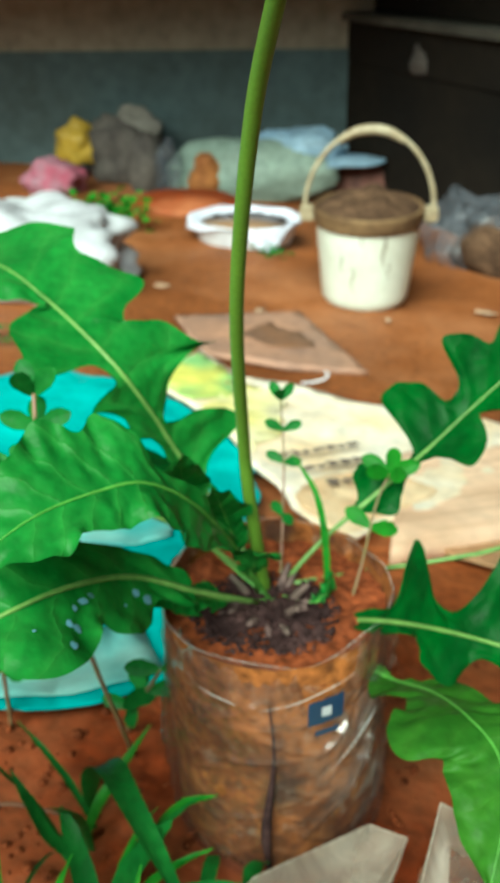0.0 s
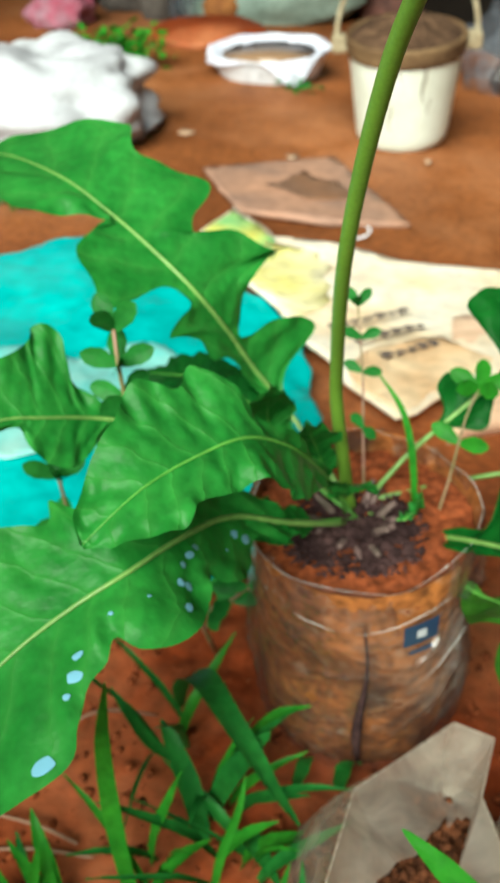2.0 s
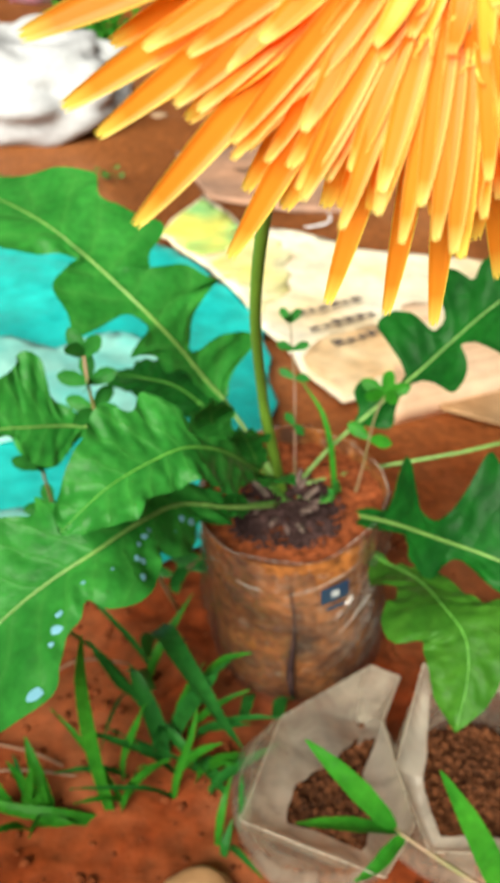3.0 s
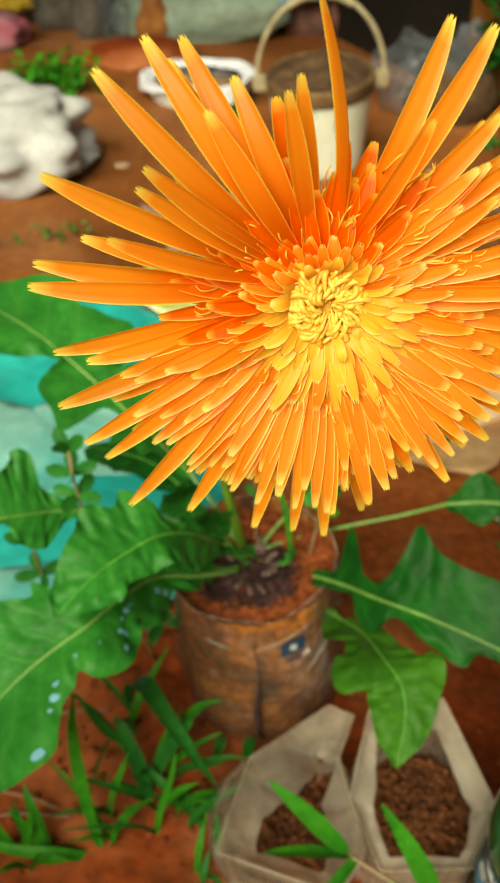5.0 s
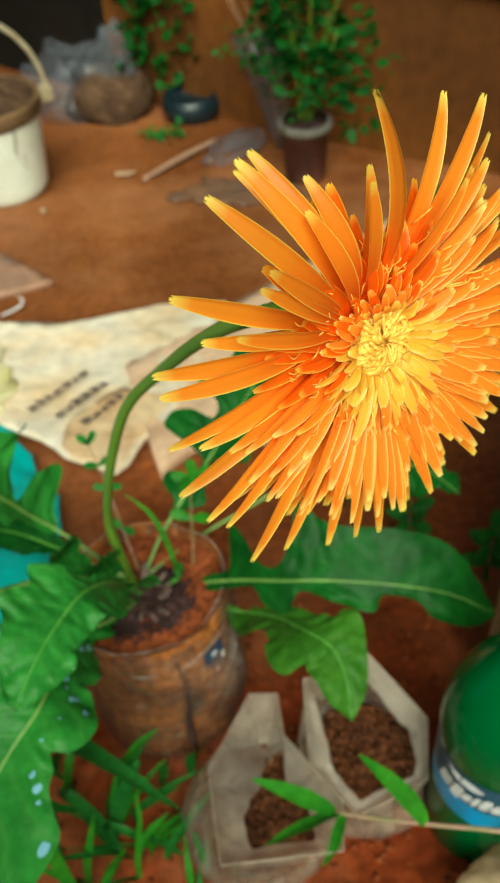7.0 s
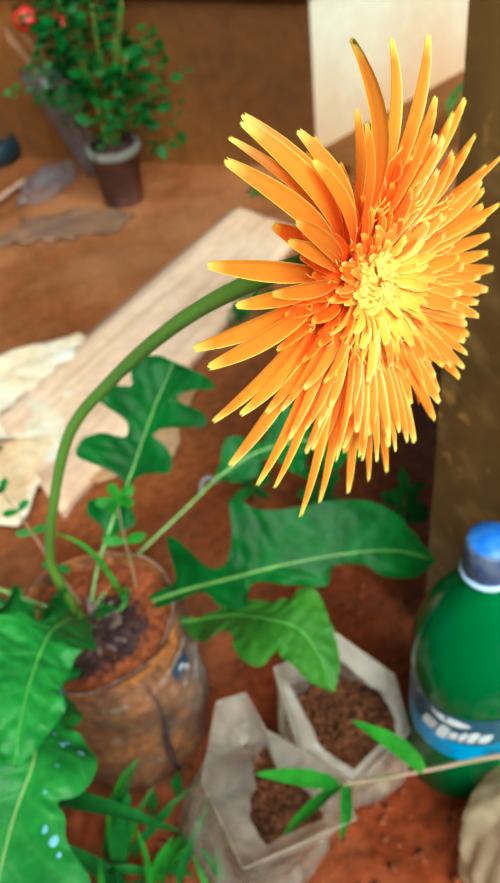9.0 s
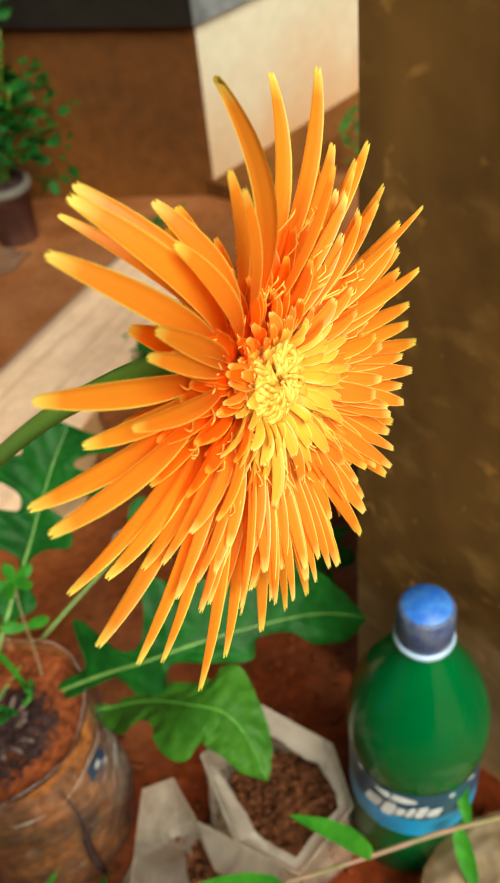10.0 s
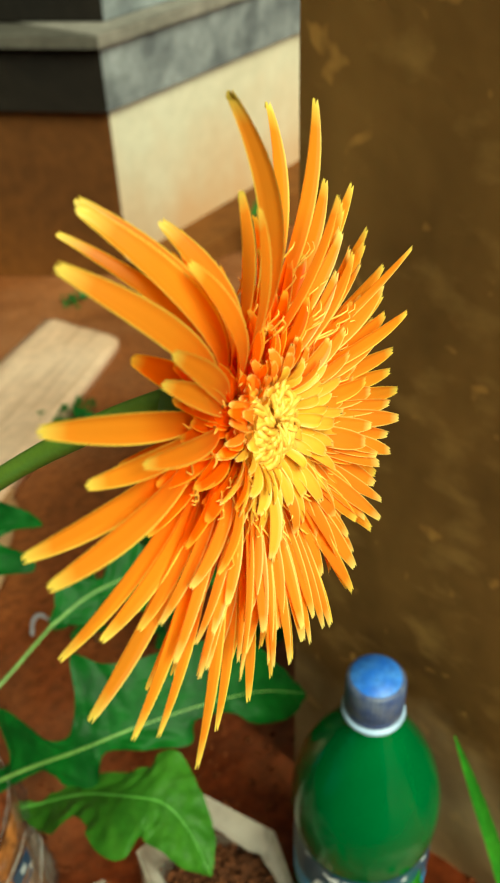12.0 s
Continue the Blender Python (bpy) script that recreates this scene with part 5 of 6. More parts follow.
def bottle():
    base = Vector((0.296, 0.276, -0.008))
    top = Vector((0.2965, 0.2775, 0.2165))
    b = empty("soda_bottle")
    b.matrix_world = Matrix.Translation(base) @ (top - base).to_track_quat("Z", "Y").to_matrix().to_4x4() @ Matrix.Rotation(radians(0), 4, "Z")
    tagged(b, "full green plastic soda bottle with a blue cap", "bottle")
    H = (top - base).length
    prof = [(0.012, 0.002), (0.026, 0.0), (0.033, 0.006), (0.035, 0.016), (0.0345, 0.045), (0.0335, 0.064), (0.0335, 0.112), (0.0348, 0.119), (0.0355, 0.128), (0.0348, 0.142), (0.0320, 0.155), (0.0270, 0.168), (0.0205, 0.181), (0.0145, 0.192), (0.0118, 0.198), (0.0112, 0.204)]
    part("body", lathe(prof, 56), M_BOTTLE, b, "translucent green plastic body")
    ring = lathe([(0.0112, 0.2010), (0.0135, 0.2013), (0.0138, 0.2023), (0.0135, 0.2034), (0.0115, 0.2040)], 40)
    part("neck_ring", ring, M_RING, b, "pale plastic neck ring")
    # ribbed cap
    bm = bmesh.new()
    seg = 120
    rows = [(0.0122, 0.2045), (0.0126, 0.2050), (0.0126, 0.2070), (0.0122, 0.2076), (0.0125, 0.2082), (0.0123, H - 0.0016), (0.0114, H - 0.0002), (0.0106, H)]
    rings = []
    for j, (r, z) in enumerate(rows):
        rib = 0.00035 if 4 <= j <= 5 else 0.0
        rings.append([bm.verts.new(((r + (rib if i % 3 == 0 else 0)) * math.cos(2 * math.pi * i / seg), (r + (rib if i % 3 == 0 else 0)) * math.sin(2 * math.pi * i / seg), z)) for i in range(seg)])
    for p, q in zip(rings, rings[1:]):
        for i in range(seg):
            bm.faces.new((p[i], p[(i + 1) % seg], q[(i + 1) % seg], q[i]))
    cap = part("cap", bm, M_CAPSIDE, b, "blue screw cap, scuffed round its side")
    part("cap_top", lathe([(0.0109, H - 0.0006), (0.0106, H + 0.0003), (0.0004, H + 0.0006)], 48), M_CAP, cap)

    def sheet(name, a0, a1, z0, z1, mat, r, top_wave=0.0, label=""):
        v, k = [], 40
        for j in range(5):
            for i in range(k + 1):
                a = radians(a0 + (a1 - a0) * i / k)
                z = z0 + (z1 - z0) * j / 4 + (top_wave * math.sin(i * 0.5) if j == 4 else 0)
                v.append((r * math.cos(a), r * math.sin(a), z))
        f = [(j * (k + 1) + i, j * (k + 1) + i + 1, (j + 1) * (k + 1) + i + 1, (j + 1) * (k + 1) + i) for j in range(4) for i in range(k)]
        ob = mesh(name, v, f, mat, b)
        if label:
            tagged(ob, label)
        return ob

    sheet("label_band", 0, 360, 0.086, 0.114, M_NAVY, 0.0342, 0.0, "navy label band with plain white shapes")
    sheet("label_foot", 0, 360, 0.067, 0.086, M_LABELBLUE, 0.0342, 0.0, "bright blue lower label band")

    def shape(name, pts, mat, r):
        v = [(r * math.cos(a), r * math.sin(a), z) for a, z in pts]
        mesh(name, v, [tuple(range(len(v)))], mat, b)

    # slanted white shapes and a burst above them
    toward = b.matrix_world.to_3x3().inverted() @ Vector((0.06 - 0.296, 0.10 - 0.277, 0.0))
    face = math.atan2(toward.y, toward.x)
    rnd = random.Random(4)
    for i, (w, h, drop) in enumerate(((0.26, 0.0125, 0), (0.19, 0.0125, 0.003), (0.13, 0.0092, 0), (0.09, 0.0115, 0), (0.15, 0.0125, 0), (0.20, 0.0092, 0))):
        a = face - 0.80 + (0, 0.29, 0.51, 0.67, 0.79, 0.97)[i]
        z0 = 0.0878 + 0.0005 * i
        lean = 0.09 * h / 0.012
        out = []
        for k in range(16):
            c, s = math.cos(k * math.pi / 8), math.sin(k * math.pi / 8)
            q = 0.5 + 0.5 * math.copysign(abs(s) ** 0.5, s)
            out.append((a + w * (0.5 + 0.5 * math.copysign(abs(c) ** 0.5, c)) + lean * q, z0 - drop * (1 - q) + h * q))
        shape("label_mark", out, M_LABELWHITE, 0.0346)
    shape("label_burst", [(face - 0.25 + 0.30 * math.cos(k * 0.449), 0.1080 + 0.0036 * math.sin(k * 0.449)) for k in range(14)], M_LABELWHITE, 0.0347)
    for s in (-1, 1):
        shape("label_flash", [(face + s * 0.55, 0.107), (face + s * 0.95, 0.112), (face + s * 0.98, 0.1135), (face + s * 0.5, 0.1095)], M_LABELWHITE, 0.0346)


# ---- yard things ----
def bucket():
    b = empty("bucket")
    b.matrix_world = Matrix.Translation(on_ground(0.204, 1.655, 0.004)) @ pose(0, 0, 0, 1.0, 0, 0)
    tagged(b, "cream plastic bucket heaped with dry soil, handle up", "bucket")
    wall = [(0.060, 0.0), (0.071, 0.003), (0.0765, 0.012), (0.078, 0.02), (0.0787, 0.027), (0.0908, 0.143), (0.0914, 0.1495), (0.0916, 0.150), (0.093, 0.150), (0.093, 0.156), (0.0885, 0.156), (0.0755, 0.02), (0.0004, 0.014)]
    part("body", lathe(wall, 56), M_WHITE, b)
    rim = lathe([(0.0900, 0.146), (0.0945, 0.147), (0.0953, 0.150), (0.0963, 0.168), (0.0965, 0.170), (0.0950, 0.175), (0.0905, 0.175), (0.0895, 0.160)], 56, 0.004)
    part("rim", rim, M_RIMSOIL, b, "soil-stained yellowed rim")
    bm = bmesh.new()
    n = 22
    g = {}
    for j in range(-n, n + 1):
        for i in range(-n, n + 1):
            r = math.hypot(i, j) / n
            if r <= 1:
                x, y = i / n * 0.093, j / n * 0.093
                g[i, j] = bm.verts.new((x, y, 0.168 + 0.030 * (1 - r ** 2) * (1 + 0.6 * noise.noise((x * 25, y * 25, 3))) + 0.010 * noise.noise((x * 60, y * 60, 1)) * (1 - r)))
    for (i, j), v in g.items():
        if all(k in g for k in ((i + 1, j), (i + 1, j + 1), (i, j + 1))):
            bm.faces.new((v, g[i + 1, j], g[i + 1, j + 1], g[i, j + 1]))
    part("heaped_soil", bm, M_BUCKSOIL, b, "heaped dry brown soil")
    pts = [Vector((0.112 * math.cos(radians(a)) , 0.012 * math.sin(radians(a)), 0.160 + 0.138 * math.sin(radians(a)))) for a in range(0, 181, 15)]
    h = part("handle", tube(pts, [0.0046] * 4, 10, 48), M_HANDLE, b, "arched yellowed plastic handle")
    part("grip", tube([p + Vector((0, 0, -0.001)) for p in pts[4:9]], [0.006, 0.0085, 0.0085, 0.006], 10, 20), M_HANDLE, h)
    for s in (-1, 1):
        part("ear", box(s * 0.107 - 0.012, s * 0.107 + 0.012, -0.012, 0.012, 0.146, 0.172, 0.003), M_HANDLE, b, smooth=False)
    for a, z0, ln, w in ((-72, 0.128, 0.055, 0.0030), (-96, 0.140, 0.030, 0.0018), (-120, 0.090, 0.030, 0.0016), (-64, 0.08, 0.03, 0.0014), (-106, 0.07, 0.045, 0.0016)):
        v = []
        for k in range(7):
            z = z0 + 0.018 - ln * k / 6
            r = 0.0770 + (z - 0.012) / 0.138 * 0.0142 + 0.0007
            aa = radians(a + 1.5 * math.sin(k * 1.2))
            hw = w / r * (0.4 + 0.6 * math.sin(math.pi * min(1, k / 6 + 0.15)))
            v += [(r * math.cos(aa - hw), r * math.sin(aa - hw), z), (r * math.cos(aa + hw), r * math.sin(aa + hw), z)]
        mesh("stain", v, [(2 * k, 2 * k + 1, 2 * k + 3, 2 * k + 2) for k in range(6)], M_STAIN, b)


def draped(name, corners, mat, up=0.004, thick=0.0015, res=0.018, crumple=0.006, freq=14, label="", cat="sheet", seed=0, ragged=0.008, sub=None):
    """A thin sheet with an uneven outline, laid over the ground."""
    cs = [Vector(c) for c in corners]

    def inside(x, y):
        c = False
        for (x0, y0), (x1, y1) in zip(cs, cs[1:] + cs[:1]):
            if (y0 > y) != (y1 > y) and x < (x1 - x0) * (y - y0) / (y1 - y0) + x0:
                c = not c
        return c

    def height(x, y):
        return ground_z(x, y) + up + crumple * (0.5 + 0.5 * noise.noise((x * freq, y * freq, seed))) + 0.4 * crumple * abs(noise.noise((x * freq * 2.6, y * freq * 2.6, seed + 7)))

    bm = bmesh.new()
    loop = []
    for p, q in zip(cs, cs[1:] + cs[:1]):
        k = max(2, int((q - p).length / res))
        for i in range(k):
            r = p.lerp(q, i / k)
            d = (q - p).normalized()
            r = r + Vector((-d.y, d.x)) * ragged * noise.noise((r.x * 30, r.y * 30, seed + 3))
            loop.append(bm.verts.new((r.x, r.y, 0)))
    bm.faces.new(loop)
    bmesh.ops.triangulate(bm, faces=bm.faces[:])
    xs = [v.co.x for v in bm.verts]
    ys = [v.co.y for v in bm.verts]
    for i in range(1, int((max(xs) - min(xs)) / res)):
        bmesh.ops.bisect_plane(bm, geom=bm.verts[:] + bm.edges[:] + bm.faces[:], plane_co=(min(xs) + i * res, 0, 0), plane_no=(1, 0, 0))
    for i in range(1, int((max(ys) - min(ys)) / res)):
        bmesh.ops.bisect_plane(bm, geom=bm.verts[:] + bm.edges[:] + bm.faces[:], plane_co=(0, min(ys) + i * res, 0), plane_no=(0, 1, 0))
    for v in bm.verts:
        v.co.z = height(v.co.x, v.co.y)
    ext = bmesh.ops.extrude_face_region(bm, geom=bm.faces[:])
    for v in [g for g in ext["geom"] if isinstance(g, bmesh.types.BMVert)]:
        v.co.z += thick
    bmesh.ops.recalc_face_normals(bm, faces=bm.faces)
    ob = part(name, bm, mat, sub)
    if not sub:
        tagged(ob, label, cat)
    return ob


def sheets():
    sheet = draped("plastic_sheet", [(-0.62, 0.93), (-0.26, 1.00), (-0.18, 1.085), (-0.07, 1.055), (0.00, 0.99), (0.085, 0.86), (0.115, 0.70), (0.085, 0.505), (0.03, 0.470), (-0.10, 0.425), (-0.55, 0.38)], M_MAT, 0.006, 0.0012, 0.02, 0.016, 11,
                   "creased turquoise plastic sheet spread on the soil", "plastic sheet", 1)
    draped("pale_edge", [(-0.50, 0.395), (-0.10, 0.432), (0.03, 0.478), (0.075, 0.508), (0.05, 0.555), (-0.12, 0.50), (-0.5, 0.46)], M_MATPALE, 0.0095, 0.0008, 0.02, 0.016, 11, seed=1, sub=sheet, ragged=0.004)
    draped("pale_print", [(-0.40, 0.62), (-0.10, 0.60), (0.03, 0.66), (0.05, 0.76), (-0.05, 0.80), (-0.32, 0.72)], M_MATPALE, 0.0095, 0.0008, 0.02, 0.016, 11, seed=1, sub=sheet, ragged=0.02)
    board = draped("cardboard_sheet", [(-0.06, 1.06), (-0.022, 1.205), (0.04, 1.115), (0.11, 1.10), (0.21, 1.05), (0.315, 1.055), (0.405, 1.03), (0.385, 0.95), (0.345, 0.90), (0.265, 0.80), (0.235, 0.765), (0.172, 0.708), (0.122, 0.775), (0.075, 0.87), (0.02, 0.97)], M_CARD, 0.012, 0.003, 0.02, 0.012, 9,
                   "weathered printed cardboard sheet, stained and curling", "cardboard", 5)
    draped("green_print", [(-0.055, 1.06), (-0.022, 1.19), (0.035, 1.11), (0.045, 1.03), (0.0, 0.995)], M_SHEETPRINT, 0.0165, 0.0008, 0.02, 0.012, 9, seed=5, sub=board, ragged=0.01)
    draped("yellow_print", [(0.03, 1.08), (0.10, 1.06), (0.11, 0.92), (0.09, 0.86), (0.02, 0.98)], M_CARDYEL, 0.0163, 0.0008, 0.02, 0.012, 9, seed=5, sub=board, ragged=0.02)
    draped("stained_edge", [(0.172, 0.716), (0.13, 0.775), (0.16, 0.83), (0.22, 0.86), (0.26, 0.82), (0.225, 0.765)], M_CARDSTAIN, 0.0161, 0.0008, 0.02, 0.012, 9, seed=5, sub=board, ragged=0.012)
    rnd = random.Random(9)
    # faded dark print as plain bars
    for row in range(3):
        x, y = 0.118 + 0.024 * row, 0.848 - 0.026 * row
        for i in range(7 - row):
            w = rnd.uniform(0.006, 0.013)
            p = Vector((x, y))
            d = Vector((0.80, 0.60))
            q = Vector((-0.60, 0.80))
            h = rnd.uniform(0.007, 0.013)
            c = [p, p + d * w, p + d * w + q * h * 0.6, p + q * h]
            z = ground_z(x, y) + 0.0285
            mesh("print_bar", [(v.x, v.y, z + 0.012 * 0.0) for v in c], [(0, 1, 2, 3)], M_INK, board, smooth=False)
            x, y = x + d.x * (w + 0.005), y + d.y * (w + 0.005)
    # second, brownish sheet under the pale one
    draped("damp_cardboard", [(0.24, 0.79), (0.32, 0.875), (0.42, 0.97), (0.50, 0.93), (0.44, 0.80), (0.34, 0.70), (0.26, 0.72)], M_CARDWET, 0.004, 0.003, 0.025, 0.008, 9, "damp brown cardboard lying flat on the soil", "cardboard", 8)


def plank():
    a, b = Vector((0.816, 1.244)), Vector((0.818, 1.066))
    c, d = Vector((0.215, 0.70)), Vector((0.235, 0.92))
    n = 40
    bm = bmesh.new()
    rows = []
    for i in range(n + 1):
        t = i / n
        l, r = d.lerp(a, t), c.lerp(b, t)
        ring = []
        for k in range(9):
            p = r.lerp(l, k / 8)
            z = 0.002 * noise.noise((t * 40, k * 0.9, 2))
            edge = -0.004 if k in (0, 8) else 0
            ring.append((p.x, p.y, ground_z(p.x, p.y) + 0.024 + z + edge))
        rows.append([bm.verts.new(p) for p in ring] + [bm.verts.new((ring[-1][0], ring[-1][1], ring[-1][2] - 0.022)), bm.verts.new((ring[0][0], ring[0][1], ring[0][2] - 0.022))])
    m = 11
    for p, q in zip(rows, rows[1:]):
        for k in range(m):
            bm.faces.new((p[k], p[(k + 1) % m], q[(k + 1) % m], q[k]))
    bm.faces.new(rows[0][::-1])
    bm.faces.new(rows[-1])
    bmesh.ops.recalc_face_normals(bm, faces=bm.faces)
    tagged(part("plank", bm, M_PLANK), "wide pale wooden board lying on the soil", "plank")


def flat_stone():
    draped("flat_tile", [(-0.097, 1.397), (0.094, 1.50), (0.205, 1.215), (0.10, 1.20), (-0.02, 1.225)], M_TILE, 0.003, 0.008, 0.03, 0.002, 6, "flat muddy brown tile lying on the soil", "tile", 3, ragged=0.004)
    draped("dark_stain", [(0.01, 1.33), (0.05, 1.40), (0.11, 1.37), (0.13, 1.30), (0.07, 1.28)], M_WET, 0.0115, 0.0006, 0.02, 0.002, 6, seed=3, sub=bpy.data.objects["flat_tile"], ragged=0.025)


def tray():
    t = empty("tray")
    t.matrix_world = Matrix.Translation(on_ground(-0.062, 2.045, 0.004)) @ pose(0, 0, 0, 0, 0, -6) @ Matrix.Diagonal((0.8, 0.58, 0.68, 1))
    tagged(t, "white enamel basin draped with pale cloth, on the soil", "basin")
    part("basin", lathe([(0.115, 0.0), (0.130, 0.004), (0.1325, 0.011), (0.152, 0.064), (0.154, 0.07), (0.162, 0.075), (0.162, 0.079), (0.148, 0.078), (0.112, 0.010), (0.0004, 0.008)], 48), M_TRAY, t)
    bm = bmesh.new()
    seg, rows = 64, 12
    rings = []
    for j in range(rows):
        u = j / (rows - 1)
        ring = []
        for i in range(seg):
            a = 2 * math.pi * i / seg
            hang = 1.6 * math.exp(-((a - 5.2) / 0.35) ** 2) + 1.3 * math.exp(-((a - 3.3) / 0.5) ** 2) + 0.3 * math.sin(a * 5)
            if u < 0.45:
                r, z = 0.124 + 0.040 * u / 0.45, 0.068 + 0.014 * math.sin(u / 0.45 * 1.57)
            else:
                k = (u - 0.45) / 0.55
                r, z = 0.164 + 0.006 * k * hang, 0.082 - (0.006 + 0.034 * hang) * k
            r += 0.0015 * math.sin(a * 11) * u
            ring.append(bm.verts.new((r * math.cos(a), r * math.sin(a), z + 0.004 * noise.noise((math.cos(a) * 4, math.sin(a) * 4, u * 4)))))
        rings.append(ring)
    for p, q in zip(rings, rings[1:]):
        for i in range(seg):
            bm.faces.new((p[i], p[(i + 1) % seg], q[(i + 1) % seg], q[i]))
    part("cloth", bm, M_CLOTH, t, "pale bluish cloth over the basin's edge")
    part("water", lathe([(0.140, 0.066), (0.0004, 0.067)], 40), M_MUD, t, "muddy water in the basin")


def lump(name, at, size, mat, label, cat, seed=0, rough=0.25, flat=-0.6, turn=0.0, sub=4, creases=3.5):
    bm = bmesh.new()
    bmesh.ops.create_icosphere(bm, subdivisions=sub, radius=1.0)
    for v in bm.verts:
        p = v.co.copy()
        q = p + Vector((seed * 3.1, seed, 0))
        k = 1 + rough * noise.noise(q * 1.6) + rough * 0.7 * abs(noise.noise(q * creases)) + rough * 0.08 * noise.noise(q * 9)
        v.co = Vector((p.x * size[0] * k, p.y * size[1] * k, max(flat, p.z * k) * size[2]))
    ob = part(name, bm, mat)
    ob.matrix_world = Matrix.Translation(on_ground(at[0], at[1], -flat * size[2] - 0.004 + (at[2] if len(at) > 2 else 0))) @ pose(0, 0, 0, 0, 0, turn)
    return tagged(ob, label, cat)


def clutter():
    sack = lump("white_sack", (-0.43, 1.56), (0.20, 0.145, 0.105), M_SACK, "crumpled white woven sack on the soil", "sack", 1, 0.40, -0.5, 10, 5, 2.3)
    corner = draped("sack_corner", [(-0.33, 1.47), (-0.27, 1.62), (-0.195, 1.59), (-0.24, 1.50)], M_SACK, 0.01, 0.003, 0.02, 0.02, 16, "", "", 4)
    corner.parent, corner.matrix_parent_inverse = sack, sack.matrix_world.inverted()
    lump("pale_sack", (-0.10, 2.56), (0.23, 0.10, 0.10), M_PALEGREEN, "pale green stuffed sack by the wall", "sack", 2, 0.22)
    lump("blue_sheet", (0.02, 2.58, 0.10), (0.12, 0.07, 0.055), M_PALEBLUE, "bundled pale blue plastic sheet on a sack", "plastic sheet", 3, 0.35)
    lump("orange_rag", (-0.215, 2.50), (0.055, 0.05, 0.075), M_ORANGE, "orange-brown rag heaped by a sack", "cloth", 4, 0.25)
    lump("yellow_bag", (-0.61, 2.62, 0.05), (0.06, 0.05, 0.065), M_YELLOW, "bright yellow plastic bag in a rubbish heap", "bag", 5, 0.3)
    lump("grey_rag", (-0.47, 2.62), (0.11, 0.07, 0.11), M_GREYRAG, "grey-brown bundle of rags by the wall", "cloth", 6, 0.35)
    lump("pale_wrap", (-0.44, 2.64, 0.10), (0.07, 0.04, 0.06), M_LEDGE, "pale grey plastic bundle on a rubbish heap", "bag", 7, 0.3)
    lump("dark_bin", (-0.395, 2.52), (0.05, 0.045, 0.095), M_GREYRAG, "dark grey container standing in rubbish", "container", 8, 0.08)
    lump("clear_wrap", (-0.325, 2.50), (0.035, 0.03, 0.09), M_CLEARBAG, "clear plastic wrap standing in rubbish", "plastic", 9, 0.3)
    lump("pink_cloth", (-0.63, 2.42), (0.08, 0.06, 0.05), M_PINKCLOTH, "pink and mauve crumpled cloth", "cloth", 10, 0.35)
    lump("soil_mound", (-0.25, 2.33), (0.14, 0.09, 0.035), M_SOIL, "low mound of red soil", "soil", 11, 0.2, -0.3)
    lump("box", (0.20, 2.62), (0.10, 0.06, 0.075), M_FARPOT, "dark brown box behind the bucket", "box", 12, 0.06)
    lump("folded_plastic", (0.14, 2.56, 0.11), (0.12, 0.07, 0.010), M_PALEBLUE, "pale blue folded plastic lying on a box", "plastic", 13, 0.1)
    # clear bags of soil behind the bucket
    lump("soil_sack", (0.50, 2.02), (0.095, 0.07, 0.075), M_BUCKSOIL, "brown soil in a clear bag", "bag", 14, 0.2)
    lump("clear_bag", (0.42, 2.06), (0.085, 0.07, 0.10), M_CLEARBAG, "dusty clear plastic bag beside the bucket", "bag", 15, 0.35)
    lump("bag_neck", (0.52, 2.0, 0.07), (0.035, 0.02, 0.085), M_CLEARBAG, "twisted neck of a clear plastic bag", "bag", 16, 0.35)
    lump("grey_packet", (0.655, 1.66), (0.075, 0.035, 0.028), M_CLEARBAG, "grey plastic packet lying on the soil", "packet", 17, 0.25, turn=25)
    lump("bag_in_shade", (0.36, 2.50, 0.36), (0.055, 0.05, 0.05), M_GREYRAG, "grey plastic bag on the house sill", "bag", 18, 0.3)
    # stick, litter, white curl
    p, q = on_ground(0.447, 1.596, 0.006), on_ground(0.640, 1.725, 0.012)
    tagged(part("stick", tube([p, p.lerp(q, 0.5) + Vector((0, 0, 0.003)), q], [0.005, 0.006, 0.005], 8, 12), M_TWIG), "short pale dry stick on the soil", "stick")
    for x, y, l, t in ((0.425, 1.64, 0.045, 10), (-0.16, 1.60, 0.03, 60), (0.03, 1.50, 0.02, 20), (0.245, 1.52, 0.012, 0)):
        w = [(x - l * 0.5, y - 0.010), (x, y - 0.015), (x + l * 0.5, y), (x + l * 0.2, y + 0.014), (x - l * 0.45, y + 0.010)]
        draped("paper_scrap", w, M_LITTER, 0.004, 0.001, 0.012, 0.004, 40, "torn pale scrap on the soil", "litter", int(x * 50), ragged=0.004)
    p = on_ground(0.128, 1.145, 0.008)
    tagged(part("wire_curl", tube([p + Vector((-0.010, -0.004, 0)), p + Vector((0.006, 0, 0)), p + Vector((0.020, 0.003, 0.003)), p + Vector((0.025, 0.009, 0.007)), p + Vector((0.020, 0.014, 0.009))], [0.0012, 0.0016, 0.001], 6, 18), M_TRAY), "curl of white plastic strip", "litter")
    p = on_ground(0.33, 0.63, 0.005)
    tagged(part("plastic_curl", tube([p, p + Vector((0.006, 0.004, 0.01)), p + Vector((0.012, 0, 0.016)), p + Vector((0.016, -0.006, 0.01))], [0.0016, 0.0022, 0.001], 6, 12), M_SACK), "small curl of white plastic", "litter")
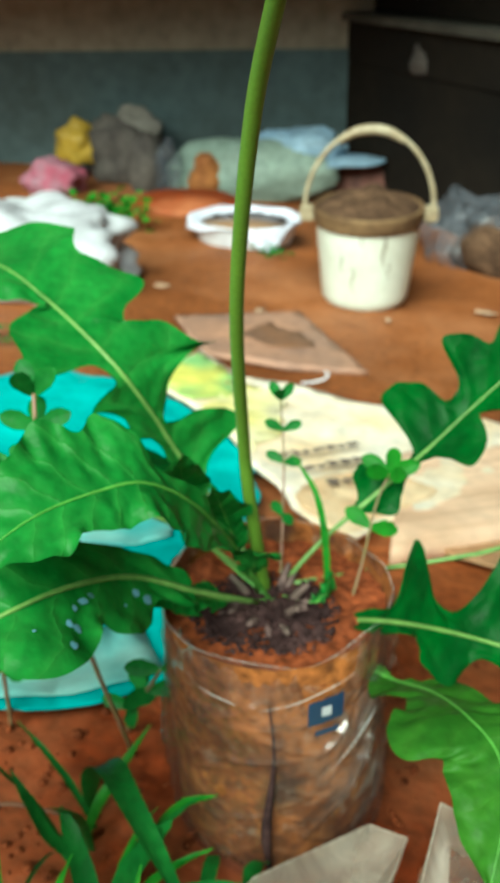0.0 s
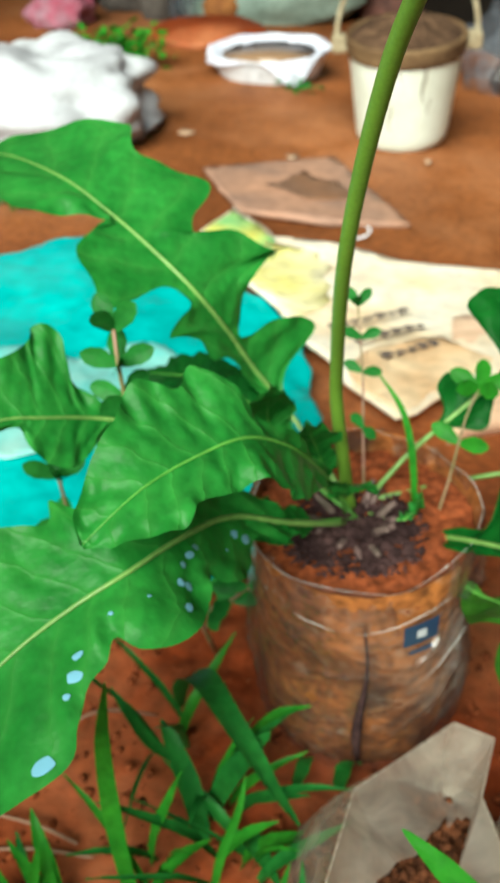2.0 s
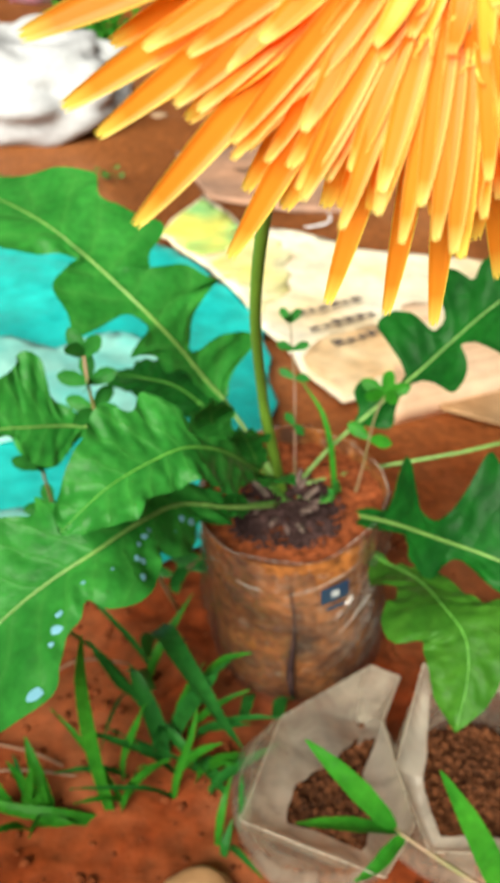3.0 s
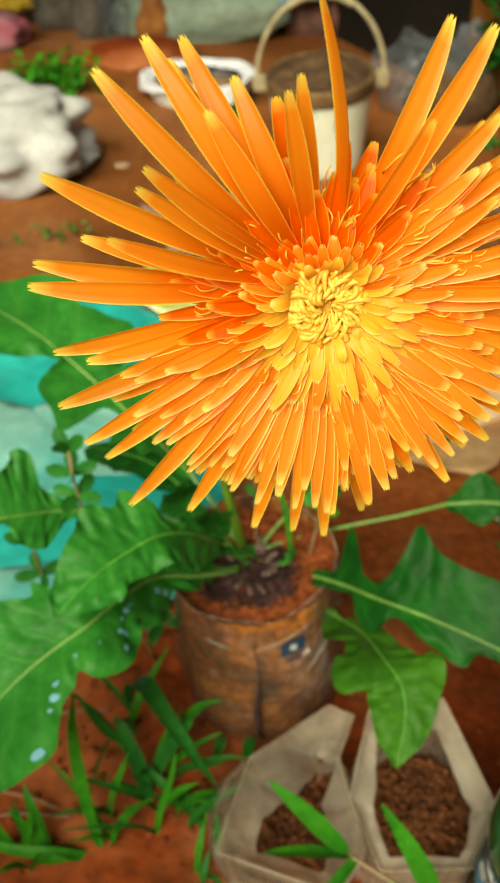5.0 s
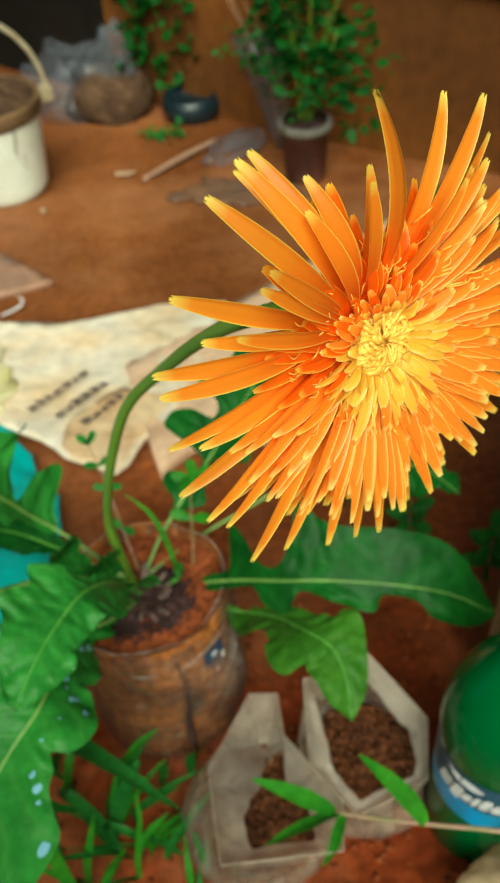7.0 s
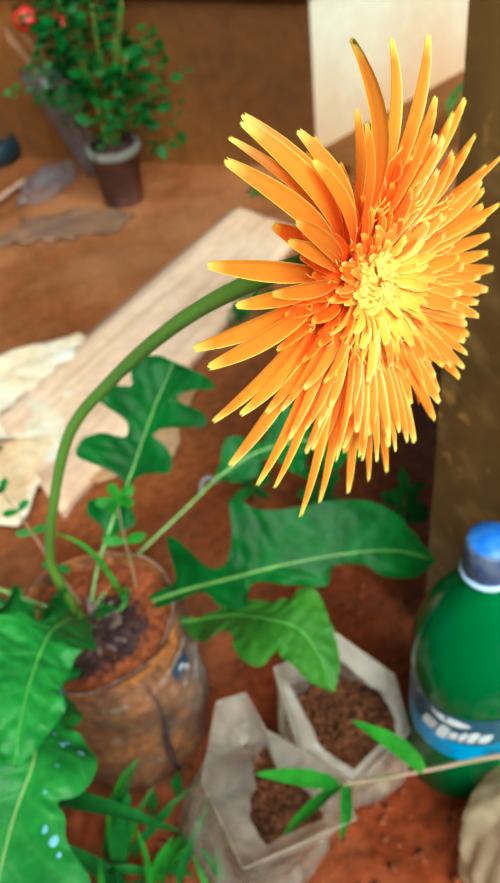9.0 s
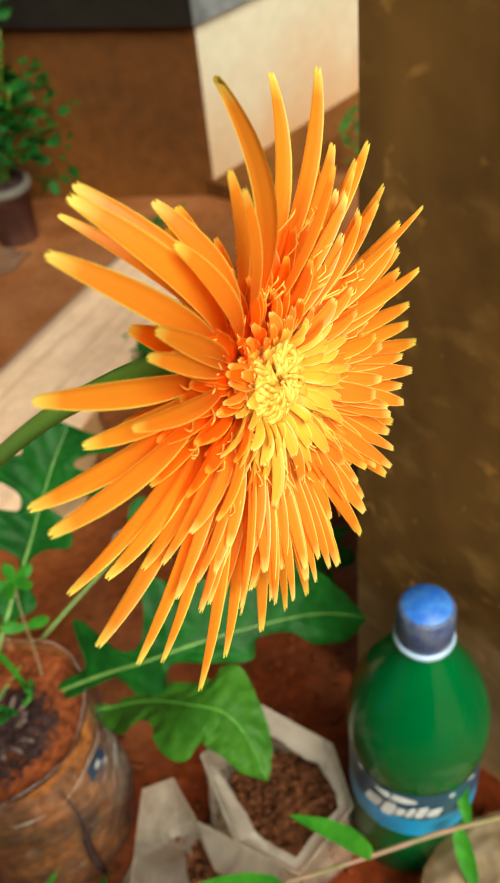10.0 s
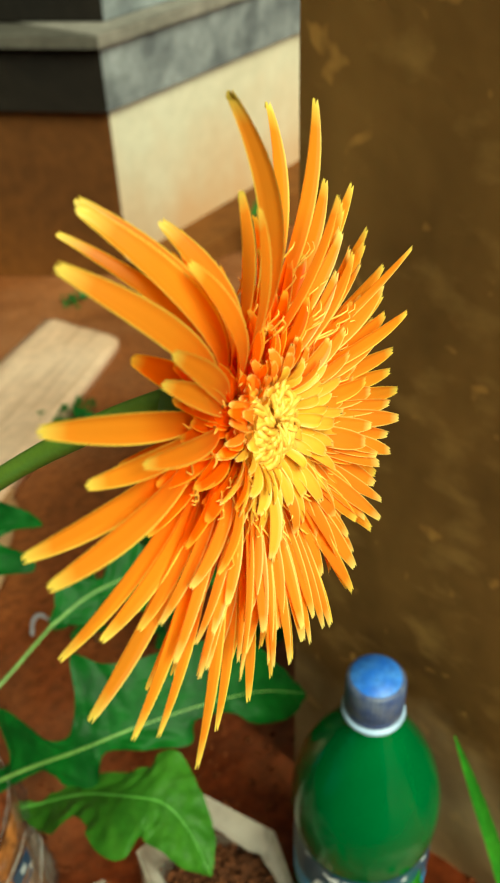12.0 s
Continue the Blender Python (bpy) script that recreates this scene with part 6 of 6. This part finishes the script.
    draped("damp_patch", [(0.46, 1.49), (0.55, 1.56), (0.66, 1.50), (0.71, 1.40), (0.64, 1.36), (0.56, 1.42)], M_WET, -0.008, 0.003, 0.02, 0.014, 34, "damp grey earth patch", "soil", 6, ragged=0.03)


def cluster(name, parent, rnd, centre, spread, n, size, mat, drop=0.2):
    """Many small leaves round a point, one mesh."""
    verts, uvs, faces = [], [], []
    for _ in range(n):
        d = Vector((rnd.gauss(0, 1), rnd.gauss(0, 1), rnd.gauss(0, 1)))
        p = Vector(centre) + Vector((d.x * spread[0], d.y * spread[1], d.z * spread[2])) * 0.5
        a = Vector((rnd.uniform(-1, 1), rnd.uniform(-1, 1), rnd.uniform(-0.6, 0.5))).normalized()
        b = a.cross(Vector((rnd.uniform(-1, 1), rnd.uniform(-1, 1), 1))).normalized()
        c = a.cross(b)
        s = size * rnd.uniform(0.6, 1.3)
        k = len(verts)
        for u, v, h in ((0, 0, 0), (0.35, 0.32, 0.06), (0.7, 0.25, 0.04), (1, 0, -0.08), (0.7, -0.25, 0.04), (0.35, -0.32, 0.06), (0.5, 0, -0.02)):
            verts.append(p + a * u * s + b * v * s + c * h * s)
            uvs.append((u, 0.5 + v))
        faces += [(k, k + 1, k + 6), (k + 1, k + 2, k + 6), (k + 2, k + 3, k + 6), (k + 3, k + 4, k + 6), (k + 4, k + 5, k + 6), (k + 5, k, k + 6)]
    return uv_mesh(name, verts, uvs, faces, mat, parent)


def foliage(parent, clumps):
    """Joins leaf clumps into one part of many small leaves."""
    bm = bmesh.new()
    for ob in clumps:
        bm.from_mesh(ob.data)
        me = ob.data
        mats = me.materials[0]
        bpy.data.objects.remove(ob)
    part("foliage", bm, mats, parent)["kind"] = "stuff"


def far_plants():
    rnd = random.Random(21)
    # bushy plant in a brown pot
    p = empty("potted_bush", on_ground(0.732, 1.485, 0.0))
    tagged(p, "leafy green bush in a dark brown pot", "potted plant")
    part("pot", lathe([(0.034, 0.0), (0.036, 0.002), (0.044, 0.10), (0.0475, 0.101), (0.0475, 0.112), (0.041, 0.112), (0.040, 0.10), (0.0004, 0.098)], 32), M_FARPOT, p)
    part("rim", lathe([(0.0445, 0.099), (0.0495, 0.1), (0.050, 0.113), (0.041, 0.114)], 32), M_LEDGE, p, "grey dusty pot rim")
    part("soil", lathe([(0.0412, 0.1145), (0.020, 0.117), (0.0004, 0.118)], 24), M_POTSOIL, p)
    for i in range(11):
        a = i * 2.4
        top = Vector((0.05 * math.cos(a) + 0.02, 0.05 * math.sin(a), 0.32 + 0.05 * math.sin(i * 3)))
        part("branch", tube([(0.008 * math.cos(a), 0.008 * math.sin(a), 0.09), top * 0.5 + Vector((0, 0, 0.05)), top], [0.003, 0.002, 0.001], 5, 8), M_STEM, p)
    made = []
    for i in range(44):
        a, r = i * 2.4, 0.095 * math.sqrt((i + 1) / 44)
        c = (r * math.cos(a) + 0.015, r * math.sin(a), rnd.uniform(0.15, 0.50))
        made.append(cluster("leaf_clump", p, rnd, c, (0.05, 0.05, 0.05), 15, 0.026, M_LEAFDARK))
    foliage(p, made)
    # red-flowered plant leaning in a plastic sleeve
    q = empty("red_flower_plant", on_ground(0.765, 1.66, 0.0))
    tagged(q, "leaning plant with red blooms in a plastic sleeve", "potted plant")
    sleeve = lathe([(0.02, 0.005), (0.024, 0.06), (0.042, 0.18), (0.048, 0.23)], 24, 0.1)
    for v in sleeve.verts:
        v.co.x -= 0.22 * v.co.z
    part("sleeve", sleeve, M_CLEARBAG, q)
    for i in range(8):
        a = i * 0.8
        part("twig", tube([(0.01 * math.cos(a), 0.01 * math.sin(a), 0.03), (0.02 * math.cos(a) - 0.01, 0.02 * math.sin(a), 0.14), (0.06 * math.cos(a) - 0.045, 0.05 * math.sin(a), 0.31)], [0.002, 0.0016, 0.001], 5, 8), M_TWIG, q)
    made = []
    for i in range(10):
        made.append(cluster("leaf_clump", q, rnd, (rnd.uniform(-0.10, 0.04), rnd.uniform(-0.05, 0.05), rnd.uniform(0.15, 0.34)), (0.04, 0.04, 0.04), 16, 0.018, M_WEED))
    foliage(q, made)
    for x, y, z, r in ((0.002, 0.0, 0.289, 0.022), (-0.057, 0.0, 0.319, 0.022), (-0.03, 0.03, 0.36, 0.018)):
        bm = bmesh.new()
        bmesh.ops.create_icosphere(bm, subdivisions=3, radius=r)
        for v in bm.verts:
            v.co *= 1 + 0.25 * noise.noise(v.co * 130)
            v.co += Vector((x, y, z))
        part("red_bloom", bm, M_RED, q, "scarlet bloom")
    # dark bushes in the shade by the house
    s = empty("teal_pot_plant", on_ground(0.655, 1.925, 0.0))
    tagged(s, "dark leafy plant in a squat teal pot", "potted plant")
    part("pot", lathe([(0.045, 0.0), (0.062, 0.012), (0.066, 0.035), (0.058, 0.055), (0.052, 0.058), (0.048, 0.04), (0.0004, 0.04)], 32), M_TEAL, s)
    made = []
    for i in range(12):
        made.append(cluster("leaf_clump", s, rnd, (rnd.uniform(-0.12, 0.02), rnd.uniform(0.0, 0.09), rnd.uniform(0.07, 0.30)), (0.05, 0.05, 0.05), 20, 0.03, M_LEAFDARK))
    foliage(s, made)
    w = empty("low_weed_heap", on_ground(-0.40, 2.08, 0.0))
    tagged(w, "heap of pulled green weeds on the soil", "weeds")
    made = []
    for i in range(12):
        made.append(cluster("leaf_clump", w, rnd, (rnd.uniform(-0.11, 0.10), rnd.uniform(-0.05, 0.06), rnd.uniform(0.01, 0.055)), (0.05, 0.04, 0.025), 24, 0.024, M_GRASS if i % 3 else M_WEED))
    foliage(w, made)
    for at, n, sz in (((-0.30, 1.20), 5, 0.012), ((-0.42, 1.17), 4, 0.012), ((-0.20, 1.27), 3, 0.01), ((0.0, 1.93), 3, 0.012), ((0.56, 1.80), 3, 0.018), ((0.93, 1.30), 3, 0.012), ((0.60, 0.92), 4, 0.016)):
        w = empty("ground_weed", on_ground(at[0], at[1], 0.0))
        tagged(w, "small low green weed on the soil", "weed", "low weeds on the yard soil")
        made = []
        for i in range(n):
            made.append(cluster("leaf_clump", w, rnd, (rnd.uniform(-0.035, 0.035), rnd.uniform(-0.02, 0.02), rnd.uniform(0.004, 0.018)), (0.03, 0.02, 0.012), 14, sz, M_WEED))
        foliage(w, made)
    lw = empty("wall_weed", (1.315, 1.20, -0.235))
    tagged(lw, "small weed at the foot of the cream wall", "weed")
    made = []
    for i in range(4):
        made.append(cluster("leaf_clump", lw, rnd, (rnd.uniform(-0.03, 0.03), -0.02, rnd.uniform(0.0, 0.10)), (0.03, 0.02, 0.04), 12, 0.018, M_WEED))
    foliage(lw, made)


def blade(parent, pts, w, mat=None, side=(1, 0, 0), name="blade"):
    outline = [(0, w * 0.35), (0.15, w * 0.8), (0.4, w), (0.7, w * 0.75), (0.9, w * 0.3), (1, 0.0003)]
    v, uv, f, line = blade_mesh(pts, side, outline, outline, rows=20, cols=2, fold=0.25, wave=0.0006, seed=w * 900)
    return uv_mesh(name, v, uv, f, mat or M_GRASS, parent)


def grass_tuft(at, blades, label="tuft of bright green grass on the soil"):
    g = empty("grass_tuft", on_ground(*at))
    tagged(g, label, "grass", "grass tufts round the grow bag")
    o = g.location
    for pts, w, sd, dark in blades:
        blade(g, [Vector(p) - o for p in pts], w, M_WEED if dark else M_GRASS, sd)
    return g


def foreground_plants():
    gz = ground_z
    grass_tuft((0.061, 0.306), [([(0.061, 0.306, 0.012), (0.055, 0.322, 0.055), (0.054, 0.335, 0.095), (0.060, 0.340, 0.130)], 0.0038, (1, 0.2, 0), 0),
                             ([(0.060, 0.305, 0.012), (0.040, 0.300, 0.028), (0.012, 0.300, 0.034), (-0.02, 0.31, 0.03)], 0.0036, (0.2, 1, 0.3), 0),
                             ([(0.063, 0.308, 0.012), (0.072, 0.315, 0.030), (0.080, 0.322, 0.036), (0.090, 0.33, 0.034)], 0.004, (0.4, -0.8, 0.3), 0)])
    grass_tuft((0.092, 0.345), [([(0.060, 0.408, 0.000), (0.066, 0.404, 0.032), (0.080, 0.388, 0.058), (0.096, 0.366, 0.062), (0.112, 0.350, 0.048), (0.125, 0.341, 0.028)], 0.0068, (0.5, 0.6, -0.3), 1),
                             ([(0.082, 0.350, 0.004), (0.092, 0.356, 0.030), (0.104, 0.362, 0.048), (0.112, 0.366, 0.058)], 0.0055, (0.7, -0.5, 0.2), 1),
                             ([(0.098, 0.330, 0.006), (0.110, 0.334, 0.022), (0.128, 0.338, 0.024), (0.152, 0.345, 0.016)], 0.0052, (0.2, -0.8, 0.5), 0),
                             ([(0.090, 0.318, 0.010), (0.094, 0.325, 0.030), (0.101, 0.335, 0.048), (0.104, 0.345, 0.060)], 0.0022, (0.9, 0.2, 0), 0),
                             ([(0.084, 0.335, 0.008), (0.078, 0.350, 0.030), (0.070, 0.362, 0.048), (0.064, 0.37, 0.055)], 0.0050, (0.6, 0.6, 0.1), 1),
                             ([(0.100, 0.345, 0.004), (0.104, 0.338, 0.018), (0.110, 0.330, 0.020), (0.118, 0.322, 0.012)], 0.005, (0.6, 0.5, -0.3), 1),
                             ([(0.120, 0.372, 0.0), (0.124, 0.374, 0.015), (0.126, 0.372, 0.026), (0.125, 0.368, 0.034)], 0.0036, (0.9, 0.1, 0), 1),
                             ([(0.140, 0.372, 0.0), (0.142, 0.374, 0.014), (0.146, 0.372, 0.026), (0.150, 0.368, 0.032)], 0.0040, (0.9, 0.1, 0), 1),
                             ([(0.070, 0.375, 0.004), (0.056, 0.372, 0.03), (0.048, 0.374, 0.052), (0.04, 0.38, 0.062)], 0.0028, (0.6, 0.6, 0), 1)], "tuft of broad dark grass blades beside the grow bag")
    grass_tuft((0.018, 0.30), [([(0.020, 0.300, 0.016), (0.022, 0.303, 0.035), (0.026, 0.306, 0.050), (0.028, 0.310, 0.060)], 0.0026, (0.9, 0.2, 0), 0),
                            ([(0.020, 0.300, 0.016), (0.012, 0.303, 0.030), (0.006, 0.308, 0.044), (0.002, 0.314, 0.052)], 0.0026, (0.8, 0.5, 0), 0),
                            ([(0.020, 0.300, 0.016), (0.030, 0.297, 0.026), (0.040, 0.296, 0.030), (0.046, 0.297, 0.028)], 0.0028, (0.3, 0.8, 0), 0)])
    grass_tuft((0.335, 0.185), [([(0.333, 0.185, 0.03), (0.333, 0.204, 0.045), (0.333, 0.221, 0.084), (0.333, 0.239, 0.123), (0.333, 0.253, 0.152)], 0.0042, (0.60, -0.78, 0.0), 0)], "single grass blade against the pillar")
    rnd = random.Random(17)
    for x, y, n, reach, dark in ((0.096, 0.326, 7, 0.05, 1), (0.062, 0.318, 6, 0.05, 0), (0.030, 0.302, 6, 0.035, 0), (0.088, 0.362, 7, 0.06, 1), (0.060, 0.392, 6, 0.07, 1), (0.118, 0.300, 5, 0.03, 1)):
        z = ground_z(x, y)
        made = []
        for i in range(n):
            a = rnd.uniform(0, 6.28)
            r, h = rnd.uniform(0.3, 1.0) * reach, rnd.uniform(0.4, 1.0) * reach
            bx, by = x + rnd.uniform(-0.012, 0.012), y + rnd.uniform(-0.012, 0.012)
            c, s = math.cos(a), math.sin(a)
            made.append(([(bx, by, z - 0.002), (bx + c * r * 0.25, by + s * r * 0.25, z + h * 0.5), (bx + c * r * 0.6, by + s * r * 0.6, z + h * 0.85), (bx + c * r, by + s * r, z + h * rnd.uniform(0.9, 1.25))], rnd.uniform(0.0012, 0.0034), (-s, c, 0.1), dark if rnd.random() < 0.8 else 1 - dark))
        grass_tuft((x, y), made, "tuft of thin dark green grass on the soil" if dark else "tuft of thin bright green grass on the soil")
    # trailing sprig in front of the bags
    s = empty("weed_sprig", (0.300, 0.226, 0.075))
    tagged(s, "trailing weed sprig with narrow bright leaves", "weed")
    o = s.location
    line = [(0.345, 0.205, 0.03), (0.318, 0.216, 0.068), (0.278, 0.238, 0.082), (0.240, 0.259, 0.083), (0.212, 0.273, 0.088), (0.198, 0.281, 0.090)]
    part("sprig_stalk", tube([Vector(p) - o for p in line], [0.0016, 0.0015, 0.0012, 0.0009], 7, 24), M_PINK, s)
    for pts, w, sd in ((((0.198, 0.281, 0.090), (0.186, 0.286, 0.106), (0.174, 0.292, 0.118), (0.161, 0.299, 0.127)), 0.0046, (0.4, 0.6, 0.5)),
                       (((0.200, 0.280, 0.090), (0.186, 0.279, 0.094), (0.172, 0.278, 0.097), (0.157, 0.277, 0.098)), 0.0048, (0.1, -0.8, 0.5)),
                       (((0.202, 0.279, 0.089), (0.196, 0.272, 0.088), (0.190, 0.266, 0.086), (0.182, 0.262, 0.082)), 0.0036, (0.6, -0.5, 0.3)),
                       (((0.240, 0.259, 0.083), (0.233, 0.266, 0.102), (0.224, 0.274, 0.120), (0.212, 0.284, 0.139)), 0.0052, (0.6, 0.5, 0.4)),
                       (((0.280, 0.237, 0.082), (0.276, 0.230, 0.075), (0.272, 0.222, 0.066), (0.268, 0.214, 0.058)), 0.0046, (0.7, -0.5, 0.3)),
                       (((0.285, 0.234, 0.081), (0.292, 0.244, 0.092), (0.298, 0.25, 0.10), (0.304, 0.256, 0.104)), 0.0036, (0.6, -0.5, 0.2))):
        blade(s, [Vector(p) - o for p in pts], w, M_GRASS, sd, "sprig_leaf")

    def fleshy(at, tips, stem_r, size, name, label, mat):
        """A weed with a reddish stem and pairs of small oval leaves."""
        w = empty(name, at[0])
        tagged(w, label, "weed", "weeds round the grow bag")
        o = Vector(at[0])
        part("stem", tube([Vector(p) - o for p in at], [stem_r, stem_r * 0.8, stem_r * 0.6], 6, 14), M_PINK, w)
        for (px, py, pz), (dx, dy, dz) in tips:
            p, d = Vector((px, py, pz)) - o, Vector((dx, dy, dz)).normalized()
            pts = [p, p + d * size * 0.35 + Vector((0, 0, size * 0.04)), p + d * size * 0.7 + Vector((0, 0, size * 0.04)), p + d * size]
            sd = d.cross(Vector((0.1, -0.8, 0.5)))
            out = [(0, 0.0006), (0.2, size * 0.16), (0.5, size * 0.26), (0.75, size * 0.22), (0.93, size * 0.10), (1, 0.0004)]
            v, uv, f, _ = blade_mesh(pts, sd, out, out, rows=10, cols=2, fold=0.2, wave=0.0)
            uv_mesh("oval_leaf", v, uv, f, mat, w)

    rnd = random.Random(31)
    def whorl(p, n, up, size):
        return [((p[0], p[1], p[2]), (math.cos(k * 6.28 / n + p[2] * 40), math.sin(k * 6.28 / n + p[2] * 40) * 0.8, up)) for k in range(n)]
    a = (0.058, 0.424, 0.188)
    fleshy([(0.070, 0.452, ground_z(0.07, 0.452)), (0.060, 0.43, 0.10), a, (0.056, 0.432, 0.214)], whorl(a, 4, 0.2, 1) + whorl((0.057, 0.428, 0.201), 4, 0.45, 1) + whorl((0.056, 0.432, 0.213), 3, 1.2, 1), 0.0013, 0.015, "purslane", "fleshy-leaved weed with a reddish stem", M_WEED)
    b = (0.146, 0.500, 0.145)
    fleshy([(0.148, 0.455, 0.112), (0.147, 0.48, 0.125), b, (0.143, 0.52, 0.168)], whorl(b, 2, 0.3, 1) + whorl((0.145, 0.51, 0.157), 2, 0.5, 1) + whorl((0.143, 0.52, 0.168), 3, 1.2, 1) + whorl((0.147, 0.478, 0.13), 2, 0.1, 1), 0.0007, 0.010, "purslane", "fleshy-leaved weed with a reddish stem", M_WEED)
    c = (0.186, 0.462, 0.150)
    fleshy([(0.180, 0.446, 0.108), (0.184, 0.452, 0.125), (0.189, 0.462, 0.150), (0.194, 0.470, 0.160)], whorl((0.194, 0.470, 0.160), 5, 0.4, 1) + whorl((0.187, 0.458, 0.140), 2, 0.3, 1), 0.0007, 0.014, "chickweed", "thin weed with bright young leaves", M_GRASS)
    fleshy([(0.062, 0.47, -0.018), (0.07, 0.455, 0.02), (0.086, 0.435, 0.055), (0.098, 0.42, 0.085)], whorl((0.07, 0.455, 0.02), 3, 0.1, 1) + whorl((0.086, 0.435, 0.055), 3, 0.1, 1) + whorl((0.078, 0.445, 0.038), 2, 0.4, 1) + whorl((0.098, 0.42, 0.085), 2, 0.2, 1), 0.0014, 0.016, "purslane", "fleshy-leaved weed leaning on the grow bag", M_WEED)
    fleshy([(0.0, 0.46, -0.01), (0.005, 0.455, 0.04), (0.01, 0.448, 0.09), (0.012, 0.445, 0.125)], whorl((0.005, 0.455, 0.04), 3, 0.2, 1) + whorl((0.01, 0.448, 0.09), 4, 0.2, 1) + whorl((0.012, 0.445, 0.125), 4, 0.7, 1), 0.0013, 0.017, "purslane", "fleshy-leaved weed with a reddish stem", M_WEED)
    for x, y in ((0.39, 0.52), (0.44, 0.60), (0.36, 0.58), (0.42, 0.45)):
        z = ground_z(x, y)
        fleshy([(x, y, z), (x - 0.005, y - 0.005, z + 0.03), (x - 0.01, y - 0.01, z + 0.06), (x - 0.012, y - 0.012, z + 0.075)], whorl((x - 0.005, y - 0.005, z + 0.03), 4, 0.2, 1) + whorl((x - 0.01, y - 0.01, z + 0.055), 4, 0.3, 1) + whorl((x - 0.012, y - 0.012, z + 0.075), 3, 0.8, 1), 0.0012, 0.022, "pillar_weed", "dull green weed growing beside the pillar", M_WEED)
    # grass strand in the grow bag, thin roots on the soil
    g = empty("grass_seedling", (0.170, 0.444, 0.110))
    tagged(g, "thin grass seedling in the grow bag", "grass")
    o = g.location
    blade(g, [Vector(p) - o for p in ((0.1695, 0.442, 0.110), (0.168, 0.450, 0.135), (0.163, 0.46, 0.155), (0.152, 0.47, 0.168))], 0.0016, M_GRASS, (0.8, 0.3, 0.2))
    for pts in (((0.05, 0.40, 0.006), (0.025, 0.385, 0.03), (0.0, 0.36, 0.028)), ((0.03, 0.33, 0.018), (0.01, 0.335, 0.022), (-0.02, 0.34, 0.02)), ((0.045, 0.325, 0.016), (0.01, 0.325, 0.021), (-0.03, 0.318, 0.023))):
        tagged(part("dry_root", tube(pts, [0.0008, 0.0009, 0.0004], 5, 14), M_TWIG), "thin dry root on the soil", "root")
    # crumbs of soil
    rnd = random.Random(8)
    ico = bmesh.new()
    bmesh.ops.create_icosphere(ico, subdivisions=1, radius=1.0)
    ico.verts.ensure_lookup_table()
    shape, tris = [v.co.copy() for v in ico.verts], [[v.index for v in f.verts] for f in ico.faces]
    verts, faces = [], []
    for i in range(2600):
        x, y = rnd.uniform(-0.12, 0.42), rnd.uniform(0.20, 0.62)
        size = 0.0007 + 0.0028 * rnd.random() ** 4
        p, first = on_ground(x, y, size * 0.2), len(verts)
        verts += [q * size * rnd.uniform(0.65, 1.3) + p for q in shape]
        faces += [[first + k for k in t] for t in tris]
    tagged(mesh("soil_crumbs", verts, faces, M_CLOD), "loose crumbs of red soil", "soil", kind="stuff")


# Pale colour for the painted highlights on the film's edge and creases.
M_CREASE = material("pale_highlight", (0.75, 0.72, 0.66), 0.15, bump=0)
sheets()
plank()
flat_stone()
bucket()
tray()
clutter()
far_plants()
grow_bag()
paint_drops()
soil_bags()
crumpled_bag()
bottle()
foreground_plants()
